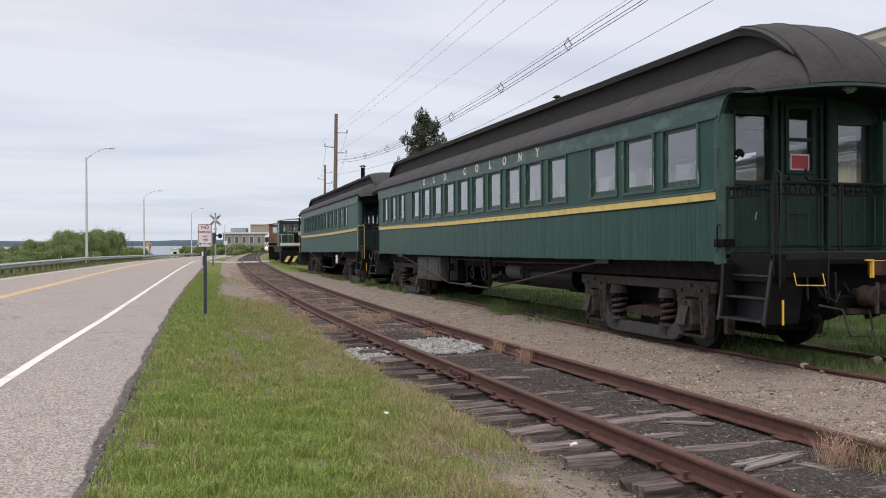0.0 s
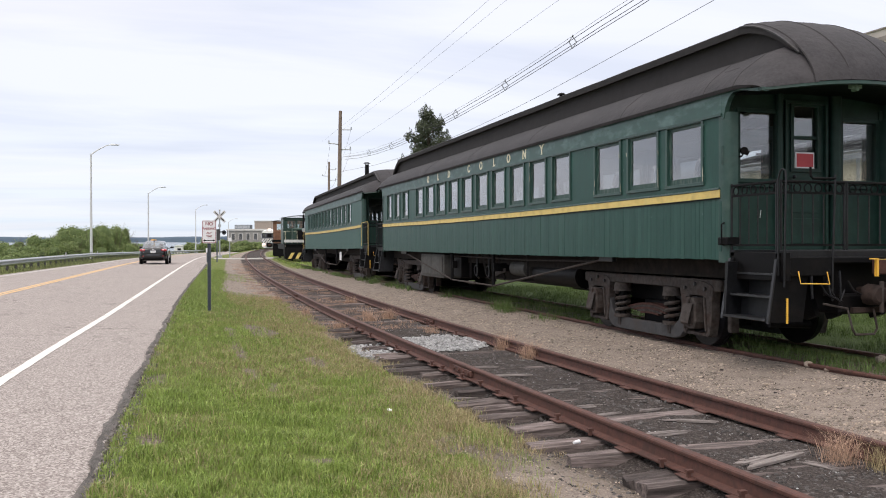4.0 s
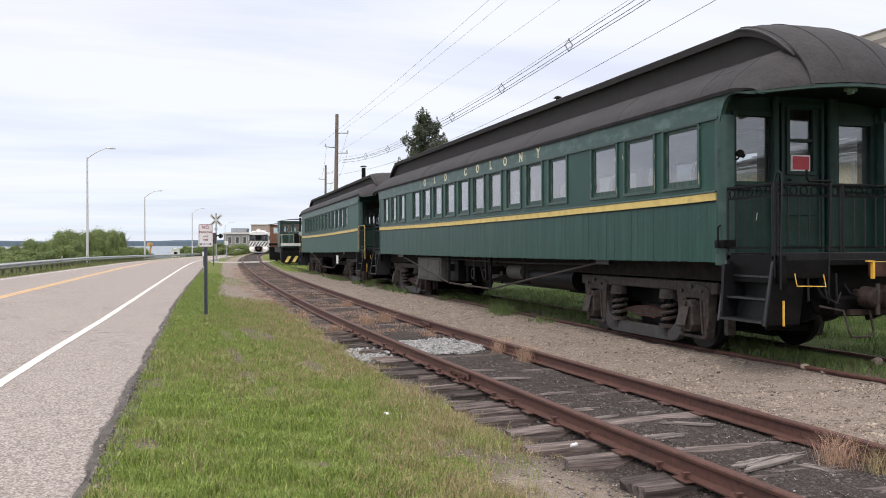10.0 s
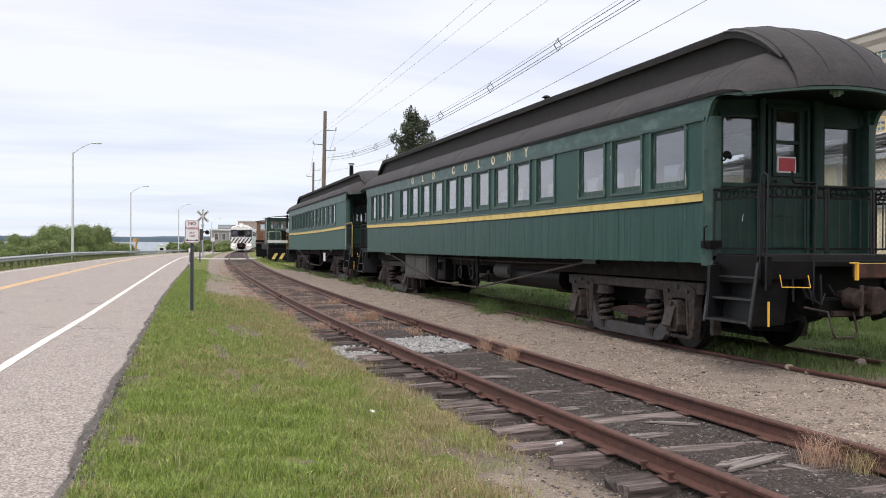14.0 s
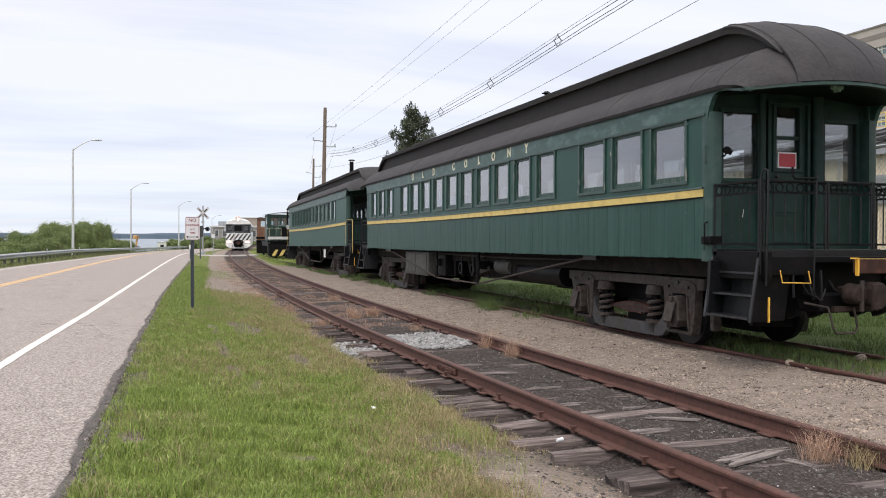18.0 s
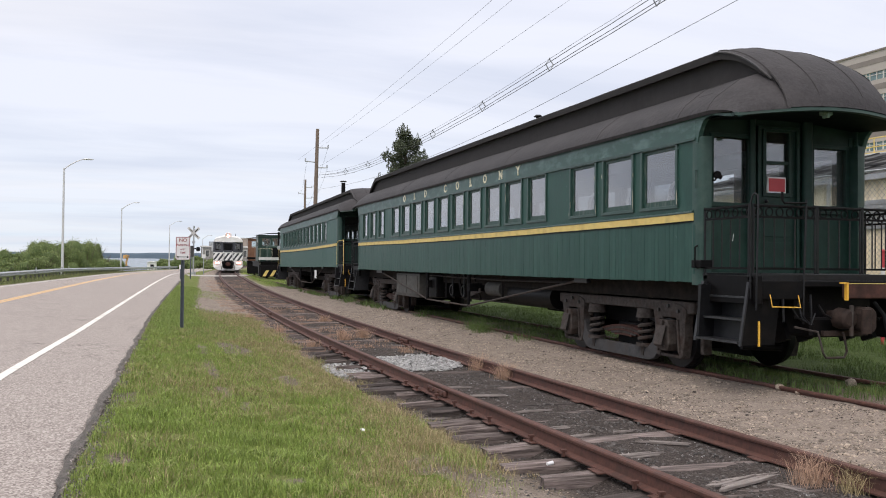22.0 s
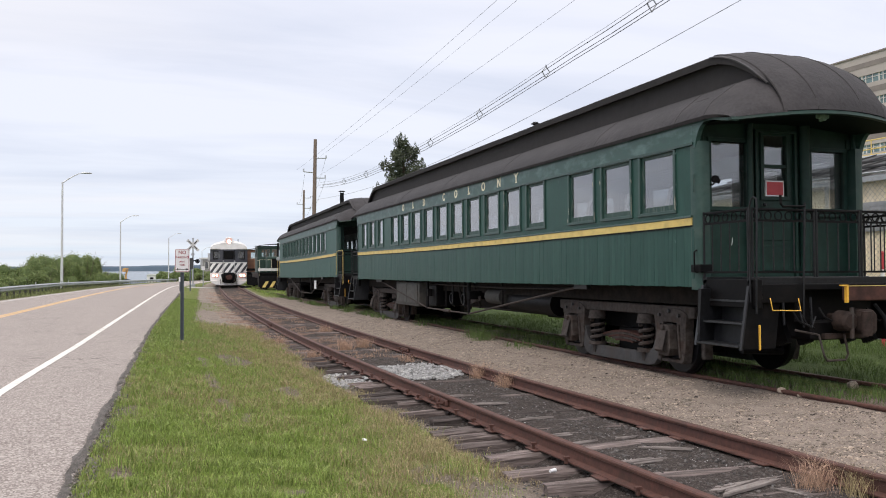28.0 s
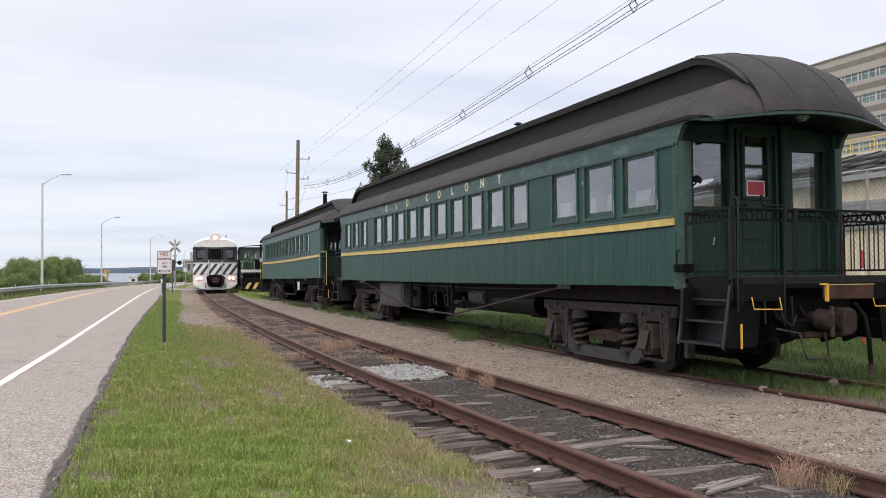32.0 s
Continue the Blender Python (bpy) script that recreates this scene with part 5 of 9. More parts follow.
def truck(coach, yc):
    """A four-wheel truck with dropped equaliser bars and coil springs."""
    t = part("truck", Geo().box(0.75, W - 0.75, yc - 0.35, yc + 0.35, 0.72, 0.98), TRUCK, coach, "dusty grey-brown four-wheel passenger truck", bevel=0.02)
    R0, zr = 0.42, 0.205
    # Black bolster, added to block the bright ground seen through the truck.
    part("bolster", Geo().box(0.62, W - 0.62, yc - 0.42, yc + 0.42, 0.34, 0.74), BLACK, t, bevel=0.02)
    part("transom", Geo().box(0.72, W - 0.72, yc - 1.0, yc + 1.0, 0.72, 0.95), BLACK, t)
    for x, sg in ((0.36, 1), (W - 0.36, -1)):
        xa, xb = sorted((x, x + sg * 0.14))
        part("side_frame", Geo().prism([(yc - 2.0, 0.98), (yc - 2.0, 1.13), (yc + 2.0, 1.13), (yc + 2.0, 0.98), (yc + 1.75, 0.95), (yc + 0.9, 0.99), (yc - 0.9, 0.99), (yc - 1.75, 0.95)], "x", xa, xb), TRUCK, t, bevel=0.012)
        eq_half = [(0.72, 0.425), (0.88, 0.445), (0.98, 0.52), (1.04, 0.64), (1.10, 0.76), (1.20, 0.84), (1.36, 0.88), (1.5, 0.88), (1.5, 0.80), (1.34, 0.78), (1.24, 0.70), (1.19, 0.55), (1.13, 0.38), (1.02, 0.28), (0.88, 0.245)]
        eq = [(yc - a, b) for a, b in reversed(eq_half)][::-1] + [(yc + a, b) for a, b in reversed(eq_half)]
        part("equaliser", Geo().prism(eq, "x", xa + 0.0, xb - 0.04), STEEL_GREY, t, "grey dropped equaliser bar", bevel=0.008)
        for dy in (-0.74, 0.74):
            xc = x + sg * 0.055
            coil = [(xc + 0.098 * math.cos(a), yc + dy + 0.098 * math.sin(a), 0.50 + 0.33 * k / 42) for k, a in ((k, 2 * math.pi * 3.5 * k / 42) for k in range(43))]
            part("coil_spring", Geo().rod(coil, 0.030, 6), TRUCK, t, smooth=True)
            part("spring_core", Geo().rod([(xc, yc + dy, 0.46), (xc, yc + dy, 0.9)], 0.06, 10), BLACK, t)
            part("spring_seat", Geo().disc((xc, yc + dy, 0.455), (0, 0, 1), 0.145, 0.05, 16), TRUCK, t)
            part("spring_seat", Geo().prism([(yc + dy - 0.05, 0.44), (yc + dy + 0.05, 0.44), (yc + dy + 0.03, 0.30), (yc + dy - 0.03, 0.30)], "x", xa - 0.012, xb - 0.03), TRUCK, t)
            part("spring_cap", Geo().rod([(xc, yc + dy, 0.855), (xc, yc + dy, 0.90), (xc, yc + dy, 0.99)], 0.155, 16, 0.13), TRUCK, t, smooth=True)
        xs_ = sorted((x + sg * 0.10, x + sg * 0.34))
        for i in range(5):
            k = 0.70 - 0.11 * i
            arch = [(yc - k + 2 * k * j / 8, 0.70 - 0.034 * i - 0.10 * (((-k + 2 * k * j / 8) / 0.7) ** 2)) for j in range(9)]
            part("spring_leaf", Geo().prism(arch + [(p, q - 0.03) for p, q in reversed(arch)], "x", xs_[0], xs_[1]), TRUCK if i % 2 else RUST_RED, t)
        for dy in (-1.45, 1.45):
            jb = Geo().prism([(yc + dy - 0.10, 0.44), (yc + dy - 0.15, 0.54), (yc + dy - 0.14, 0.80), (yc + dy - 0.09, 0.87), (yc + dy + 0.09, 0.87), (yc + dy + 0.14, 0.80), (yc + dy + 0.15, 0.54), (yc + dy + 0.10, 0.44)], "x", x - sg * 0.13, x + sg * 0.16)
            j = part("journal_box", jb, TRUCK, t, bevel=0.015)
            lid = Geo().loft([[(x - sg * o, yc + dy + u, z) for u in (-w_, w_)] for o, z, w_ in ((0.125, 0.80, 0.115), (0.15, 0.79, 0.115), (0.215, 0.53, 0.10), (0.19, 0.50, 0.09), (0.125, 0.50, 0.09))], closed=False)
            lid.prism([(yc + dy - 0.03, 0.80), (yc + dy + 0.03, 0.80), (yc + dy + 0.03, 0.86), (yc + dy - 0.03, 0.86)], "x", x - sg * 0.155, x - sg * 0.12)
            part("journal_lid", lid, TRUCK, j)
            cap_arc = [(yc + dy + 0.40 * math.cos(a), 1.0 + 0.11 * math.sin(a)) for a in (math.pi * k / 10 for k in range(11))]
            part("pedestal_crown", Geo().prism(cap_arc + [(yc + dy - 0.38, 0.90), (yc + dy - 0.15, 0.90), (yc + dy + 0.15, 0.90), (yc + dy + 0.38, 0.90)], "x", xa - 0.022, xb - 0.02), TRUCK, t, bevel=0.008)
            for e in (-1, 1):
                leg = [(0.165, 0.92), (0.385, 0.92), (0.365, 0.78), (0.375, 0.66), (0.345, 0.50), (0.31, 0.36), (0.25, 0.335), (0.215, 0.42), (0.185, 0.60)]
                part("pedestal", Geo().prism([(yc + dy + e * a, b) for a, b in leg], "x", xa - 0.018, xb - 0.02), TRUCK, t, bevel=0.008)
                part("pedestal_rib", Geo().prism([(yc + dy + e * a, b) for a, b in ((0.20, 0.88), (0.235, 0.88), (0.275, 0.42), (0.245, 0.42))], "x", xa - 0.045, xa - 0.018), TRUCK, t, bevel=0.005)
            part("pedestal_tie", Geo().box(xa, xb - 0.03, yc + dy - 0.30, yc + dy + 0.30, 0.345, 0.385), TRUCK, t)
            for by, bz in ((-0.24, 1.0), (0.0, 1.06), (0.24, 1.0)):
                part("bolt_head", Geo().disc((x - sg * 0.035, yc + dy + by, bz), (1, 0, 0), 0.026, 0.04, 6), STEEL_GREY, t)
    for dy in (-1.45, 1.45):
        part("axle", Geo().rod([(0.5, yc + dy, zr + R0), (W - 0.5, yc + dy, zr + R0)], 0.07, 12), BLACK, t)
        for x in (W / 2 - 0.752, W / 2 + 0.752):
            w = part("wheel", Geo().disc((x, yc + dy, zr + R0), (1, 0, 0), R0, 0.13, 40), BLACK_WORN, t, "worn steel wheel")
            part("flange", Geo().disc((x + (0.06 if x < W / 2 else -0.06), yc + dy, zr + R0), (1, 0, 0), R0 + 0.027, 0.025, 40), BLACK, w)
            part("hub", Geo().disc((x - (0.07 if x < W / 2 else -0.07), yc + dy, zr + R0), (1, 0, 0), 0.15, 0.06, 20), TRUCK, w)
        for e in (-0.52, 0.52):
            part("brake_shoe", Geo().box(W / 2 - 0.82, W / 2 - 0.68, yc + dy + e - 0.04, yc + dy + e + 0.04, 0.42, 0.78), TRUCK, t, "rusty brake shoe", bevel=0.012)


def underframe(coach, L, posts, truss):
    for x in (0.45, W / 2 - 0.3, W / 2 + 0.3, W - 0.45):
        part("sill_beam", Geo().box(x - 0.07, x + 0.07, 0.1, L - 0.1, 1.16, 1.42), UNDER, coach, "black wooden underframe sill")
    # Made deep to block the bright ground beyond the coach.
    part("centre_sill", Geo().box(W / 2 - 0.35, W / 2 + 0.35, 4.4, L - 4.4, 0.80, 1.2), UNDER, coach, "deep dark centre sill")
    part("floor", Geo().box(0.06, W - 0.06, 0.1, L - 0.1, 1.43, 1.50), DARK_IN, coach)
    for x in (0.10, W - 0.10):
        r = part("truss_rod", Geo().rod([(x, truss[0], 1.40), (x, truss[1], 0.72), (x, truss[2], 0.70), (x, truss[3], 1.40)], 0.020, 7), TRUCK, coach, "grey iron truss rod")
        part("turnbuckle", Geo().rod([(x, (truss[1] + truss[2]) / 2 - 0.25, 0.71), (x, (truss[1] + truss[2]) / 2 + 0.25, 0.71)], 0.036, 8), TRUCK, r)
        part("rod_anchor", Geo().box(x - 0.04, x + 0.04, truss[0] - 0.55, truss[0] + 0.10, 1.33, 1.42), BLACK_WORN, r, bevel=0.01)
        part("rod_anchor", Geo().box(x - 0.04, x + 0.04, truss[3] - 0.10, truss[3] + 0.35, 1.33, 1.42), BLACK_WORN, r, bevel=0.01)
    for y in posts:
        for x in (0.10, W - 0.10):
            part("queen_post", Geo().rod([(x, y, 1.42), (x, y, 0.70)], 0.045, 8, 0.035), BLACK, coach)
        part("cross_tie", Geo().box(0.08, W - 0.08, y - 0.08, y + 0.08, 1.02, 1.2), BLACK, coach)


def coach_inside(coach, L):
    lin = Geo().loft([[(0.06 + (W - 0.12) * i / 16, y, 3.5 + 0.42 * math.sin(math.pi * i / 16)) for i in range(17)] for y in (0.2, L / 2, L - 0.2)])
    part("inner_ceiling", lin, DARK_IN, coach)


def serif_letter(ch):
    """A bold capital with slab serifs at its stroke ends."""
    me = text_mesh(ch, 0.285, "letter", 0.003, 0.009)
    xs, ys = [v.co.x for v in me.vertices], [v.co.y for v in me.vertices]
    x0, x1, y0, y1 = min(xs), max(xs), min(ys), max(ys)
    ends = {"L": ((x0 + 0.017, y1), (x0 + 0.01, y0)), "D": ((x0 + 0.006, y1), (x0 + 0.006, y0)), "N": ((x0 + 0.012, y1), (x0 + 0.017, y0), (x1 - 0.017, y1)), "Y": ((x0 + 0.017, y1), (x1 - 0.017, y1), ((x0 + x1) / 2, y0))}.get(ch, ())
    bm = bmesh.new()
    bm.from_mesh(me)
    for x, y in ends:
        lo, hi = (y - 0.016, y) if y == y1 else (y, y + 0.016)
        g = Geo().box(x - 0.042, x + 0.042, lo, hi, -0.003, 0.0034)
        vs = [bm.verts.new(v) for v in g.v]
        for q in g.f:
            bm.faces.new([vs[i] for i in q])
    if ch == "L":
        g = Geo().box(x1 - 0.016, x1, y0, y0 + 0.06, -0.003, 0.0034)
        vs = [bm.verts.new(v) for v in g.v]
        for q in g.f:
            bm.faces.new([vs[i] for i in q])
    bm.to_mesh(me)
    bm.free()
    return me


def make_coach(at, label, L, wins, name_text, yellow_rails, notice, posts, truss, chimney, vents):
    coach = thing("passenger_coach", at, label, "railway coach", "parked coaches")
    side_wall(coach, L, wins, 0, bool(name_text))
    side_wall(coach, L, wins, 1)
    coach_roof(coach, L)
    end_wall(coach, 0.16, -1, notice)
    end_wall(coach, L - 0.18, 1, False)
    platform(coach, 0.0, -1, yellow_rails)
    platform(coach, L, 1, yellow_rails)
    underframe(coach, L, posts, truss)
    coach_inside(coach, L)
    for yc in (2.65, L - 2.65):
        truck(coach, yc)
    for ch, u in name_text:
        me = serif_letter(ch)
        m = Matrix.Translation((-0.0175, u, 3.385)) @ Matrix.Rotation(math.pi / 2, 4, "Z") @ Matrix.Rotation(math.pi, 4, "Z") @ Matrix.Rotation(math.pi / 2, 4, "X") @ Matrix.Diagonal((0.86, 0.86, 1, 1))
        part("letter", me, CREAM, coach, "cream painted capital letter", at=m)
    for y in vents:
        v = part("roof_vent", Geo().rod([(1.0, y, 4.45), (1.0, y, 4.70)], 0.045, 10), BLACK, coach, "small black mushroom roof vent")
        part("vent_cap", Geo().rod([(1.0, y, 4.69), (1.0, y, 4.73)], 0.10, 16, 0.05), BLACK, v)
    if chimney:
        cx, cz = W / 2 - 0.02, 5.10
        c = part("chimney", Geo().rod([(cx, chimney, 4.2), (cx, chimney, 4.45), (cx, chimney, 4.7), (cx, chimney, cz)], 0.105, 14, 0.085), BLACK, coach, "black stove chimney pipe with a cap", smooth=True)
        part("chimney_flashing", Geo().rod([(cx, chimney, 4.30), (cx, chimney, 4.50), (cx, chimney, 4.62)], 0.21, 14, 0.115), BLACK, c, smooth=True)
        part("chimney_cap", Geo().rod([(cx, chimney, cz + 0.05), (cx, chimney, cz + 0.09)], 0.16, 16, 0.10), BLACK, c)
        for dx in (-0.07, 0.07):
            part("cap_strut", Geo().rod([(cx + dx, chimney, cz - 0.02), (cx + dx, chimney, cz + 0.06)], 0.012, 5), BLACK, c)
    return coach


COACH_AT = pose(6.55, 9.2, 0, -0.30, 0, 0)
wins_a = [(0.95 + 1.09 * i, 0.71) for i in range(3)] + [(4.87 + 1.05 * i, 0.62) for i in range(10)] + [(15.9 + 1.03 * i, 0.50) for i in range(3)]
coach_a = make_coach(COACH_AT, "dark green wooden passenger coach with yellow stripe and clerestory roof", 19.0, wins_a,
                     [("O", 13.4), ("L", 12.45), ("D", 11.5), ("C", 9.95), ("O", 9.1), ("L", 8.25), ("O", 7.4), ("N", 6.55), ("Y", 5.7)],
                     False, True, (8.6, 11.6), (16.6, 11.6, 8.6, 3.2), None, (7.0,))
ROOF_DROP = 0.14
# Lighter green for the far coach: the glare veiling it is painted in.
GREEN = surf("veiled_coach_green_paint", (0.030, 0.082, 0.070), (0.042, 0.102, 0.088), 9, 0.5, spec=0.25, bump=0.2, bump_scale=40, stain=(0.055, 0.12, 0.10), stain_amount=0.5, stain_scale=2.2, stretch=(1, 1, 0.35))
wins_b = [(2.6 + 1.02 * i, 0.55) for i in range(13)]
coach_b = make_coach(pose(6.52, 31.4, -0.06, -0.6, 0, -0.75), "dark green wooden passenger coach with yellow grab rails and chimney", 16.6, wins_b,
                     [], True, False, (6.4, 9.6), (13.2, 9.6, 6.4, 3.4), 5.6, ())

# White strips stand for the daylight seen in the upper window panes.
for c, w in wins_b:
    part("blind", Geo().box(0.055, 0.065, c - w / 2, c + w / 2, 2.97, 3.19), WICKER, coach_b, "white strip that stands for daylight on the upper pane")

# boxes and tanks hung under the first coach
# White rectangle under the second coach, built as a plain plate.
part("defect_card", Geo().box(0.08, 0.10, 5.1, 5.55, 0.92, 1.27), WHITE, coach_b, "white plate hung below the floor")
bt = part("battery_box", Geo().box(0.12, 0.85, 12.4, 14.6, 0.72, 1.36), BOX_GREY, coach_a, "grey steel battery box under the floor", bevel=0.02)
part("box_lid", Geo().box(0.10, 0.12, 12.5, 13.5, 0.80, 1.30), BOX_GREY, bt, bevel=0.006)
part("box_lid", Geo().box(0.10, 0.12, 13.55, 14.5, 0.80, 1.30), BOX_GREY, bt, bevel=0.006)
# Far-side boxes, added to block the bright ground beyond.
part("battery_box", Geo().box(W - 0.85, W - 0.12, 5.0, 8.2, 0.62, 1.36), BLACK, coach_a, "black equipment box under the floor", bevel=0.02)
part("battery_box", Geo().box(W - 0.85, W - 0.12, 9.4, 13.8, 0.66, 1.36), BLACK, coach_a, "black equipment box under the floor", bevel=0.02)
part("equipment_box", Geo().box(0.20, 0.9, 11.2, 12.0, 0.78, 1.3), BLACK, coach_a, bevel=0.02)
part("air_tank", Geo().rod([(0.55, 5.0, 1.02), (0.55, 5.1, 1.02), (0.55, 6.9, 1.02), (0.55, 7.0, 1.02)], 0.22, 16), BLACK, coach_a, "black air reservoir", smooth=True)
part("brake_cylinder", Geo().rod([(0.45, 7.35, 1.10), (0.45, 7.40, 1.10), (0.45, 8.1, 1.10), (0.45, 8.15, 1.10)], 0.16, 18), BOX_GREY, coach_a, smooth=True)
for yy, x0, z0, x1, z1 in ((8.9, 0.3, 1.40, 0.55, 0.80), (9.6, 0.2, 1.40, 0.35, 0.90), (10.6, 0.25, 1.38, 0.30, 0.78), (7.0, 0.25, 1.40, 0.30, 0.95)):
    part("brake_hanger", Geo().bar((x0, yy, z0), (x1, yy + 0.15, z1), 0.05, 0.03), BLACK_WORN, coach_a)
part("lever", Geo().bar((0.30, 8.4, 1.05), (0.32, 9.2, 0.92), 0.03, 0.09), TRUCK, coach_a)
part("pipe", Geo().rod([(0.18, 3.9, 1.33), (0.18, 7.0, 1.30), (0.22, 9.5, 1.31), (0.2, 12.0, 1.33)], 0.02, 6), BLACK_WORN, coach_a)
for yy in (9.3, 10.1):
    part("valve_wheel", Geo().disc((0.22, yy, 1.0), (1, 0, 0), 0.13, 0.02, 16, 0.11), BLACK_WORN, coach_a)
    part("pipe", Geo().rod([(0.25, yy, 1.4), (0.25, yy, 0.85), (0.4, yy + 0.3, 0.8)], 0.025, 7), BLACK_WORN, coach_a)
part("brake_rod", Geo().rod([(0.9, 3.0, 0.78), (0.9, 15.5, 0.78)], 0.02, 6), TRUCK, coach_a)
part("grab_iron", Geo().rod([(-0.01, 0.05, 1.60), (-0.05, 0.05, 1.62), (-0.05, 0.05, 1.86), (-0.01, 0.05, 1.88)], 0.012, 6), BLACK, coach_a)
part("corner_hinge", Geo().box(-0.03, 0.17, -0.04, 0.16, 1.60, 1.70), BLACK, coach_a, "black iron corner strap", bevel=0.01)
part("handhold", Geo().rod([(-0.012, 0.08, 2.84), (-0.03, 0.08, 2.84), (-0.03, 0.08, 2.62), (-0.012, 0.08, 2.62)], 0.008, 6), GREEN_TRIM, coach_a)
# Dark silhouette at the end window, built as a disc on a stem.
wl = part("wall_lamp", Geo().disc((0.315, 0.10, 2.80), (0.5, 1, 0), 0.05, 0.05, 16), BLACK, coach_a, "small black disc with a short tube on the end wall", bevel=0.01)
part("lens_hood", Geo().rod([(0.33, 0.10, 2.785), (0.372, 0.085, 2.765)], 0.026, 10, 0.034), BLACK, wl)
part("lamp_stem", Geo().rod([(0.26, 0.155, 2.72), (0.29, 0.11, 2.73), (0.31, 0.10, 2.77)], 0.012, 6), BLACK, wl)


def wicker_chair(y, rz):
    ch = thing("chair", COACH_AT @ pose(0.40, y, 1.503, 0, 0, rz), "white bent-rod chair inside the coach beside a window", "chair", "coach chairs")
    back = Geo().rod([(0.22 * math.cos(a), 0.26 * math.sin(a) * 0.3 + 0.24, 0.50 + 0.74 * math.sin(a)) for a in (math.pi * i / 12 for i in range(13))], 0.022, 6)
    back.rod([(0.13 * math.cos(a), 0.25, 0.5 + 0.54 * math.sin(a)) for a in (math.pi * i / 10 for i in range(11))], 0.016, 6)
    part("backrest", back, WICKER, ch)
    part("seat", Geo().disc((0, 0, 0.44), (0, 0, 1), 0.25, 0.05, 16), WICKER, ch)
    for a in (45, 135, 225, 315):
        part("leg", Geo().rod([(0.2 * math.cos(radians(a)), 0.2 * math.sin(radians(a)), 0), (0.17 * math.cos(radians(a)), 0.17 * math.sin(radians(a)), 0.43)], 0.016, 6), WICKER, ch)


for yy, rz in ((0.72, 95), (1.8, 80), (3.0, 100), (4.72, 90), (5.75, 85), (7.0, 92)):
    wicker_chair(yy, rz)

# chipped paint
for x, y, z, a in ((0.60, 0.148, 2.0, 10),):
    part("paint_chip", Geo().box(-0.004, 0.004, -0.003, 0.0, -0.05, 0.05), SIGN_WHITE, coach_a, "pale scratch in the paint", at=pose(x, y, z, 0, a, 0))
chip_rng = random.Random(21)
chip_mesh = Geo().prism([(-0.012, -0.02), (0.010, -0.026), (0.014, 0.018), (-0.004, 0.03)], "x", -0.002, 0.0).mesh("paint_chip")
for i in range(26):
    yy, zz = chip_rng.uniform(0.2, 9.0), chip_rng.choice((chip_rng.uniform(1.45, 2.1), chip_rng.uniform(2.45, 3.2)))
    if zz > 2.4:
        yy = chip_rng.choice((0.46, 1.50, 2.58, 3.66, 3.9, 4.35, 5.40, 6.45))
    part("paint_chip", chip_mesh, CREAM if i % 3 else GREEN_FADED, coach_a, at=pose(-0.0045 if zz < 2.4 else -0.0235, yy, zz, chip_rng.uniform(-60, 60), 0, 0) @ Matrix.Scale(chip_rng.uniform(0.35, 0.9), 4))


peel_rng = random.Random(33)
for c, w in wins_a[:8]:
    for e in (-1, 1):
        z = 2.42
        while z < 3.15:
            ln = peel_rng.uniform(0.05, 0.32)
            if peel_rng.random() < (0.75 if c < 2.5 and e < 0 else 0.28):
                wd = peel_rng.uniform(0.004, 0.012)
                yy = c + e * (w / 2 + 0.10 - 0.004) if peel_rng.random() < 0.6 else c + e * (w / 2 + 0.052)
                part("peeled_edge", Geo().prism([(yy - wd, z), (yy + wd * 0.6, z + 0.02), (yy + wd, z + ln * 0.6), (yy, z + ln), (yy - wd * 0.8, z + ln * 0.5)], "x", -0.0235, -0.0215), PEEL, coach_a)
            z += ln + peel_rng.uniform(0.03, 0.3)


# ---- roadside ----
def stand(x, y):
    return ground_height(x, y)


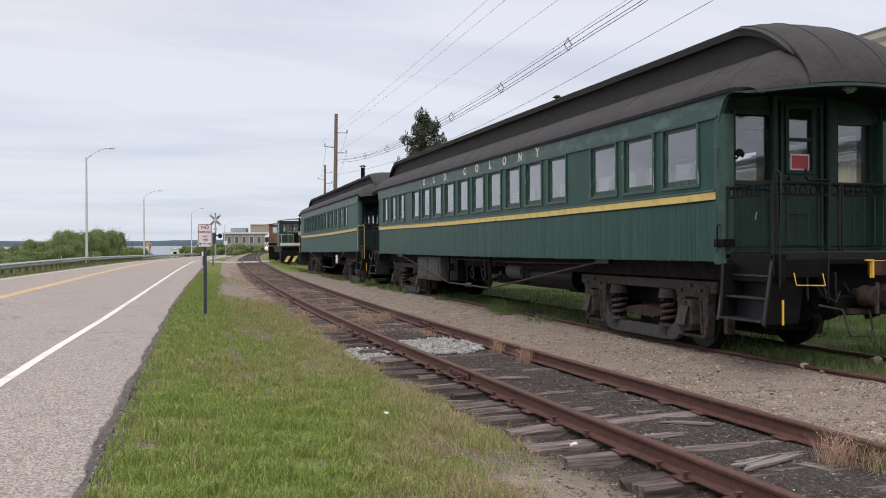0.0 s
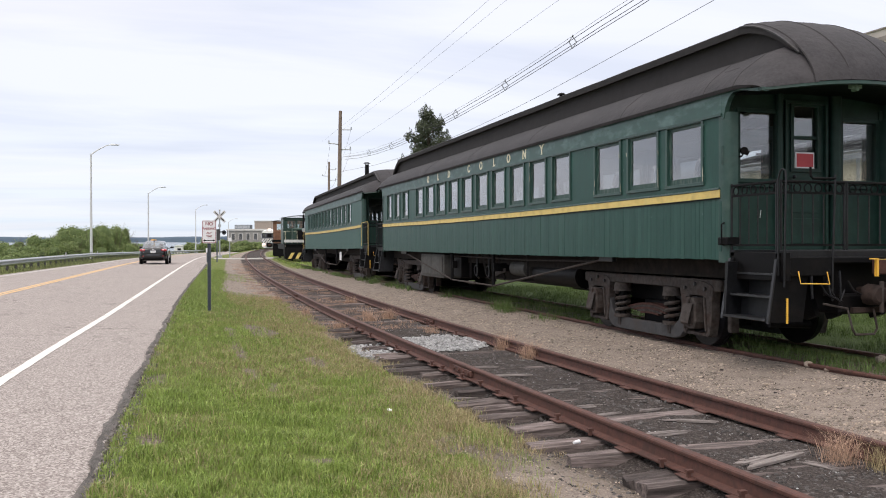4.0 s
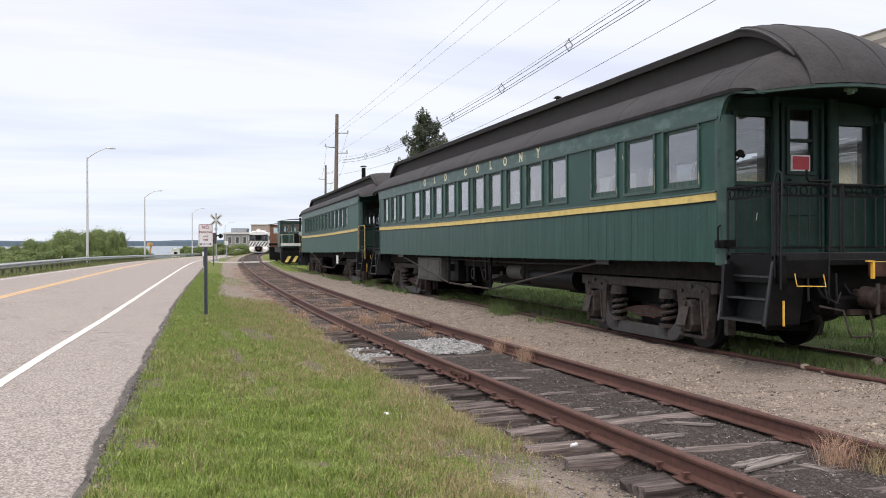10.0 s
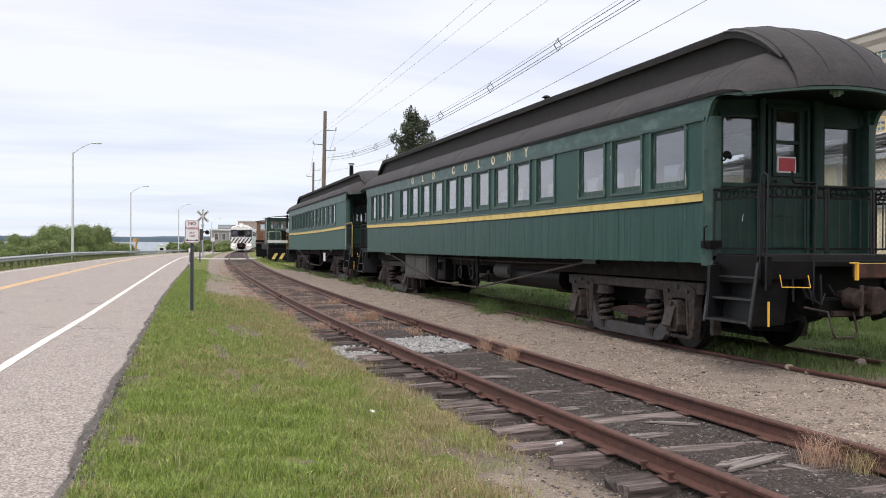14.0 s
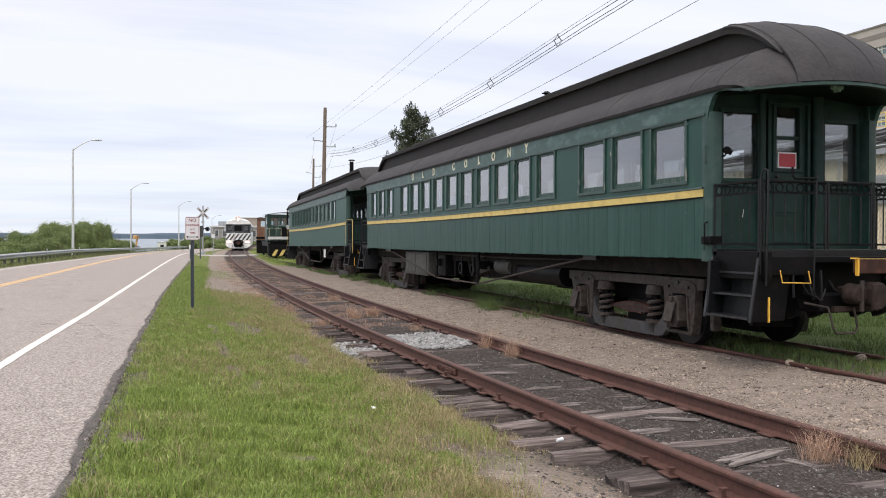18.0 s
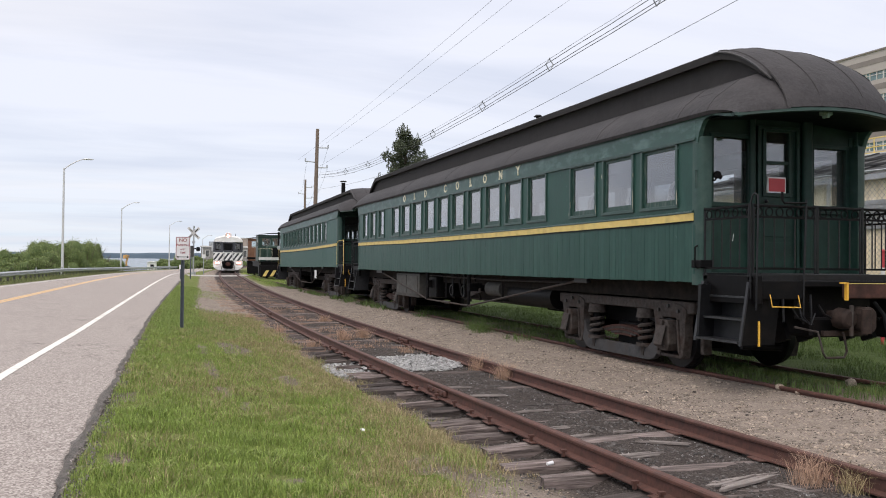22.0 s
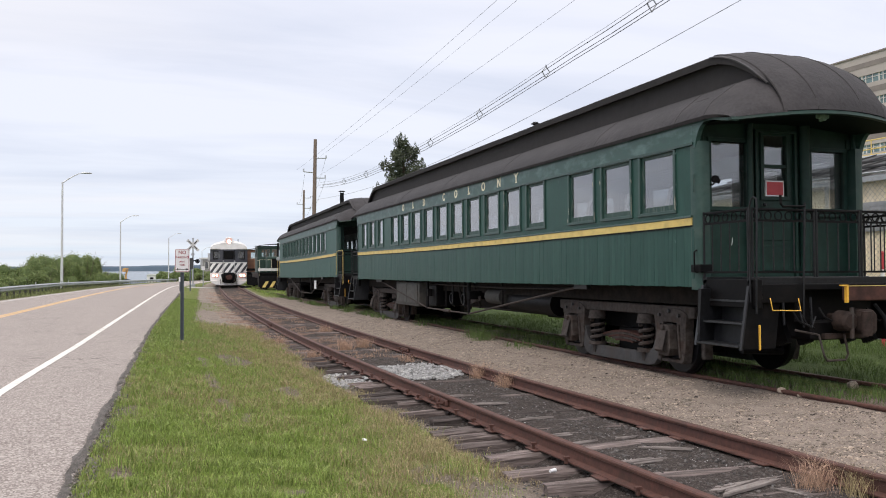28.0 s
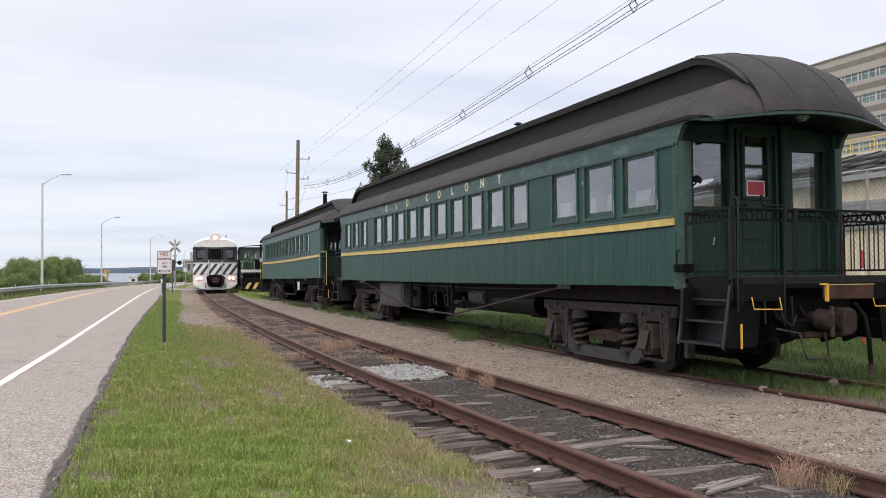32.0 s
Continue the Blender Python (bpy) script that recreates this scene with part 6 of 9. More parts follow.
def no_parking_sign():
    x, y = 0.61, 18.6
    z = stand(x, y) - 0.02
    s = thing("no_parking_sign", pose(x, y, z, 0, 0, -6), "white no-parking sign on a dark blue steel post in grass", "road sign")
    g = Geo()
    for a, b in ((-0.035, -0.025), (0.025, 0.035)):
        g.box(a, b, -0.02, 0.02, -0.3, 1.72)
    g.box(-0.035, 0.035, 0.012, 0.022, -0.3, 1.78)
    part("post", g, POST_BLUE, s)
    w, h, zc = 0.147, 0.24, 1.705
    pl = part("plate", Geo().prism([(-w + 0.03, zc - h), (w - 0.03, zc - h), (w, zc - h + 0.03), (w, zc + h - 0.03), (w - 0.03, zc + h), (-w + 0.03, zc + h), (-w, zc + h - 0.03), (-w, zc - h + 0.03)], "y", -0.026, -0.023), SIGN_WHITE, s, "white plate with dark red lettering and a double arrow")
    b = Geo()
    for x0, x1, z0, z1 in ((-w + 0.012, w - 0.012, zc + h - 0.02, zc + h - 0.012), (-w + 0.012, w - 0.012, zc - h + 0.012, zc - h + 0.02), (-w + 0.012, -w + 0.02, zc - h + 0.02, zc + h - 0.02), (w - 0.02, w - 0.012, zc - h + 0.02, zc + h - 0.02)):
        b.box(x0, x1, -0.0285, -0.0265, z0, z1)
    part("border", b, SIGN_RED, pl)
    for txt, size, zz in (("NO", 0.098, 0.165), ("PARKING", 0.062, 0.065), ("ANY", 0.052, -0.025), ("TIME", 0.052, -0.095)):
        part("lettering", text_mesh(txt, size, "lettering", 0.001, 0.001), SIGN_RED, pl, at=Matrix.Translation((0, -0.0285, zc + zz)) @ Matrix.Rotation(math.pi / 2, 4, "X"))
    a = Geo().box(-0.09, 0.09, -0.0285, -0.0265, zc - 0.187, zc - 0.173)
    a.prism([(-0.125, zc - 0.18), (-0.085, zc - 0.155), (-0.085, zc - 0.205)], "y", -0.0285, -0.0265)
    a.prism([(0.125, zc - 0.18), (0.085, zc - 0.155), (0.085, zc - 0.205)], "y", -0.0285, -0.0265)
    part("arrow", a, BLACK, pl)
    for zz in (zc + 0.2, zc - 0.14):
        part("bolt", Geo().disc((0, -0.028, zz), (0, 1, 0), 0.010, 0.01, 8), SIGN_WHITE, pl)


no_parking_sign()


def small_post(x, y, h, w, ph, material, label, plate=None):
    z = stand(x, y)
    s = thing("sign_post", pose(x, y, z, 0, 0, -8), label, "sign post")
    part("post", Geo().box(-0.04, 0.04, -0.03, 0.03, -0.3, h), material, s)
    part("plate", Geo().box(-w / 2, w / 2, -0.04, -0.03, h - ph, h + 0.02), plate or SIGN_WHITE, s, bevel=0.004)
    return s


small_post(2.58, 62.5, 2.3, 0.40, 0.75, POST_BLUE, "grey back of a road sign on a post in grass", STEEL_GREY)
small_post(1.85, 60.5, 1.05, 0.18, 0.28, POST_BLUE, "small white marker plate on a short post")
small_post(4.75, 86.0, 1.9, 0.34, 0.34, GALV, "pale square sign on a thin galvanised post")


SIGN_GREY = surf("dull_white_sign_sheet", (0.46, 0.46, 0.46), (0.58, 0.58, 0.58), 5, 0.6, bump=0.05, stain=(0.3, 0.3, 0.3), stain_amount=0.5, stain_scale=4)


def crossing_signal():
    x, y = 3.71, 84.0
    z = stand(x, y) - 0.1
    s = thing("crossing_signal", pose(x, y, z, 0, 0, -8), "railway crossing signal with crossbuck and twin flashing lamps", "crossing signal")
    part("mast", Geo().rod([(0, 0, -0.2), (0, 0, 4.55)], 0.065, 10), GALV, s, smooth=True)
    part("base", Geo().box(-0.22, 0.22, -0.22, 0.22, 0.0, 0.35), GALV, s, bevel=0.02)
    part("finial", Geo().sphere((0, 0, 4.62), 0.09), GALV, s)
    for a in (45, -45):
        bl = part("crossbuck_blade", Geo().box(-0.72, 0.72, -0.10, -0.08, -0.13, 0.13), SIGN_GREY, s, "white crossbuck blade with dark lettering", at=Matrix.Translation((0, -0.02 if a > 0 else -0.045, 4.0)) @ Matrix.Rotation(radians(a), 4, "Y"), bevel=0.01)
        part("lettering_bar", Geo().box(-0.56, -0.16, -0.106, -0.101, -0.035, 0.035), BLACK_WORN, bl)
        part("lettering_bar", Geo().box(0.16, 0.56, -0.106, -0.101, -0.035, 0.035), BLACK_WORN, bl)
    part("cross_arm", Geo().box(-0.55, 0.55, -0.06, 0.0, 2.50, 2.60), BLACK, s)
    for dx, zz in ((-0.12, 2.50), (0.42, 2.50)):
        d = part("target", Geo().disc((dx, -0.1, zz), (0, 1, 0), 0.21, 0.03, 24), BLACK, s, "round black backing of a flashing lamp")
        part("hood", Geo().disc((dx, -0.2, zz), (0, 1, 0), 0.13, 0.2, 16, 0.11), POST_BLUE, d)
    part("bell", Geo().disc((0, -0.1, 3.15), (0, 1, 0), 0.15, 0.08, 16), GALV, s)


crossing_signal()


def street_lamp(x, y, arm, h, label):
    z = min(road_z(y) - 0.1, stand(x, y) + 0.6)
    s = thing("street_lamp", pose(x, y, z), label, "street lamp", "street lamps")
    part("base_plate", Geo().box(-0.2, 0.2, -0.2, 0.2, -0.6, 0.06), GALV, s, bevel=0.02)
    part("pole", Geo().rod([(0, 0, 0), (0, 0, h - 0.3)], 0.12, 12, 0.075), ALU, s, smooth=True)
    pts = [(0, 0, h - 0.4), (0.25 * arm, 0, h - 0.05), (0.5 * arm, 0, h + 0.22), (0.8 * arm, 0, h + 0.48), (arm, 0, h + 0.55)]
    part("arm", Geo().rod(pts, 0.055, 8, 0.035), ALU, s, smooth=True)
    part("luminaire", Geo().loft([[(arm + a, w * c, h + 0.55 + t * d) for c, d in ((-1, 0), (-0.6, 1), (0.6, 1), (1, 0), (0.6, -0.6), (-0.6, -0.6))] for a, w, t in ((-0.1, 0.05, 0.04), (0.1, 0.13, 0.08), (0.55, 0.15, 0.08), (0.75, 0.08, 0.04))], closed=True, caps=True), GALV, s, smooth=True)
    part("door_plate", Geo().box(-0.06, 0.06, -0.13, -0.1, 0.4, 0.7), GALV, s)


for x, y, h in ((-7.45, 82.4, 9.72), (-4.05, 127.0, 9.0), (3.25, 178.0, 9.0), (12.5, 232.0, 9.0)):
    street_lamp(x, y, 1.65, h, "tall grey aluminium street lamp behind the guardrail")


def guard_x(y):
    return white_x(y) - 8.3 - 0.5 * smooth(58, 82, y)


def guard_z(y):
    return road_z(y) - 0.10


def guardrail():
    g = thing("guardrail", pose(0, 0, 0), "galvanised steel guardrail beam along the far road edge", "guardrail")
    prof = [(0.0, -0.155), (-0.04, -0.12), (-0.08, -0.09), (-0.08, -0.05), (-0.01, -0.015), (-0.01, 0.015), (-0.08, 0.05), (-0.08, 0.09), (-0.04, 0.12), (0.0, 0.155)]
    post = Geo().box(-0.26, -0.14, -0.05, 0.05, -0.9, 0.10).mesh("post")
    y = 18.0
    while y < 205:
        ys = [y + 7.62 * i / 4 for i in range(5)]
        rings = [[(guard_x(q) - p, q, guard_z(q) + 0.43 + r) for p, r in prof] + [(guard_x(q) - p + 0.004 - 0.01, q, guard_z(q) + 0.43 + r) for p, r in reversed(prof)] for q in ys]
        part("beam", Geo().loft(rings, closed=True, caps=True), GALV, g)
        for q in ys[:-1]:
            part("post", post, STEEL_GREY, g, at=pose(guard_x(q), q, guard_z(q) + 0.45))
        y += 7.62
    for q in (64.0, 82.0, 98.0):
        part("reflector_plate", Geo().box(guard_x(q) + 0.08, guard_x(q) + 0.10, q - 0.3, q + 0.3, guard_z(q) + 0.35, guard_z(q) + 0.75), GALV, g)


guardrail()


# ---- utility poles and wires ----
def utility_pole(x, y, h, r, arms, lean):
    z = stand(x, y)
    s = thing("utility_pole", pose(x, y, z, 0, lean, 0), "brown wooden utility pole with side arms and insulators", "utility pole", "utility poles")
    part("pole", Geo().rod([(0, 0, -0.5), (0, 0, h)], r * 1.25, 12, r * 0.85), POLE_WOOD, s, smooth=True)
    for zz, x0, x1 in arms:
        a = part("arm", Geo().rod([(0, 0, zz - 0.08), (x0, 0, zz), (x1, 0, zz + 0.04)], 0.045, 6), GALV, s)
        part("insulator", Geo().rod([(x1, 0, zz + 0.02), (x1, 0, zz + 0.3)], 0.07, 8, 0.05), GALV, a)
    return s


utility_pole(13.0, 72.6, 12.6, 0.165, ((11.0, 0.1, 0.95), (9.75, -0.1, -0.95), (9.3, 0.1, 0.9)), 0.9)
utility_pole(21.75, 130.0, 13.6, 0.17, ((12.4, 0.1, 1.0), (11.4, -0.1, -1.0), (10.8, 0.1, 1.0)), 0.6)

cable_z = spline([(-25, 12.6), (5, 10.35), (21.3, 9.22), (28.3, 8.79), (35, 8.38), (45.2, 8.03), (55.7, 7.95), (64, 8.2), (72.6, 8.75)])


def cable(name, pts, r, label):
    ob = new(name, Geo().rod(pts, r, 5).mesh(name))
    ob.data.materials.append(WIRE)
    return tagged(ob, label, "cable", "overhead cables")


CY = [-25 + 97.6 * i / 40 for i in range(41)]
bundle = thing("spacer_cable", pose(0, 0, 0), "bundle of black overhead cables held by spacers", "cable", "overhead cables")
for dx, dz, r in ((0.0, 0.24, 0.006), (-0.15, 0.02, 0.012), (0.15, 0.02, 0.012), (0.0, -0.19, 0.012)):
    part("strand", Geo().rod([(13.6 + dx, y, cable_z(y) + dz + 0.01 * math.sin(y)) for y in CY], r, 5), WIRE, bundle)
for y in (7.5, 14.3, 21.3, 28.3, 35.0, 42.0, 49.0, 56.0, 63.0):
    zc = cable_z(y)
    part("spacer", Geo().bar((13.6, y, zc + 0.28), (13.6, y, zc + 0.20), 0.04, 0.03).bar((13.6, y, zc + 0.22), (13.44, y, zc + 0.02), 0.03, 0.03).bar((13.6, y, zc + 0.22), (13.76, y, zc + 0.02), 0.03, 0.03).bar((13.44, y, zc + 0.04), (13.6, y, zc - 0.21), 0.03, 0.03).bar((13.76, y, zc + 0.04), (13.6, y, zc - 0.21), 0.03, 0.03), GALV, bundle, "grey diamond-shaped cable spacer")
for (z0, z1, zm), x in (((11.1, 16.0, 11.5), 14.1), ((10.0, 15.2, 10.6), 12.3), ((9.5, 14.0, 10.0), 14.1)):
    cable("power_wire", [(x - 0.7 * (1 - t), 72.6 - 97 * t, z0 + (z1 - z0) * t - 4 * (z0 / 2 + z1 / 2 - zm) * t * (1 - t) * 0.45) for t in (i / 24 for i in range(25))], 0.0055, "thin black power wire between poles")
phone_z = spline([(-25, 11.4), (0, 9.2), (16.8, 8.0), (35.3, 6.98), (55, 6.85), (72.6, 7.5)])
cable("telephone_wire", [(13.2, y, phone_z(y)) for y in CY], 0.008, "black telephone wire sagging beside the coaches")
for z0, z1, dx in ((11.1, 12.5, 0.9), (9.8, 11.5, -0.9), (9.4, 10.9, 0.9), (8.6, 9.8, 0.1)):
    cable("power_wire", [(13.2 + dx + 8.75 * t, 72.6 + 57.4 * t, z0 + (z1 - z0) * t - 3.2 * t * (1 - t)) for t in (i / 12 for i in range(13))], 0.009, "thin black power wire between poles")


# ---- plants ----
def leaf_cloud(rng, clumps, count, size, name, material, parent, up=0.3):
    """Many small leaves spread over lumpy clumps (centre, radii)."""
    w = np.array([c[3] * c[4] + c[3] * c[5] for c in clumps])
    pick = rng.choice(len(clumps), count, p=w / w.sum())
    cl = np.array(clumps)[pick]
    d = rng.normal(size=(count, 3))
    d /= np.linalg.norm(d, axis=1)[:, None]
    rad = rng.uniform(0.55, 1.0, count) ** 0.5 * (1 + 0.12 * rng.normal(size=count))
    c = cl[:, :3] + d * cl[:, 3:6] * rad[:, None]
    a = rng.normal(size=(count, 3)) + d * 0.4 + np.array([0, 0, up])
    a /= np.linalg.norm(a, axis=1)[:, None]
    b = np.cross(a, rng.normal(size=(count, 3)))
    b /= np.linalg.norm(b, axis=1)[:, None] + 1e-9
    s = size * rng.uniform(0.6, 1.4, count)[:, None]
    v = np.stack([c - a * s, c + b * s * 0.55, c + a * s, c - b * s * 0.55], 1).reshape(-1, 3)
    me = bpy.data.meshes.new(name)
    me.from_pydata(v.tolist(), [], np.arange(count * 4).reshape(-1, 4).tolist())
    me.materials.append(material)
    ob = new(name, me)
    ob.parent = parent
    return ob


def shrub(x, y, wx, wy, h, seed, count=2500, size=0.16, label="rounded green roadside shrub behind the guardrail", z=None):
    rng = np.random.default_rng(seed)
    z = stand(x, y) if z is None else z
    s = thing("shrub", pose(x, y, z), label, "shrub", "shrubs")
    g = Geo()
    for i in range(5):
        a = rng.uniform(0, 6.28)
        g.rod([(0.1 * math.cos(a), 0.1 * math.sin(a), -0.2), (wx * 0.2 * math.cos(a), wy * 0.2 * math.sin(a), h * 0.4), (wx * 0.35 * math.cos(a), wy * 0.35 * math.sin(a), h * 0.75)], 0.06, 6, 0.02)
    part("stem", g, BARK, s)
    clumps = []
    for i in range(18):
        a, r = rng.uniform(0, 6.28), rng.uniform(0, 0.42)
        hh = rng.uniform(0.28, 0.84) * h * (1 - 1.6 * r * r)
        clumps.append((r * wx * math.cos(a), r * wy * math.sin(a), hh, wx * rng.uniform(0.10, 0.2), wy * rng.uniform(0.10, 0.2), h * rng.uniform(0.18, 0.28)))
    core = Geo()
    for cx, cy, cz, rx, ry, rz in clumps:
        o = len(core.v)
        core.sphere((0, 0, 0), 1.0, 10, 6)
        core.v[o:] = [(cx + 0.82 * rx * v[0] * k, cy + 0.82 * ry * v[1] * k, max(0.0, cz + 0.82 * rz * v[2] * k)) for v, k in ((v, 1 + 0.22 * noise.noise((2.1 * v[0] + cx, 2.1 * v[1] + cy, 2.1 * v[2]))) for v in core.v[o:])]
    part("inner_foliage", core, LEAF_SHADE, s, smooth=True)
    leaf_cloud(rng, clumps, count, size, "crown", LEAF, s)
    for i in range(9):
        a = rng.uniform(0, 6.28)
        part("twig", Geo().rod([(wx * 0.2 * math.cos(a), wy * 0.2 * math.sin(a), h * 0.6), (wx * 0.3 * math.cos(a) + 0.1, wy * 0.3 * math.sin(a), h * rng.uniform(0.8, 1.0))], 0.015, 4, 0.006), BARK, s)
    return s


for i, (x, y, wx, h, zz) in enumerate(((-6.4, 93, 5.5, 4.7, -1.3), (-8.6, 94, 5.5, 4.4, -1.4), (-5.6, 95, 4.0, 3.4, -1.4), (-10.8, 93, 5.0, 3.9, -1.4), (-13.2, 92, 5.5, 3.4, -1.4), (-16.0, 91, 5.5, 3.0, -1.4), (-18.8, 90, 5.5, 2.8, -1.5), (-10.0, 87, 5.0, 2.6, -1.2), (-13.0, 84, 5.5, 2.3, -1.3), (-7.6, 89, 4.0, 3.2, -1.2), (-22, 89, 6.0, 2.5, -1.6), (-16.3, 82, 5.5, 2.1, -1.4), (-19.5, 82, 5.5, 1.9, -1.4), (-12.0, 78, 4.5, 1.7, -1.1), (-15.0, 74, 4.5, 1.5, -1.1), (-6.0, 104, 4.5, 4.2, -1.6), (-4.9, 105, 4.0, 3.0, -1.6), (-11.6, 104, 5.5, 5.0, -1.8))):
    k = 1.0
    while x * k + wx * k * 0.55 > guard_x(y * k) - 0.4 and k < 1.5:
        k += 0.03
    shrub(x * k, y * k, wx * k * 1.05, wx * k * 0.7, h * k * 1.05, 50 + i, 16000, 0.058 * k, z=1.66 + (zz - 1.66) * k)
for i, (x, y, wx, h) in enumerate(((3.0, 192, 5, 2.4), (5.5, 188, 7, 3.2), (9.5, 196, 7, 3.0), (14, 214, 8, 3.0), (20, 222, 8, 3.0), (-7.5, 206, 6, 1.2), (27, 232, 9, 2.4), (12, 178, 5, 1.5))):
    shrub(x, y, wx, wx * 0.6, h, 80 + i, 3500, 0.15, "low green shrubs near the shore", z=road_z(y) - 0.3)


def cedar(x, y, h, seed):
    rng = np.random.default_rng(seed)
    z = stand(x, y)
    s = thing("cedar_tree", pose(x, y, z), "dark green bushy cedar tree behind the coaches", "tree")
    part("trunk", Geo().rod([(0, 0, -0.2), (0.1, 0, h * 0.45), (-0.05, 0.05, h * 0.8), (0, 0, h * 0.97)], 0.17, 10, 0.03), BARK, s, smooth=True)
    limbs = Geo()
    clumps = []
    for i in range(34):
        t = i / 33
        zz = h * (0.30 + 0.67 * t)
        rad = (1.75 * (1 - t ** 2.2) ** 0.8 + 0.25) * rng.uniform(0.6, 1.1)
        a = i * 2.4 + rng.uniform(-0.4, 0.4)
        e = (rad * math.cos(a), rad * math.sin(a), zz + 0.25 + rng.uniform(0, 0.3))
        limbs.rod([(0, 0, zz - 0.25), (e[0] * 0.6, e[1] * 0.6, zz), e], 0.035, 5, 0.01)
        for k in (0.45, 0.75, 1.0):
            clumps.append((e[0] * k, e[1] * k, zz + (e[2] - zz) * k + 0.1, 0.38 * rng.uniform(0.7, 1.2), 0.38 * rng.uniform(0.7, 1.2), 0.32 * rng.uniform(0.7, 1.3)))
        clumps.append((e[0] * 1.05, e[1] * 1.05, e[2] + 0.30, 0.10, 0.10, 0.34))
        clumps.append((e[0] * 1.15, e[1] * 1.15, e[2] + 0.10, 0.16, 0.16, 0.16))
    part("limbs", limbs, BARK, s)
    leaf_cloud(rng, clumps, 24000, 0.055, "crown", CEDAR, s, up=1.0)


cedar(13.94, 48.0, 8.6, 7)

# ---- far buildings ----
STONE_GREY = surf("grey_granite", (0.20, 0.195, 0.185), (0.30, 0.29, 0.275), 1.2, 0.9, bump=0.3, stain=(0.16, 0.155, 0.15), stain_amount=0.5, stain_scale=0.2)
PALE = surf("pale_stone_trim", (0.50, 0.49, 0.47), (0.60, 0.59, 0.57), 1.0, 0.8, bump=0.1)


def stone_building():
    b = thing("stone_building", pose(14.0, 268.0, -2.2, 0, 0, -17), "grey granite two-storey building with flat roof and pale trim", "building")
    part("wall", Geo().box(0, 22, 0, 14, 0, 6.8), STONE_GREY, b)
    part("cornice", Geo().box(-0.3, 22.3, -0.3, 14.3, 6.8, 7.2), PALE, b)
    part("roof", Geo().box(0.2, 21.8, 0.2, 13.8, 7.2, 7.3), PALE, b)
    for i in range(9):
        w = part("window", Geo().box(1.3 + i * 2.25, 2.5 + i * 2.25, -0.12, 0.0, 3.9, 6.0), PALE, b)
        part("pane", Geo().box(1.42 + i * 2.25, 2.38 + i * 2.25, -0.16, -0.12, 4.0, 5.9), PANE_DARK, w)
    part("canopy", Geo().box(-1, 23, -2.5, 0, 2.6, 2.95), PALE, b)
    for i in range(6):
        part("column", Geo().box(0 + i * 4.3, 0.35 + i * 4.3, -2.3, -1.95, 0, 2.6), PALE, b)
    t = part("tower", Geo().box(7.9, 13.3, 2, 8, 6.8, 9.6), surf("tan_brick", (0.26, 0.22, 0.19), (0.34, 0.29, 0.25), 3, 0.9, bump=0.2), b, "taller tan block on the roof")
    part("tower_cap", Geo().box(7.7, 13.5, 1.8, 8.2, 9.6, 9.85), PALE, t)
    r = part("roof_unit", Geo().box(1.6, 6.4, 3, 6, 7.3, 8.6), surf("grey_roof_unit", (0.16, 0.19, 0.21), (0.22, 0.25, 0.27), 2, 0.7, bump=0.1), b, "grey louvred roof plant")
    for i in range(6):
        part("louvre", Geo().box(1.7 + i * 0.78, 2.4 + i * 0.78, 2.93, 3.0, 7.5, 8.4), GALV, r)


stone_building()


def office_block():
    b = thing("office_building", pose(106.6, 66, 0), "multi-storey office building with banded stone and glass ribbons", "building")
    BAND = surf("pink_grey_stone_panel", (0.40, 0.36, 0.34), (0.47, 0.425, 0.40), 0.6, 0.85, bump=0.1, stain=(0.30, 0.27, 0.25), stain_amount=0.4, stain_scale=0.15)
    BROWN = surf("grey_brown_stone_stripe", (0.20, 0.175, 0.165), (0.25, 0.22, 0.205), 0.8, 0.85, bump=0.1)
    GLZ = surf("green_tinted_ribbon_glass", (0.07, 0.13, 0.14), (0.17, 0.26, 0.27), 0.5, 0.12, bump=0.0, spec=0.8, detail=1.0)
    D = 62
    part("core", Geo().box(0.45, 40, 0, D, 0, 34.7), surf("blue_green_backing", (0.05, 0.10, 0.11), (0.08, 0.14, 0.15), 0.6, 0.5, bump=0.0), b)
    part("parapet", Geo().box(-0.2, 40, -0.2, D + 0.2, 31.85, 35.0), BAND, b)
    part("coping", Geo().box(-0.35, 40, -0.35, D + 0.35, 35.0, 35.25), BROWN, b)
    part("stripe", Geo().box(-0.24, -0.2, -0.2, D + 0.2, 33.1, 33.9), BROWN, b)
    zt, k = 31.85, 0
    while zt > 6:
        gl = part("window_band", Geo().box(0.0, 0.45, 0, D, zt - 1.3, zt), GLZ, b, "ribbon of green glass panes")
        y, i = 0.0, 0
        while y < D:
            part("mullion", Geo().box(-0.10, 0.0, y, y + (0.22 if i % 3 == 0 else 0.12), zt - 1.3, zt), PALE, gl)
            y += (1.35, 1.35, 0.7)[i % 3]
            i += 1
        part("transom", Geo().box(-0.08, 0.0, 0, D, zt - 0.50, zt - 0.40), PALE, gl)
        part("spandrel", Geo().box(-0.2, 0.4, -0.2, D + 0.2, zt - 3.67, zt - 1.3), BAND, b)
        part("stripe", Geo().box(-0.24, -0.2, -0.2, D + 0.2, zt - 2.9, zt - 2.0), BROWN, b)
        zt -= 3.67
    part("roof_screen", Geo().box(8, 32, 10, 50, 34.7, 36.6), GALV, b)


office_block()


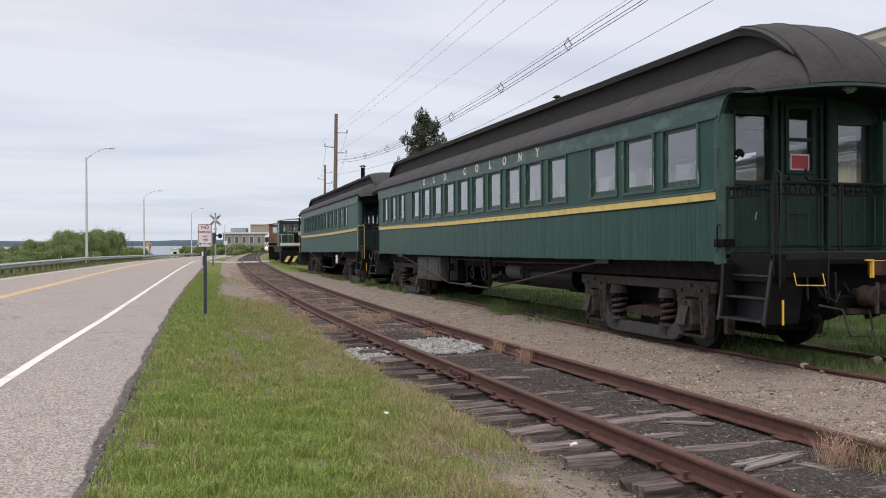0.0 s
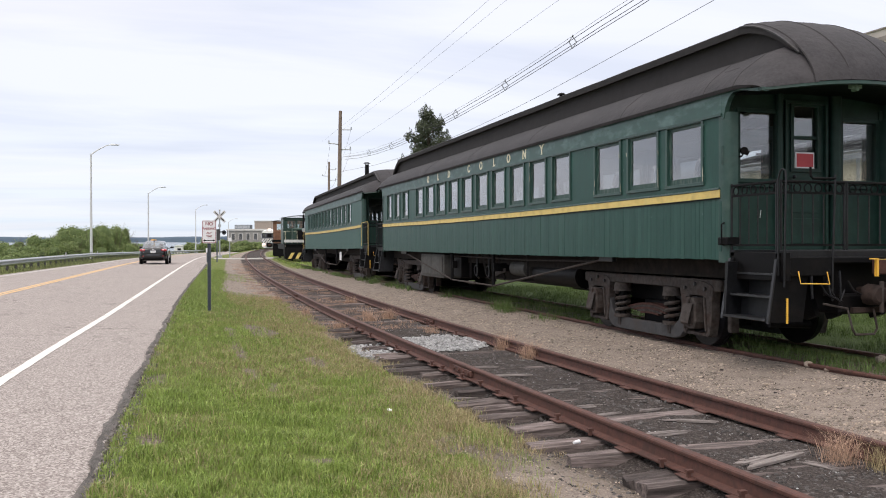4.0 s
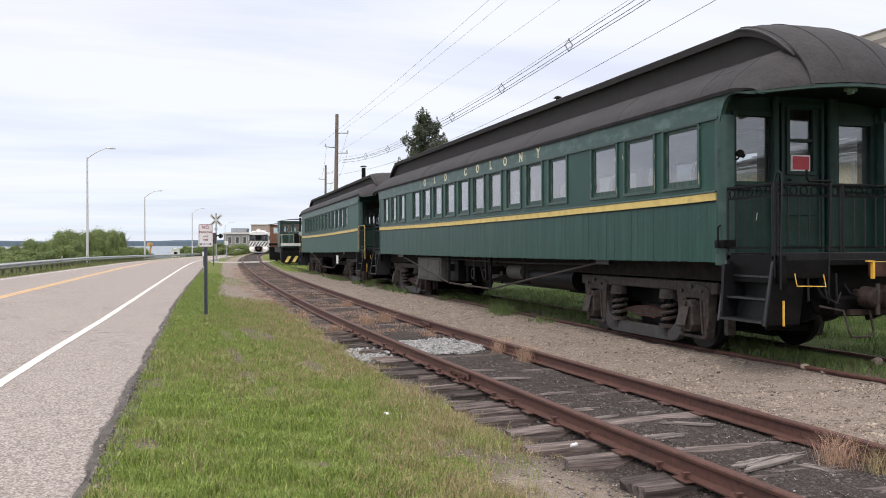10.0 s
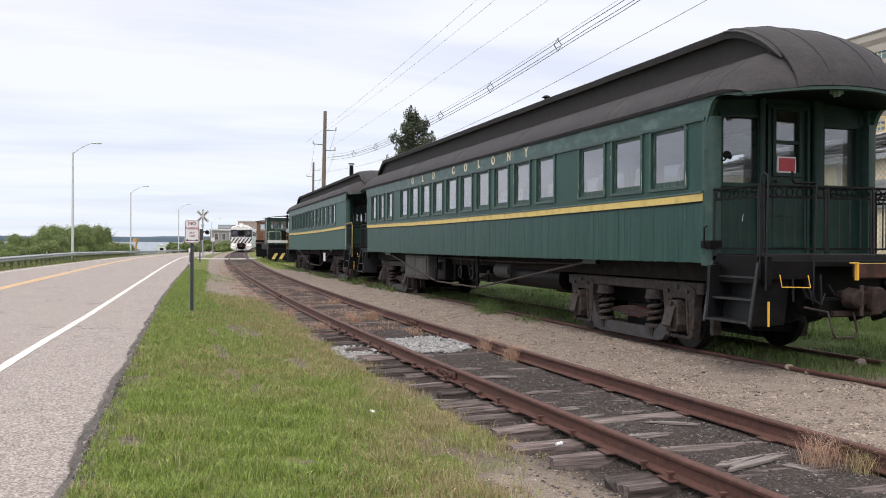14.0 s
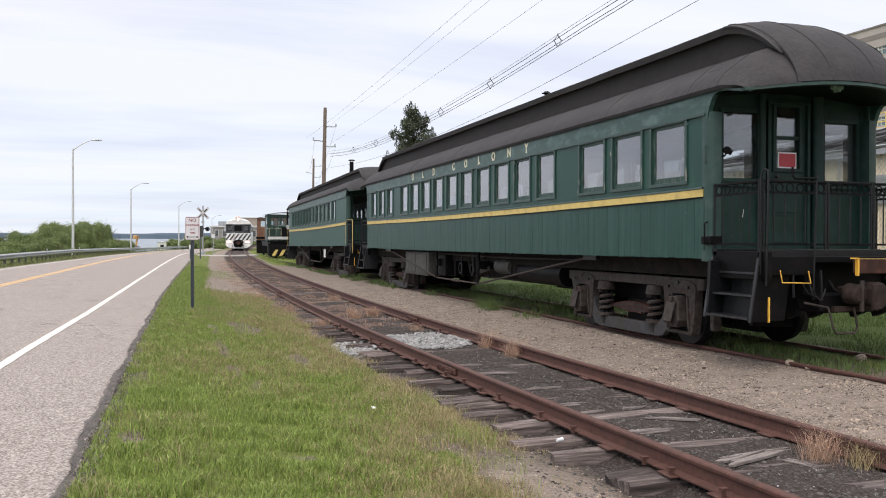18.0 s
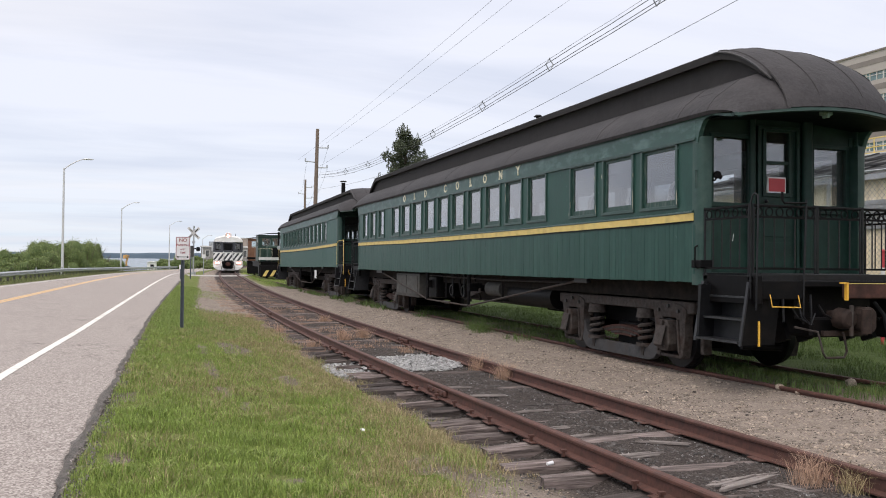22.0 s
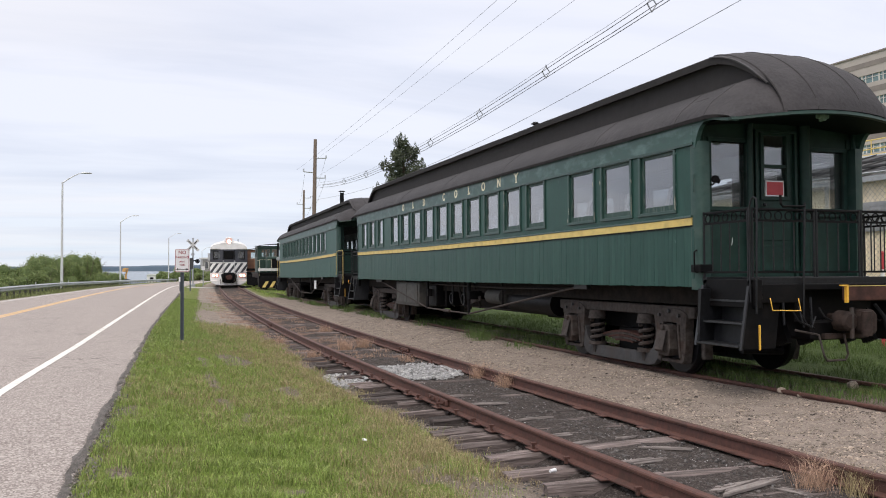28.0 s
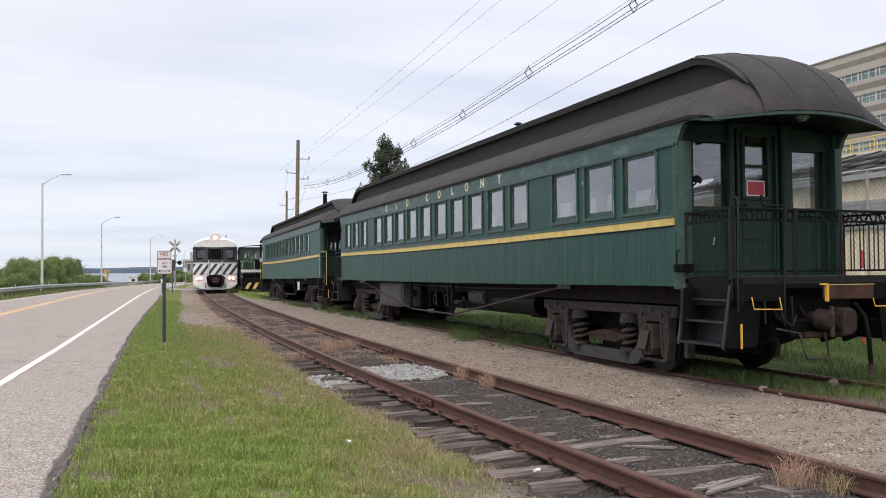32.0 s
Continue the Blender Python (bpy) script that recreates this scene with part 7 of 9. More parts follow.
def storage_shed():
    CREAM_METAL = surf("cream_metal_siding", (0.78, 0.68, 0.50), (0.84, 0.745, 0.57), 3, 0.6, bump=0.1, stain=(0.70, 0.60, 0.43), stain_amount=0.3, stain_scale=0.8)
    b = thing("storage_shed", pose(17.0, 6.0, 0), "cream metal-sided shed with a dark low roof", "shed")
    # Runs on unseen past the view for the end windows to mirror.
    y0, y1 = -34.0, 20.1
    part("plinth", Geo().box(0, 9, y0, y1, -0.2, 0.45), surf("grey_concrete_plinth", (0.22, 0.21, 0.20), (0.32, 0.31, 0.295), 2, 0.9, bump=0.3), b)
    wall = Geo()
    for i in range(int((y1 - y0) / 0.3)):
        a = y0 + i * 0.3
        wall.prism([(0.05, a), (0.0, a + 0.05), (0.0, a + 0.2), (0.05, a + 0.25), (0.05, a + 0.3), (0.2, a + 0.3), (0.2, a)], "z", 0.45, 3.85)
    tagged(part("siding", wall, CREAM_METAL, b, "ribbed cream metal siding"), kind="stuff")
    ROOFM = surf("dark_grey_roofing", (0.035, 0.036, 0.039), (0.062, 0.063, 0.067), 3, 0.8, bump=0.3, stain=(0.09, 0.088, 0.085), stain_amount=0.5, stain_scale=0.6, stretch=(1, 0.3, 1), spec=0.2)
    part("roof", Geo().prism([(-0.12, 3.82), (-0.12, 3.92), (4.5, 5.15), (9.4, 3.92), (9.4, 3.82)], "y", y0 - 0.3, y1 + 0.2), ROOFM, b)
    for i in range(14):
        a = 6.0 + i * 1.0
        part("roof_batten", Geo().bar((-0.10, a, 3.95), (4.45, a, 5.16), 0.06, 0.04), ROOFM, b)
    for u in (1.2, 2.8):
        part("roof_lap", Geo().box(u - 0.05, u + 0.05, y0, y1, 4.02 + 0.2485 * u, 4.07 + 0.2485 * u), ROOFM, b)
    part("gutter", Geo().box(-0.22, -0.11, y0 - 0.3, y1 + 0.2, 3.78, 3.91), GALV, b)
    lv = part("shutter", Geo().box(-0.04, 0.02, 9.4, 11.2, 2.55, 3.28), GALV, b, "grey ribbed roller shutter")
    for i in range(7):
        part("slat", Geo().box(-0.06, -0.04, 9.45, 11.15, 2.57 + i * 0.10, 2.63 + i * 0.10), GALV, lv)
    part("downpipe", Geo().rod([(-0.1, 12.2, 3.8), (-0.1, 12.2, 0.2)], 0.05, 8), GALV, b)
    return b


storage_shed()


def walkway():
    b = thing("raised_walkway", pose(45.9, 13.4, 0), "raised steel walkway with yellow safety railing beyond the shed", "walkway")
    part("deck", Geo().box(0, 4.0, -4, 44, 8.70, 9.15), GALV, b)
    part("girder", Geo().box(-0.06, 0.0, -4, 44, 8.62, 9.2), ALU, b, "pale steel edge girder")
    for i in range(9):
        part("bracket", Geo().bar((0.2, i * 5.0, 8.6), (0.2, i * 5.0 + 1.6, 7.0), 0.2, 0.2), GALV, b)
        part("support", Geo().box(1.2, 1.6, i * 5.0, i * 5.0 + 0.4, 0, 8.7), GALV, b)
    for z in (9.62, 10.22):
        part("rail", Geo().rod([(0.05, -4, z), (0.05, 44, z)], 0.045, 6), YELLOW, b, "yellow safety rail")
    for i in range(25):
        part("post", Geo().rod([(0.05, -4 + 2.0 * i, 9.15), (0.05, -4 + 2.0 * i, 10.25)], 0.045, 6), YELLOW, b)
    part("kick_plate", Geo().box(0.03, 0.06, -4, 44, 9.15, 9.27), YELLOW, b)


walkway()


FENCE_WIRE = surf("dull_fence_wire", (0.30, 0.28, 0.26), (0.40, 0.375, 0.35), 9, 0.7, metal=0.1, bump=0.1)


def chain_fence():
    b = thing("chain_link_fence", pose(14.6, 2.0, 0.0), "galvanised chain-link fence in front of the shed", "fence")
    # The near stretch is out of view, added for the window reflections.
    y0, y1, z0, z1 = -21.0, 24.0, 0.16, 3.66
    for i in range(16):
        part("post", Geo().rod([(0, y0 + i * 3.0, -0.2), (0, y0 + i * 3.0, 3.7)], 0.03, 8), FENCE_WIRE, b)
    for z in (0.15, 3.68):
        part("rail", Geo().rod([(0, y0, z), (0, y1, z)], 0.025, 6), GALV, b)
    g = Geo()
    s = 0.13
    h = z1 - z0
    for i in range(-28, int((y1 - y0) / s)):
        a, e = max(y0, y0 + i * s), min(y1, y0 + i * s + h)
        za, ze = z0 + (a - y0 - i * s), z0 + (e - y0 - i * s)
        g.bar((0.004, a, za), (0.004, e, ze), 0.0048, 0.0048)
        g.bar((-0.004, a, z0 + z1 - za), (-0.004, e, z0 + z1 - ze), 0.0048, 0.0048)
    tagged(part("mesh", g, FENCE_WIRE, b, "dull diamond wire mesh"), kind="stuff")


chain_fence()


def bollard(x, y, h, label):
    b = thing("marker_post", pose(x, y, stand(x, y)), label, "marker post")
    part("post", Geo().rod([(0, 0, -0.1), (0, 0, h - 0.3)], 0.035, 10), RED_SHEET, b)
    part("cap", Geo().sphere((0, 0, h - 0.28), 0.042), RED_SHEET, b)
    part("band", Geo().rod([(0, 0, h - 0.75), (0, 0, h - 0.6)], 0.038, 10), WHITE, b)


for x, y, h in ((13.6, 13.2, 2.1), (13.3, 12.0, 1.7), (13.6, 10.6, 1.9), (13.8, 9.4, 1.9)):
    bollard(x, y, h, "thin red marker post beside the fence")


def excavator():
    b = thing("excavator", pose(-5.3, 204, -1.4, 0, 0, 40), "small orange excavator arm standing near the shore", "excavator")
    ORANGE = surf("orange_machine_paint", (0.46, 0.24, 0.07), (0.56, 0.31, 0.10), 3, 0.5, bump=0.1)
    part("base", Geo().box(-0.6, 0.6, -0.5, 0.5, 0, 0.9), POST_BLUE, b, bevel=0.1)
    part("boom", Geo().rod([(0, 0, 0.8), (-0.1, 0, 1.7), (0.25, 0, 2.6)], 0.22, 8, 0.18), ORANGE, b)
    part("stick", Geo().rod([(0.25, 0, 2.6), (0.55, 0, 3.1), (-0.35, 0, 3.25)], 0.18, 8, 0.14), ORANGE, b)
    part("bucket", Geo().prism([(-0.75, 2.5), (-0.1, 2.5), (-0.2, 3.3), (-0.65, 3.3)], "y", -0.4, 0.4), ORANGE, b, bevel=0.05)


excavator()
hut = thing("site_hut", pose(-0.85, 186, -1.5, 0, 0, -5), "small white hut near the water", "hut")
part("wall", Geo().box(0, 1.65, 0, 2.0, 0, 2.0), WHITE, hut)
part("roof", Geo().prism([(-0.12, 2.0), (0.82, 2.2), (1.77, 2.0)], "y", -0.2, 2.2), WHITE, hut)
part("opening", Geo().box(0.6, 1.3, -0.03, 0.0, 0.9, 1.5), BLACK, hut)


# ---- switcher locomotives beyond the coaches ----
def switcher(at, paint, label, rails):
    b = thing("switcher_locomotive", at, label, "locomotive", "switchers")
    PAINT = paint
    fr = part("frame", Geo().box(-1.35, 1.35, 0, 7.0, 0.85, 1.15), BLACK, b, bevel=0.02)
    plow = part("pilot", Geo().box(-1.3, 1.3, -0.15, 0.05, 0.15, 0.95), BLACK, b, bevel=0.02)
    for i in range(2 if rails is CREAM else 0):
        x = -1.15 + i * 0.5
        part("hazard_stripe", Geo().prism([(x, 0.2), (x + 0.22, 0.2), (x + 0.46, 0.62), (x + 0.24, 0.62)], "y", -0.165, -0.152), YELLOW, plow, "pale yellow hazard stripe")
    part("deck", Geo().box(-1.4, 1.4, -0.1, 7.1, 1.15, 1.22), BLACK, b)
    part("deck_edge", Geo().box(-1.42, 1.42, -0.14, -0.10, 1.34, 1.53), SIGN_GREY if rails is CREAM else BLACK, b, "pale stripe across the deck edge")
    hood = part("hood", Geo().box(-0.75, 0.75, 0.35, 2.6, 1.22, 2.35), PAINT, b, bevel=0.06)
    part("radiator_grille", Geo().box(-0.5, 0.5, 0.30, 0.35, 1.35, 2.2), BLACK, hood)
    cab = part("cab", Geo().box(-1.3, 1.3, 2.2, 4.6, 1.22, 2.36), PAINT, b, bevel=0.03)
    part("cab_header", Geo().box(-1.3, 1.3, 2.2, 4.6, 2.92, 3.14), PAINT, cab, bevel=0.03)
    for y in (2.2, 4.54):
        for x0, x1 in ((-1.3, -1.0), (-0.44, -0.28), (0.28, 0.42), (0.98, 1.3)):
            part("cab_post", Geo().box(x0, x1, y, y + 0.06, 2.36, 2.92), PAINT, cab)
    for x in (-1.3, 1.24):
        for y0, y1 in ((2.26, 2.7), (3.6, 4.54)):
            part("cab_post", Geo().box(x, x + 0.06, y0, y1, 2.36, 2.92), PAINT, cab)
    part("cab_roof", Geo().loft([[(x, y, 3.12 + 0.18 * math.cos(x / 1.45 * math.pi / 2)) for x in (-1.45, -1.1, -0.6, 0, 0.6, 1.1, 1.45)] for y in (2.0, 4.8)]), PAINT, b, smooth=True)
    for x in (-1.0, -0.28, 0.42):
        part("pane", Geo().box(x, x + 0.56, 2.22, 2.226, 2.36, 2.92), PANE_SKY, cab, "clear cab pane")
    part("pane", Geo().box(-1.28, -1.274, 2.7, 3.6, 2.36, 2.92), PANE_SKY, cab, "clear cab pane")
    long_hood = part("long_hood", Geo().box(-0.85, 0.85, 4.6, 6.8, 1.22, 2.4), PAINT, b, bevel=0.06)
    part("exhaust", Geo().rod([(0.1, 1.6, 2.3), (0.1, 1.6, 3.35)], 0.07, 8), BLACK, b)
    part("headlamp", Geo().disc((0, 0.30, 2.2), (0, 1, 0), 0.14, 0.12, 16), GALV, hood)
    for x in (-1.32, 1.32):
        part("handrail", Geo().rod([(x, 0.0, 1.0), (x, 0.0, 2.1), (x, 2.1, 2.1)], 0.013, 6), rails, b, "pale handrail")
        part("step_guard", Geo().box(x - 0.05, x + 0.05, 0.0, 0.5, 0.2, 1.2), BLACK, b)
    part("handrail", Geo().rod([(-1.32, -0.05, 1.25), (-1.32, -0.05, 2.12), (-0.5, -0.05, 2.12), (-0.5, -0.05, 1.25)], 0.013, 6), rails, b, "pale handrail")
    part("handrail", Geo().rod([(1.32, -0.05, 1.25), (1.32, -0.05, 2.12), (0.5, -0.05, 2.12), (0.5, -0.05, 1.25)], 0.013, 6), rails, b, "pale handrail")
    part("coupler", Geo().box(-0.15, 0.15, -0.55, -0.1, 0.65, 0.95), RUST_RED, b, bevel=0.03)
    for y in (1.3, 3.2, 5.4):
        for x in (-0.752, 0.752):
            part("wheel", Geo().disc((x, y, 0.46), (1, 0, 0), 0.46, 0.13, 24), BLACK, b)
    part("tank", Geo().box(-1.1, 1.1, 3.8, 4.8, 0.4, 0.9), BLACK, b, bevel=0.04)


PANE_SKY = glass("cab_glass", (0.8, 0.85, 0.85))
switcher(pose(side_x(60.5) + 0.22, 60.5, 0.17, 0, 0, heading(side_x, 62)), surf("dark_green_engine_paint", (0.013, 0.036, 0.027), (0.020, 0.05, 0.037), 3, 0.45, bump=0.1, stain=(0.05, 0.07, 0.06), stain_amount=0.4), "dark green switcher locomotive with cream handrails on the siding", CREAM)
switcher(pose(8.86, 72.5, 0.17, 0, 0, heading(side_x, 75)), surf("rusty_orange_engine_paint", (0.15, 0.075, 0.042), (0.23, 0.115, 0.065), 3, 0.6, bump=0.2, stain=(0.07, 0.04, 0.03), stain_amount=0.5), "rusty brown switcher locomotive behind the green one", TRUCK)


# ---- the moving railcar ----
SILVER = surf("fluted_stainless_steel", (0.45, 0.46, 0.47), (0.58, 0.59, 0.60), 3, 0.35, metal=0.7, bump=0.1)
RC_WHITE = surf("railcar_white_paint", (0.70, 0.70, 0.70), (0.80, 0.80, 0.80), 3, 0.4, bump=0.05, stain=(0.50, 0.45, 0.42), stain_amount=0.4, stain_scale=2.2)
RC_BLUE = surf("dark_slate_blue_paint", (0.035, 0.037, 0.048), (0.062, 0.065, 0.080), 3, 0.4, bump=0.05)
LAMP = surf("lit_headlamp", (0.9, 0.85, 0.75), (0.9, 0.85, 0.75), 3, 0.4, bump=0, glow=(1.0, 0.86, 0.68), glow_power=7.0)
# Glowing rims and arc: the lamps' reddish halo is put into solid parts.
LAMP_HALO = surf("red_orange_lamp_halo", (0.6, 0.12, 0.06), (0.6, 0.12, 0.06), 3, 0.4, bump=0, glow=(1.0, 0.25, 0.12), glow_power=0.9)
RC = thing("railcar", pose(main_x(180), 180, rail_z(180)), "white and silver diesel railcar with striped nose and lit headlamps", "railcar")


def railcar_outline(s=1.0, zs=0.0):
    pts = [(-1.50, 0.45), (-1.525, 0.9), (-1.525, 3.12), (-1.47, 3.36), (-1.25, 3.58), (-0.9, 3.74), (-0.4, 3.84), (0, 3.86), (0.4, 3.84), (0.9, 3.74), (1.25, 3.58), (1.47, 3.36), (1.525, 3.12), (1.525, 0.9), (1.50, 0.45)]
    return [(x * s, z) for x, z in pts]


def nose_y(x):
    return -0.28 * (1 - (x / 1.525) ** 2)


def build_railcar():
    L = 25.5
    side = Geo().loft([[(x, y, z) for x, z in railcar_outline()] for y in [0.05 + (L - 0.1) * i / 6 for i in range(7)]], closed=True, caps=True)
    part("body", side, SILVER, RC, "silver fluted body shell", smooth=True)
    for i in range(7):
        for x in (-1.532, 1.532):
            part("flute", Geo().box(x - 0.012, x + 0.012, 0.3, L - 0.3, 1.0 + i * 0.13, 1.06 + i * 0.13), SILVER, RC)
    for i in range(13):
        for x in (-1.53, 1.53):
            w = part("window", Geo().box(x - 0.012, x + 0.012, 2.6 + i * 1.65, 3.75 + i * 1.65, 2.25, 2.95), BLACK, RC)
            part("pane", Geo().box(x - 0.018, x + 0.018, 2.68 + i * 1.65, 3.67 + i * 1.65, 2.32, 2.88), PANE_DARK, w)

    def band(name, z0, z1, material, label, lift=0.0, x0=-1.525, x1=1.525, n=16):
        rings = []
        for i in range(n + 1):
            x = x0 + (x1 - x0) * i / n
            y = nose_y(x) - lift
            rings.append([(x, y, z0), (x, y, z1), (x, y + 0.10 + lift, z1), (x, y + 0.10 + lift, z0)])
        return part(name, Geo().loft(rings, closed=True, caps=True), material, RC, label, smooth=True)
    band("lower_nose", 0.48, 1.16, RC_WHITE, "white lower nose panel with lamp pairs")
    band("stripe_field", 1.16, 1.99, RC_BLUE, "dark nose band behind white diagonal stripes")
    band("window_band", 1.99, 3.18, RC_BLUE, "dark slate-blue window band")
    band("white_line", 1.96, 2.03, RC_WHITE, "thin white line", 0.012)
    band("white_line", 3.12, 3.19, RC_WHITE, "thin white line", 0.012)
    cap = []
    for s, y in ((1.0, 0.06), (0.99, -0.05), (0.95, -0.16), (0.86, -0.24), (0.72, -0.28)):
        cap.append([(x * (0.93 + 0.07 * s), y, 3.18 + (z - 3.18) * s) for x, z in railcar_outline() if z > 3.1])
    part("nose_cap", Geo().loft(cap), RC_WHITE, RC, "rounded white roof nose", smooth=True)
    part("nose_fill", Geo().prism([(x * 0.98, max(3.15, 3.18 + (z - 3.18) * 0.72)) for x, z in railcar_outline() if z > 3.1], "y", -0.27, 0.05), RC_WHITE, RC)
    for i in range(7):
        xa = -1.86 + i * 0.50
        st = []
        for j in range(7):
            t = j / 6
            xc = xa + 0.56 * t
            st.append([(min(1.52, max(-1.52, xc + e)), nose_y(min(1.52, max(-1.52, xc + e))) - q, 1.18 + 0.77 * t) for e, q in ((0, 0.012), (0.27, 0.012), (0.27, -0.01), (0, -0.01))])
        part("diagonal_stripe", Geo().loft(st, closed=True, caps=True), RC_WHITE, RC, "white diagonal warning stripe")
    for x0, x1, nm in ((-1.30, -0.60, "window"), (-0.40, 0.40, "door_window"), (0.60, 1.30, "window")):
        f = Geo().box(x0, x1, nose_y((x0 + x1) / 2) - 0.03, nose_y((x0 + x1) / 2) + 0.12, 2.28, 3.0)
        w = part(nm, f, BLACK, RC, bevel=0.03)
        part("pane", Geo().box(x0 + 0.07, x1 - 0.07, nose_y((x0 + x1) / 2) - 0.045, nose_y((x0 + x1) / 2) - 0.03, 2.36, 2.93), PANE_DARK if x0 != -0.40 else BLACK, w)
        part("wiper", Geo().rod([(x0 + 0.15, nose_y((x0 + x1) / 2) - 0.06, 2.95), (x0 + 0.3, nose_y((x0 + x1) / 2) - 0.06, 2.55)], 0.012, 5), BLACK, w)
    for x in (-0.47, 0.47):
        part("door_edge", Geo().box(x - 0.025, x + 0.025, -0.33, -0.24, 1.18, 3.10), BLACK, RC)
        part("handrail", Geo().rod([(x, -0.36, 1.1), (x, -0.36, 2.2)], 0.02, 6), RC_WHITE, RC)
    op = part("coupler_pocket", Geo().prism([(-0.34, 0.30), (0.40, 0.28), (0.56, 0.45), (0.62, 0.72), (0.66, 0.98), (0.48, 1.16), (-0.46, 1.16), (-0.64, 1.02), (-0.58, 0.70), (-0.54, 0.42)], "y", -0.36, -0.1), BLACK, RC, "dark open coupler pocket", bevel=0.02)
    part("coupler", Geo().prism([(-0.16, 0.58), (0.20, 0.56), (0.26, 0.80), (0.16, 0.98), (-0.14, 0.98), (-0.24, 0.78)], "y", -0.68, -0.34), RUST_RED, op, "rusty knuckle coupler", bevel=0.03)
    part("coupler_shank", Geo().box(-0.32, 0.32, -0.42, -0.34, 0.66, 0.90), RUST_RED, op, bevel=0.02)
    for x in (-0.50, -0.40, -0.28, 0.30, 0.42, 0.52):
        part("hose", Geo().rod([(x, -0.37, 1.10), (x * 1.05, -0.48, 0.80), (x * 0.85, -0.46, 0.42), (x * 0.7, -0.40, 0.34)], 0.035, 6), TRUCK if abs(x) > 0.5 else BLACK, op, smooth=True)
    for x in (-0.66, 0.66):
        part("step_iron", Geo().bar((x, -0.40, 0.20), (x, -0.40, 0.62), 0.05, 0.03), BLACK, op)
    part("apron", Geo().prism([(-1.05, 0.16), (-0.55, 0.10), (0.55, 0.10), (1.05, 0.16), (1.38, 0.34), (1.50, 0.54), (-1.50, 0.54), (-1.38, 0.34)], "y", -0.20, 0.05), RC_WHITE, RC, "white pilot apron", bevel=0.03)
    for x in (-1.24, -0.98, 0.98, 1.24):
        h = part("headlamp", Geo().disc((x, nose_y(x) - 0.04, 0.92), (0, 1, 0), 0.135, 0.06, 16, 0.09), LAMP_HALO, RC, "lit round headlamp")
        part("lens", Geo().disc((x, nose_y(x) - 0.045, 0.92), (0, 1, 0), 0.095, 0.04, 16), LAMP, h)
    arch = [(-0.36, 3.34), (0.36, 3.34), (0.38, 3.85)] + [(0.38 * math.cos(a), 3.85 + 0.30 * math.sin(a)) for a in (math.pi * k / 8 for k in range(1, 8))] + [(-0.38, 3.85)]
    hs = part("headlamp_housing", Geo().prism(arch, "y", -0.26, 0.5), RC_WHITE, RC, "arched roof housing with a large lit lamp", bevel=0.03)
    part("lens", Geo().disc((0, -0.275, 3.78), (0, 1, 0), 0.15, 0.05, 24), LAMP, hs)
    part("lens_rim", Geo().disc((0, -0.27, 3.78), (0, 1, 0), 0.19, 0.04, 24, 0.15), LAMP_HALO, hs)
    part("housing_hood", Geo().loft([[(0.30 * math.cos(a), y, 3.83 + 0.25 * math.sin(a)) for a in (math.pi * (0.2 + 0.6 * k / 10) for k in range(11))] for y in (-0.30, -0.22)]), LAMP_HALO, hs, "orange-red glowing arc for the roof lamp's halo")
    part("horn", Geo().rod([(0.75, 0.2, 3.7), (0.75, 0.2, 4.0)], 0.03, 6), BLACK, RC)
    part("mirror", Geo().box(-1.72, -1.56, 0.3, 0.5, 2.2, 2.8), SILVER, RC)
    for yc in (3.8, L - 3.8):
        part("truck_frame", Geo().box(-1.15, 1.15, yc - 1.7, yc + 1.7, 0.25, 0.75), BLACK, RC, bevel=0.05)
        for y in (yc - 1.2, yc + 1.2):
            for x in (-0.752, 0.752):
                part("wheel", Geo().disc((x, y, 0.42), (1, 0, 0), 0.42, 0.13, 24), BLACK_WORN, RC)
    part("roof_blister", Geo().box(-0.7, 0.7, 9, 15, 3.8, 4.05), SILVER, RC, bevel=0.12)


build_railcar()


# ---- the passing car ----
CAR_PAINT = surf("charcoal_car_paint", (0.010, 0.010, 0.012), (0.014, 0.014, 0.017), 3, 0.2, metal=0.2, bump=0.0, coat=0.6)
CAR_GLASS = glass("tinted_car_glass", (0.62, 0.68, 0.70), dust=0.03)
CAR_SEAT = surf("dark_seat_cloth", (0.02, 0.02, 0.022), (0.035, 0.035, 0.038), 12, 0.9, bump=0.2)
TAIL = surf("red_tail_lamp", (0.36, 0.012, 0.02), (0.44, 0.02, 0.03), 4, 0.25, bump=0.0, coat=0.5)
CAR = thing("car", pose(-2.5, -40, 0.22), "charcoal grey four-door sedan driving away", "car")


def rounded(ob, levels=2):
    """Rounds a coarse cage by subdivision."""
    m = ob.modifiers.new("rounded", "SUBSURF")
    m.levels = m.render_levels = levels
    return ob


def ellipsoid(c, r, tilt=0.0, n=16, m=10):
    g = Geo().sphere((0, 0, 0), 1.0, n, m)
    q = Matrix.Rotation(radians(tilt), 3, "Z")
    g.v = [tuple(Vector(c) + q @ Vector((v[0] * r[0], v[1] * r[1], v[2] * r[2]))) for v in g.v]
    return g


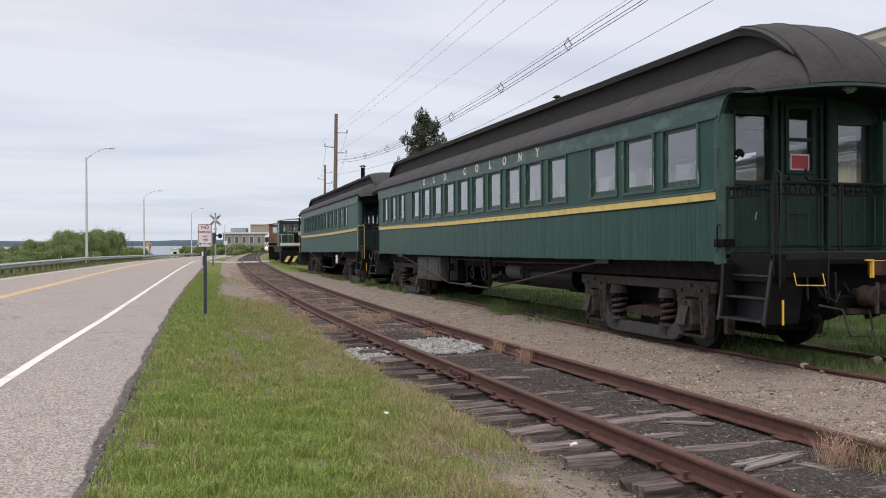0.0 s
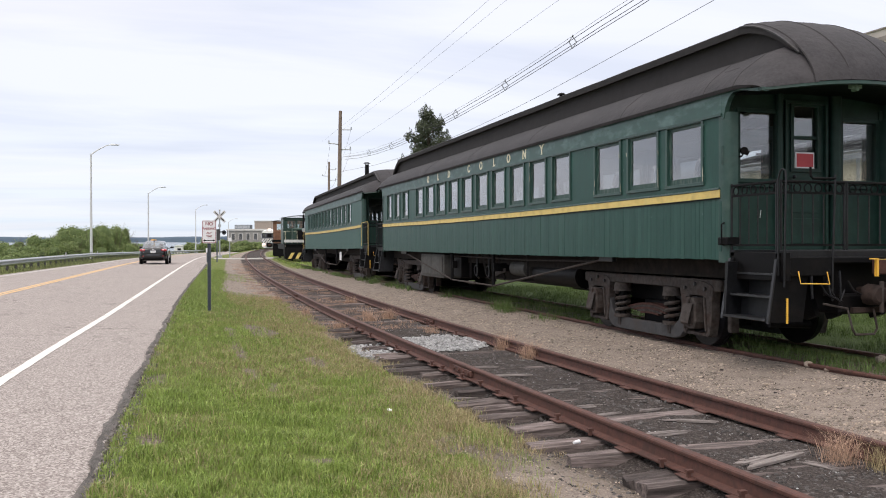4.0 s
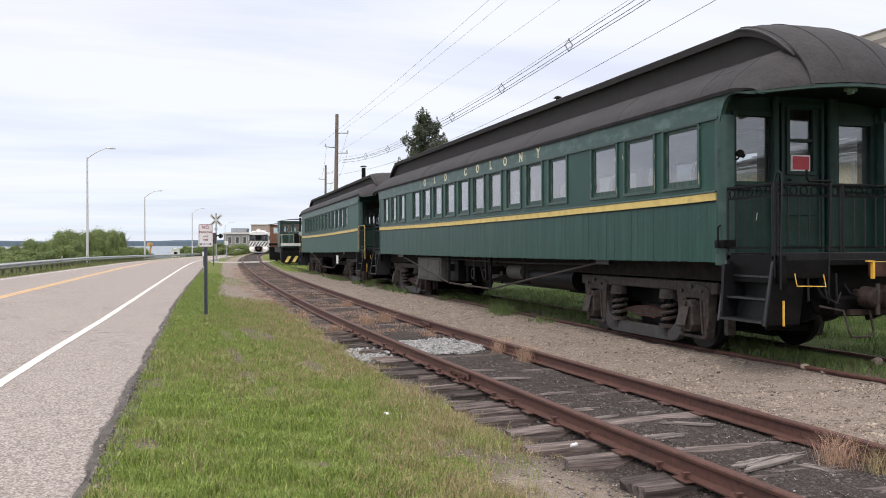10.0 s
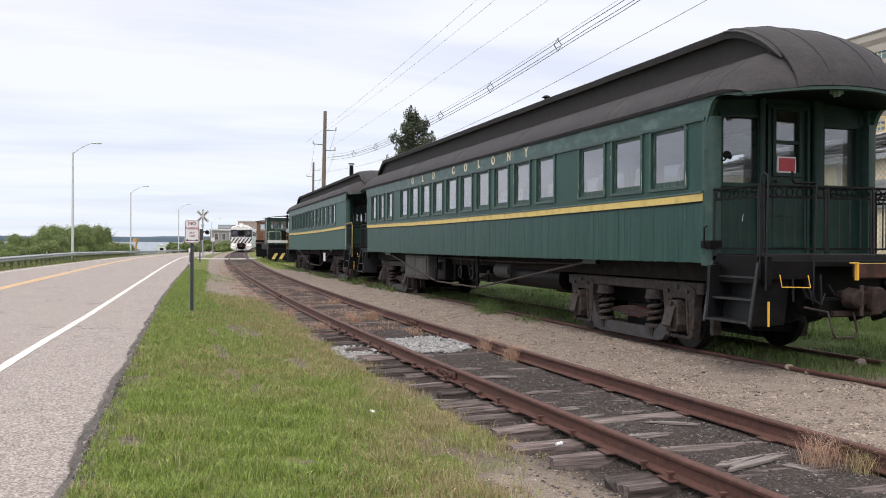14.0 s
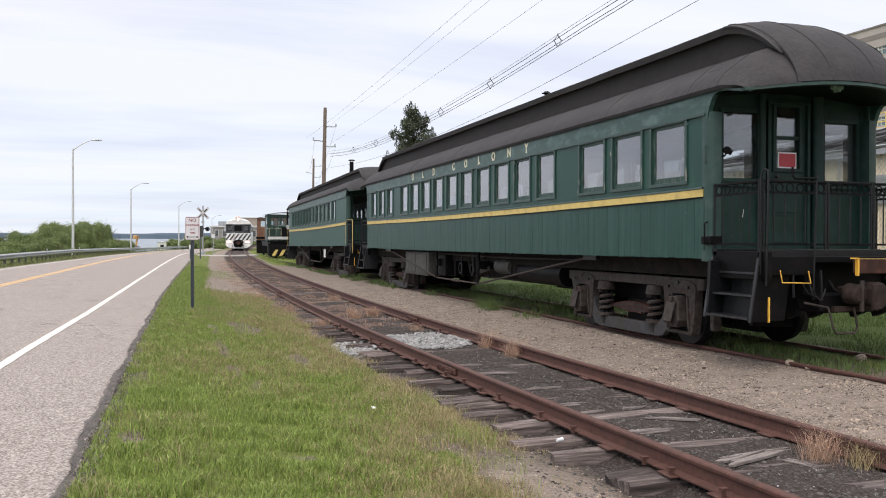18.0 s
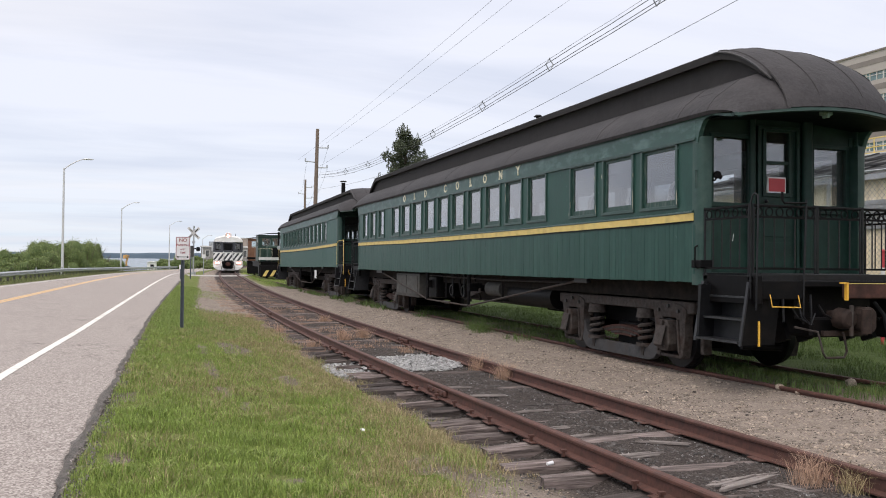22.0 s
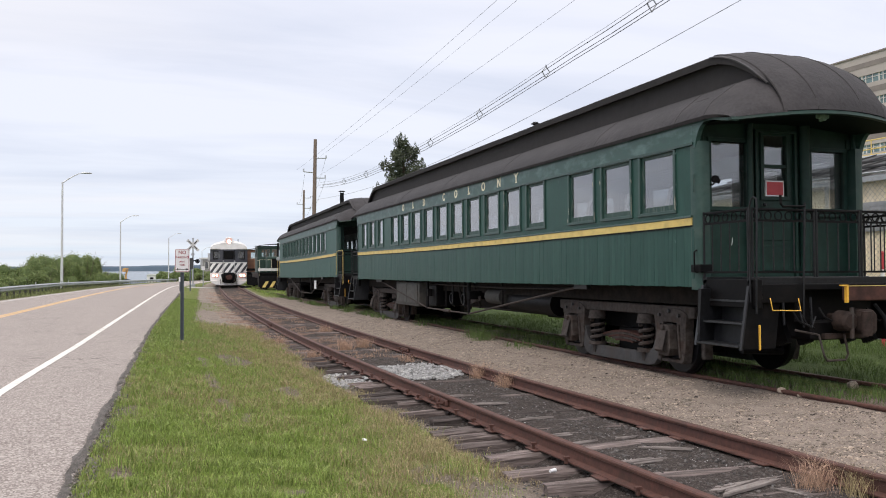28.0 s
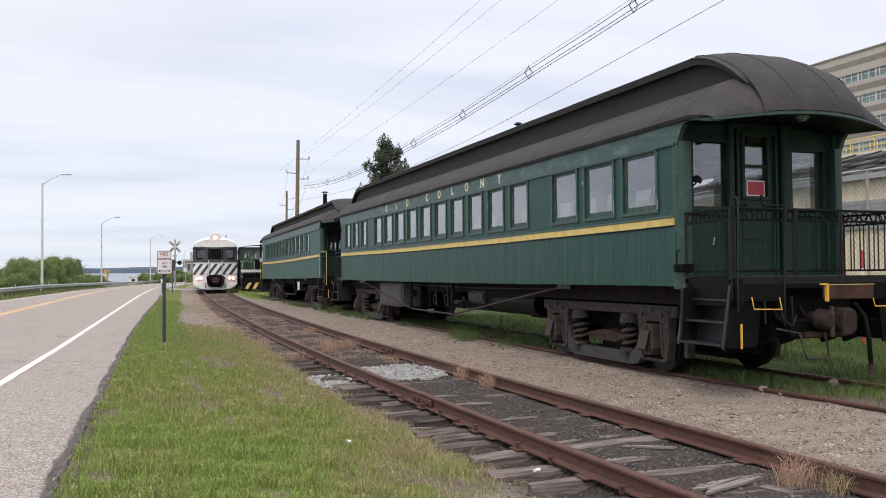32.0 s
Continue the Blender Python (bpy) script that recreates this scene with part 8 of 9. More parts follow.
CAR_BODY = [(-0.03, 0.58, 0.44, 0.56, 0.78, 0.86), (0.02, 0.75, 0.34, 0.56, 0.86, 0.985), (0.16, 0.83, 0.28, 0.56, 0.90, 1.055), (0.55, 0.86, 0.22, 0.55, 0.925, 1.065), (1.2, 0.865, 0.19, 0.55, 0.92, 1.02), (2.2, 0.865, 0.19, 0.55, 0.91, 0.99),
            (3.0, 0.86, 0.19, 0.55, 0.89, 0.96), (3.5, 0.85, 0.20, 0.55, 0.85, 0.92), (3.95, 0.82, 0.22, 0.53, 0.78, 0.83), (4.25, 0.74, 0.26, 0.50, 0.68, 0.71), (4.38, 0.58, 0.34, 0.48, 0.58, 0.60)]
# greenhouse: place along the car, half width and height at its foot, half width and height at the top
CAR_CABIN = [(0.42, 0.66, 1.03, 0.61, 1.045), (0.75, 0.71, 1.02, 0.59, 1.235), (1.15, 0.745, 1.0, 0.575, 1.42), (1.7, 0.755, 0.99, 0.57, 1.475), (2.2, 0.755, 0.98, 0.56, 1.465), (2.65, 0.75, 0.96, 0.56, 1.37), (3.1, 0.73, 0.94, 0.58, 1.12), (3.4, 0.69, 0.92, 0.63, 0.94)]


def cabin_at(y, k, out=0.0):
    """A point on the greenhouse's side, k from 0 at its foot to 1 at the top."""
    row = [float(np.interp(y, [c[0] for c in CAR_CABIN], [c[i] for c in CAR_CABIN])) for i in range(1, 5)]
    bow = 0.035 * math.sin(math.pi * k)
    return row[0] + (row[2] - row[0]) * k + bow + out, row[1] + (row[3] - row[1]) * k


def build_car():
    rings = []
    for y, w, zf, zm, zs, zd in CAR_BODY:
        half = [(0.0, zf), (w * 0.82, zf), (w * 0.975, zf + 0.10), (w, zm), (w * 0.99, zs - 0.08), (w * 0.965, zs), (w * 0.86, zd - 0.01), (w * 0.5, zd + 0.015), (0.0, zd + 0.02)]
        rings.append([(x, y, z) for x, z in half] + [(-x, y, z) for x, z in reversed(half[1:-1])])
    rounded(part("body", Geo().loft(rings, closed=True, caps=True), CAR_PAINT, CAR, "glossy charcoal body", smooth=True))
    rings = []
    for y, wb, zb, wt, zt in CAR_CABIN:
        half = [cabin_at(y, k) for k in (0.0, 0.35, 0.7, 0.96)] + [(wt * 0.80, zt + 0.005), (wt * 0.4, zt + 0.018), (0.0, zt + 0.022)]
        rings.append([(-x, y, z) for x, z in half] + [(x, y, z) for x, z in reversed(half[:-1])])
    part("cabin_glass", Geo().loft(rings, closed=True, caps=True), CAR_GLASS, CAR, "tinted windows", smooth=True)
    roof = [[(x * 1.006, y, z + 0.009) for x, y, z in r[3:-3]] for r in rings[2:6]]
    roof[0] = [(x, y - 0.05, z - 0.02) for x, y, z in roof[0]]
    rounded(part("roof", Geo().loft(roof), CAR_PAINT, CAR, smooth=True), 1)

    def pillar(sg, foot, top, k1=1.0):
        """A painted strip up the glasshouse; foot and top give its two edges along the car."""
        rows = []
        for i in range(7):
            k = k1 * i / 6
            ya, yb = foot[0] + (top[0] - foot[0]) * i / 6, foot[1] + (top[1] - foot[1]) * i / 6
            row = []
            for y in (ya, (ya + yb) / 2, yb):
                x, z = cabin_at(y, k, 0.010)
                row.append((sg * x, y, z))
            rows.append(row)
        part("pillar", Geo().loft(rows), CAR_PAINT, CAR, smooth=True)
    for sg in (-1, 1):
        pillar(sg, (0.42, 0.72), (1.02, 1.30))
        pillar(sg, (1.92, 2.04), (1.90, 1.98))
        pillar(sg, (3.16, 3.30), (2.42, 2.55))
        pillar(sg, (1.02, 1.09), (1.30, 1.36), 0.95)
        sill = [[(sg * (cabin_at(y, 0.0)[0] + o), y, cabin_at(y, 0.0)[1] + h) for o, h in ((0.03, -0.02), (0.028, 0.03), (0.008, 0.05))] for y in (0.5, 0.9, 1.4, 2.0, 2.6, 3.2)]
        part("window_sill", Geo().loft(sill), BLACK, CAR)
        m = part("mirror", ellipsoid((sg * 0.985, 2.82, 1.05), (0.115, 0.075, 0.075)), CAR_PAINT, CAR, smooth=True)
        part("mirror_glass", ellipsoid((sg * 0.985, 2.765, 1.05), (0.085, 0.03, 0.055)), BLACK, m)
        part("mirror_arm", Geo().bar((sg * 0.80, 2.86, 0.99), (sg * 0.93, 2.84, 1.02), 0.05, 0.04), BLACK, m)
        lamp = part("tail_lamp", ellipsoid((sg * 0.655, 0.075, 0.895), (0.195, 0.115, 0.085), sg * 22), TAIL, CAR, "red tail lamp with a pale inset", smooth=True)
        part("lamp_inset", ellipsoid((sg * 0.625, -0.008, 0.91), (0.085, 0.05, 0.026), sg * 20), WHITE, lamp, smooth=True)
        part("reflector", ellipsoid((sg * 0.60, 0.012, 0.52), (0.085, 0.03, 0.026), sg * 14), TAIL, CAR)
        part("chrome_strip", Geo().box(sg * 0.868 - 0.006, sg * 0.868 + 0.006, 1.05, 3.0, 0.545, 0.560), SILVER, CAR)
        part("badge", Geo().box(sg * 0.52 - 0.06, sg * 0.52 + 0.06, -0.012, 0.03, 0.742, 0.765), SILVER, CAR)
        for y in (1.38, 2.36):
            part("door_handle", ellipsoid((sg * 0.872, y, 0.83), (0.022, 0.09, 0.016)), SILVER, CAR)
        for y in (1.12, 1.95, 2.92):
            part("door_gap", Geo().box(sg * 0.866 - 0.004, sg * 0.866 + 0.004, y, y + 0.008, 0.30, 0.90), BLACK, CAR)
        for y in (0.82, 3.42):
            part("wheel_arch", Geo().disc((sg * 0.805, y, 0.335), (1, 0, 0), 0.362, 0.13, 32), BLACK, CAR)
            part("arch_lip", Geo().disc((sg * 0.868, y, 0.335), (1, 0, 0), 0.385, 0.02, 32, 0.36), CAR_PAINT, CAR)
            w = part("wheel", Geo().disc((sg * 0.785, y, 0.31), (1, 0, 0), 0.31, 0.20, 32), BLACK, CAR, bevel=0.025)
            part("rim", Geo().disc((sg * 0.882, y, 0.31), (1, 0, 0), 0.215, 0.02, 24, 0.185), SILVER, w)
            part("rim_well", Geo().disc((sg * 0.874, y, 0.31), (1, 0, 0), 0.19, 0.02, 24), BLACK, w)
            for k in range(7):
                a = 2 * math.pi * k / 7
                part("spoke", Geo().bar((sg * 0.888, y + 0.04 * math.cos(a), 0.31 + 0.04 * math.sin(a)), (sg * 0.888, y + 0.195 * math.cos(a), 0.31 + 0.195 * math.sin(a)), 0.012, 0.042), SILVER, w)
            part("hub", Geo().disc((sg * 0.89, y, 0.31), (1, 0, 0), 0.055, 0.025, 12), SILVER, w)
    bump_rings = [[(x, 0.035 + 0.16 * (abs(x) / 0.80) ** 3 + o, z) for o, z in ((-0.07, 0.645), (-0.085, 0.61), (-0.08, 0.42), (-0.02, 0.33), (0.05, 0.32))] for x in (-0.80 + 1.6 * i / 16 for i in range(17))]
    bp = part("rear_bumper", Geo().loft(bump_rings), CAR_PAINT, CAR, "dark rear bumper", smooth=True)
    part("bumper_insert", Geo().loft([[(x, 0.035 + 0.16 * (abs(x) / 0.80) ** 3 + o, z) for o, z in ((-0.084, 0.435), (-0.085, 0.36), (-0.02, 0.30), (0.06, 0.27))] for x in (-0.62 + 1.24 * i / 12 for i in range(13))]), BLACK, bp, smooth=True)
    for x, y in ((-0.36, 1.95), (0.36, 1.95)):
        seat = part("seat", ellipsoid((x, y, 0.95), (0.22, 0.07, 0.26)), CAR_SEAT, CAR, "dark front seat", smooth=True)
        part("headrest", ellipsoid((x, y - 0.04, 1.24), (0.12, 0.05, 0.075)), CAR_SEAT, seat, smooth=True)
    part("parcel_shelf", Geo().box(-0.60, 0.60, 0.50, 1.15, 0.99, 1.03), CAR_SEAT, CAR)
    part("seat", Geo().box(-0.58, 0.58, 1.08, 1.2, 0.80, 1.14), CAR_SEAT, CAR, "dark rear bench", bevel=0.04)
    part("exhaust", Geo().rod([(0.42, 0.3, 0.27), (0.42, -0.02, 0.27)], 0.03, 10), BLACK, CAR)
    pl = part("number_plate", Geo().box(-0.16, 0.16, -0.048, -0.03, 0.735, 0.875), WHITE, CAR, "white number plate", bevel=0.004)
    part("plate_bar", Geo().box(-0.11, 0.11, -0.052, -0.048, 0.79, 0.82), GALV, pl)
    part("badge", ellipsoid((0, -0.01, 0.935), (0.075, 0.02, 0.03)), SILVER, CAR)
    part("boot_gap", Geo().box(-0.72, 0.72, -0.028, 0.03, 0.665, 0.675), BLACK, CAR)
    part("aerial", ellipsoid((0, 1.22, 1.47), (0.03, 0.08, 0.035)), CAR_PAINT, CAR)


build_car()
for ob in CAR.children_recursive:
    ob.data.transform(Matrix.Scale(0.94, 4))


# ---- ties, plates, spikes of the near track ----
def tie_mesh(rng, length, width, thick, split):
    g = Geo()
    n = 7
    rings = []
    for i in range(n):
        x = -length / 2 + length * i / (n - 1)
        e = 0.02 if i in (0, n - 1) else 0.0
        j = lambda s: rng.uniform(-s, s)
        rings.append([(x + j(0.02), -width / 2 + e + j(0.012), -thick), (x + j(0.02), -width / 2 + j(0.012), -0.02 - e), (x + j(0.02), -width / 2 + 0.03 + j(0.01), j(0.006) - e * 0.5), (x + j(0.02), -0.01 + j(0.02), j(0.007) - split * 0.018 - e * 0.5),
                      (x + j(0.02), width / 2 - 0.03 + j(0.01), j(0.006) - e * 0.5), (x + j(0.02), width / 2 + j(0.012), -0.02 - e), (x + j(0.02), width / 2 - e + j(0.012), -thick)])
    g.loft(rings, closed=True, caps=True)
    return g.mesh("tie")


tie_rng = random.Random(11)
TIE_MESHES = [tie_mesh(tie_rng, 2.55, tie_rng.uniform(0.17, 0.22), 0.16, s) for s in (0, 1, 0, 1.6, 0.5, 1)]
tie_ys = [-2.0 + 0.55 * i for i in range(14)] + [5.45, 5.96, 6.46, 7.11, 7.66, 8.05, 8.47, 9.0, 9.62, 10.31, 10.75, 11.3, 11.91, 12.45] + [13.05 + 0.56 * i for i in range(52)]
plate_mesh = Geo().box(-0.13, 0.13, -0.09, 0.09, 0.0, 0.012).mesh("tie_plate", 0.003)
spike_geo = Geo().box(-0.012, 0.012, -0.012, 0.012, -0.02, 0.03).box(-0.022, 0.028, -0.018, 0.018, 0.022, 0.042)
spike_mesh = spike_geo.mesh("spike")
for i, y in enumerate(tie_ys):
    x = main_x(y) + tie_rng.uniform(-0.05, 0.05) + (0.0 if y > 5.5 else 0.02)
    if 5.9 < y < 12:
        x = 2.70 + 1.275 + tie_rng.uniform(-0.03, 0.03)
    zt = rail_z(y) - 0.148 - 0.004
    ang = heading(main_x, y) + tie_rng.uniform(-5, 5)
    x += tie_rng.uniform(-0.14, 0.14)
    t = part("tie", TIE_MESHES[tie_rng.randrange(6)], TIE, near_track, at=pose(x, y, zt - 0.004 - (0.028 if y < 13.5 else 0.06) * tie_rng.random() ** 2.0, tie_rng.uniform(-1.2, 1.2), tie_rng.uniform(-0.5, 0.5), ang) @ Matrix.Diagonal((tie_rng.uniform(0.92, 1.02), tie_rng.uniform(0.68, 1.02), 1, 1)))
    if y < 16:
        for off in (-0.752, 0.752):
            if tie_rng.random() < (0.85 if off < 0 else 0.4):
                part("tie_plate", plate_mesh, RUST, near_track, at=pose(main_x(y) + off, y, zt, 0, 0, ang))
            for d in (-0.095, 0.095):
                if tie_rng.random() < (0.8 if off < 0 else 0.3):
                    part("spike", spike_mesh, RUST, near_track, at=pose(main_x(y) + off + d, y + tie_rng.uniform(-0.05, 0.05), zt + 0.012 + tie_rng.uniform(0, 0.025), 0, 0, 180 if d > 0 else 0))
for y, off in ((9.75, -0.752), (16.0, 0.752), (24.5, -0.752), (2.5, 0.752)):
    a = heading(main_x, y)
    for d in (-0.03, 0.03):
        jb = part("joint_bar", Geo().box(-0.014, 0.014, -0.32, 0.32, 0.035, 0.105), RUST, near_track, "rusty bolted rail joint bar", at=pose(main_x(y) + off + d, y, rail_z(y) - 0.148, 0, 0, a), bevel=0.006)
        for k in (-0.24, -0.08, 0.08, 0.24):
            part("bolt", Geo().disc((0.02 if d > 0 else -0.02, k, 0.07), (1, 0, 0), 0.02, 0.03, 6), RUST, jb)


splinter_rng = random.Random(77)


def splinter(x, y, l, rz, w=0.04, h=0.016):
    """A rotten strip of tie broken into fibres of uneven length."""
    g = Geo()
    for k in range(splinter_rng.choice((3, 4, 5))):
        u = splinter_rng.uniform
        a, b = -l / 2 + u(0, 0.35) * l, l / 2 - u(0, 0.35) * l
        o, t = u(-w, w) * 0.7, u(-0.03, 0.03)
        ww = w * u(0.12, 0.34)
        top = h * u(0.5, 1.3)
        outline = [(a, o), (a + 0.06, o + ww), ((a + b) / 2, o + ww * u(0.6, 1.2) + t * 0.3), (b - 0.08, o + ww * 0.5 + t), (b, o + t), (b - 0.05, o - ww * 0.5 + t), ((a + b) / 2, o - ww * u(0.5, 1.0) + t * 0.3), (a + 0.03, o - ww)]
        g.prism(outline, "z", 0, top)
    s = new("wood_splinter", g.mesh("wood_splinter"))
    s.data.materials.append(SPLINTER)
    s.matrix_basis = pose(x, y, ground_height(x, y) + 0.004, 0, 0.8, rz)
    tagged(s, "bleached split piece of tie wood on cinders", "wood", "wood splinters")


for x, y, l, rz in ((4.35, 5.5, 0.9, 14), (4.25, 5.38, 0.8, 20), (4.45, 5.2, 0.35, -60), (3.95, 6.4, 0.75, 10), (4.4, 6.75, 0.6, -25), (3.75, 7.2, 0.6, 12), (3.85, 7.7, 0.6, 8), (4.0, 8.6, 0.55, 10), (3.75, 9.6, 0.6, 5), (3.6, 10.4, 0.7, 8), (2.95, 8.9, 0.45, 4), (4.35, 7.35, 0.45, 14)):
    splinter(x, y, l * 1.1, rz, 0.05 + 0.03 * (l > 0.7))


# ---- loose stones ----
def stones(name, pts, sizes, material, label, seed):
    rng = np.random.default_rng(seed)
    n = len(pts)
    base = np.array([(-1, -1, -0.6), (1, -1, -0.6), (1, 1, -0.6), (-1, 1, -0.6), (-0.7, -0.7, 0.7), (0.7, -0.7, 0.7), (0.7, 0.7, 0.7), (-0.7, 0.7, 0.7)], float)
    v = base[None] * (1 + 0.3 * rng.uniform(-1, 1, (n, 8, 3))) * np.stack([rng.uniform(0.7, 1.3, n), rng.uniform(0.7, 1.3, n), rng.uniform(0.5, 0.9, n)], 1)[:, None, :]
    a = rng.uniform(0, 6.28, n)
    c, s = np.cos(a)[:, None], np.sin(a)[:, None]
    v = np.stack([v[..., 0] * c - v[..., 1] * s, v[..., 0] * s + v[..., 1] * c, v[..., 2]], -1) * (np.asarray(sizes)[:, None, None] * 0.5)
    v = v + np.asarray(pts)[:, None, :]
    f = np.array([(0, 3, 2, 1), (4, 5, 6, 7), (0, 1, 5, 4), (1, 2, 6, 5), (2, 3, 7, 6), (3, 0, 4, 7)])
    faces = (np.arange(n)[:, None, None] * 8 + f[None]).reshape(-1, 4)
    me = bpy.data.meshes.new(name)
    me.from_pydata(v.reshape(-1, 3).tolist(), [], faces.tolist())
    me.materials.append(material)
    return tagged(new(name, me), label, "stones", kind="stuff")


def scatter(seed, n, fx0, fx1, y0, y1, power=1.0):
    """Places on the ground, denser towards y0."""
    rng = np.random.default_rng(seed)
    out = []
    for _ in range(n):
        y = y0 + (y1 - y0) * rng.uniform() ** power
        x = fx0(y) + (fx1(y) - fx0(y)) * rng.uniform()
        out.append((x, y, ground_height(x, y)))
    return out


rs = np.random.default_rng(5)
GRIT = surf("asphalt_grit", (0.08, 0.072, 0.066), (0.24, 0.215, 0.20), 40, 0.9, bump=0.2, island=0.6)
p = scatter(21, 3000, lambda y: 3.28, lambda y: 4.45 + 0.25 * (y - 12), 12.1, 13.9)
p = [q for q in p if (q[0] - 3.9) ** 2 / 0.9 + (q[1] - 13.0) ** 2 / 0.75 < 1.0 + 0.4 * noise.noise((q[0] * 3, q[1] * 3, 0))]
stones("gravel_pile", [(x, y, z + rs.uniform(0, 0.04)) for x, y, z in p], rs.uniform(0.014, 0.042, len(p)), STONE, "pale crushed stone heaped between the rails", 31)
p = scatter(22, 1400, lambda y: 2.45, lambda y: 3.12, 12.1, 13.9)
p = [q for q in p if (q[0] - 2.85) ** 2 / 0.14 + (q[1] - 12.95) ** 2 / 0.7 < 1.0 + 0.4 * noise.noise((q[0] * 3, q[1] * 3, 5))]
stones("gravel_pile", [(x, y, z + rs.uniform(0, 0.05)) for x, y, z in p], rs.uniform(0.014, 0.042, len(p)), STONE, "pale crushed stone beside the rail", 32)
p = scatter(23, 22000, lambda y: main_x(y) + 0.95, lambda y: side_x(y) - 0.85, 3.8, 26, 1.7)
stones("sandy_gravel", p, rs.uniform(0.006, 0.02, len(p)) * (1 + 1.3 * (rs.uniform(size=len(p)) > 0.96)), PEBBLE, "fine sandy gravel between the tracks", 33)
p = scatter(24, 11000, lambda y: main_x(y) - 1.3 - 0.35 * (1 - smooth(5.0, 8.0, y)), lambda y: main_x(y) + 0.85, 3.6, 18, 1.5)
stones("cinder_stones", p, rs.uniform(0.008, 0.03, len(p)), CINDER, "dark cinders and small stones between the rails", 34)
p = scatter(25, 5200, lambda y: white_x(y) + edge_off(y) - 0.06, lambda y: white_x(y) + edge_off(y) + 0.15, 4.0, 22, 1.7)
stones("road_edge_grit", [(x, y, z + 0.008) for x, y, z in p], rs.uniform(0.006, 0.018, len(p)), GRIT, "loose grit along the broken asphalt edge", 35)
p = scatter(26, 1600, lambda y: main_x(y) + 0.95, lambda y: side_x(y) - 0.85, 4.0, 24, 1.5)
stones("sandy_gravel", p, rs.uniform(0.010, 0.030, len(p)) * (1 + 0.9 * (rs.uniform(size=len(p)) > 0.97)), PEBBLE, "scattered larger stones on the sandy gravel", 36)
BARK_BITS = surf("dark_wood_and_coal_bits", (0.022, 0.018, 0.016), (0.075, 0.058, 0.050), 30, 0.9, bump=0.2, island=0.5)
p = scatter(27, 2200, lambda y: main_x(y) + 0.9, lambda y: side_x(y) - 0.7, 4.0, 26, 1.6)
p = [q for q in p if noise.noise((1.4 * q[0], 1.4 * q[1], 8.0)) + 0.25 * smooth(0.6, 1.5, q[0] - main_x(q[1]) - 0.9) > 0.12]
stones("dark_debris", p, rs.uniform(0.006, 0.020, len(p)) * (1 + 1.6 * (rs.uniform(size=len(p)) > 0.94)), BARK_BITS, "dark bits of coal, bark and rotten wood strewn on the sandy gravel", 37)
p = scatter(30, 7000, lambda y: main_x(y) + 0.9, lambda y: side_x(y) - 0.7, 4.0, 20, 1.7)
stones("dark_debris", p, rs.uniform(0.004, 0.012, len(p)), BARK_BITS, "fine dark specks over the sandy gravel", 40)
p = scatter(28, 900, lambda y: main_x(y) - 0.7, lambda y: main_x(y) + 0.7, 4.0, 16, 1.4)
stones("cinder_stones", p, rs.uniform(0.004, 0.013, len(p)), STONE, "sparse pale chips among the cinders", 38)
p = scatter(29, 5200, lambda y: main_x(y) - 2.5, lambda y: main_x(y) - 1.1, 3.8, 11, 1.4)
p = [q for q in p if ground_masks(q[0], q[1])[0] < 0.6]
stones("sandy_gravel", p, rs.uniform(0.004, 0.013, len(p)), PEBBLE, "grey-brown grit between the grass and the tie ends", 39)
for x, y, s in ((7.28, 8.62, 0.11), (7.30, 8.32, 0.09), (8.5, 8.75, 0.14), (6.9, 9.3, 0.05), (6.2, 8.0, 0.05), (4.9, 12.9, 0.07)):
    rk = new("rock", Geo().sphere((0, 0, 0), s / 2, 9, 5, 0.8).mesh("rock"))
    for v in rk.data.vertices:
        v.co *= 1 + 0.25 * noise.noise(v.co * 30 + Vector((x, y, 0)))
    rk.data.materials.append(PEBBLE)
    rk.matrix_basis = pose(x, y, ground_height(x, y) + s * 0.3)
    tagged(rk, "pale fist-sized rock beside the rail", "rock", "rocks")
lit = new("litter", Geo().prism([(-0.03, -0.02), (0.025, -0.03), (0.04, 0.015), (0.0, 0.035), (-0.035, 0.02)], "z", 0, 0.02).mesh("litter", 0.006))
lit.data.materials.append(WHITE)
lit.matrix_basis = pose(1.92, 7.98, ground_height(1.92, 7.98) + 0.03, 20, 10, 0) @ Matrix.Scale(0.65, 4)
tagged(lit, "small crumpled white scrap of paper in grass", "litter")
cup = new("litter", Geo().rod([(0, 0, 0), (0.06, 0, 0)], 0.013, 10, 0.018).mesh("litter"))
cup.data.materials.append(SIGN_WHITE)
cup.matrix_basis = pose(3.02, 6.25, 0.04, 0, 0, 20)
tagged(cup, "crushed pale cup lying between ties", "litter")


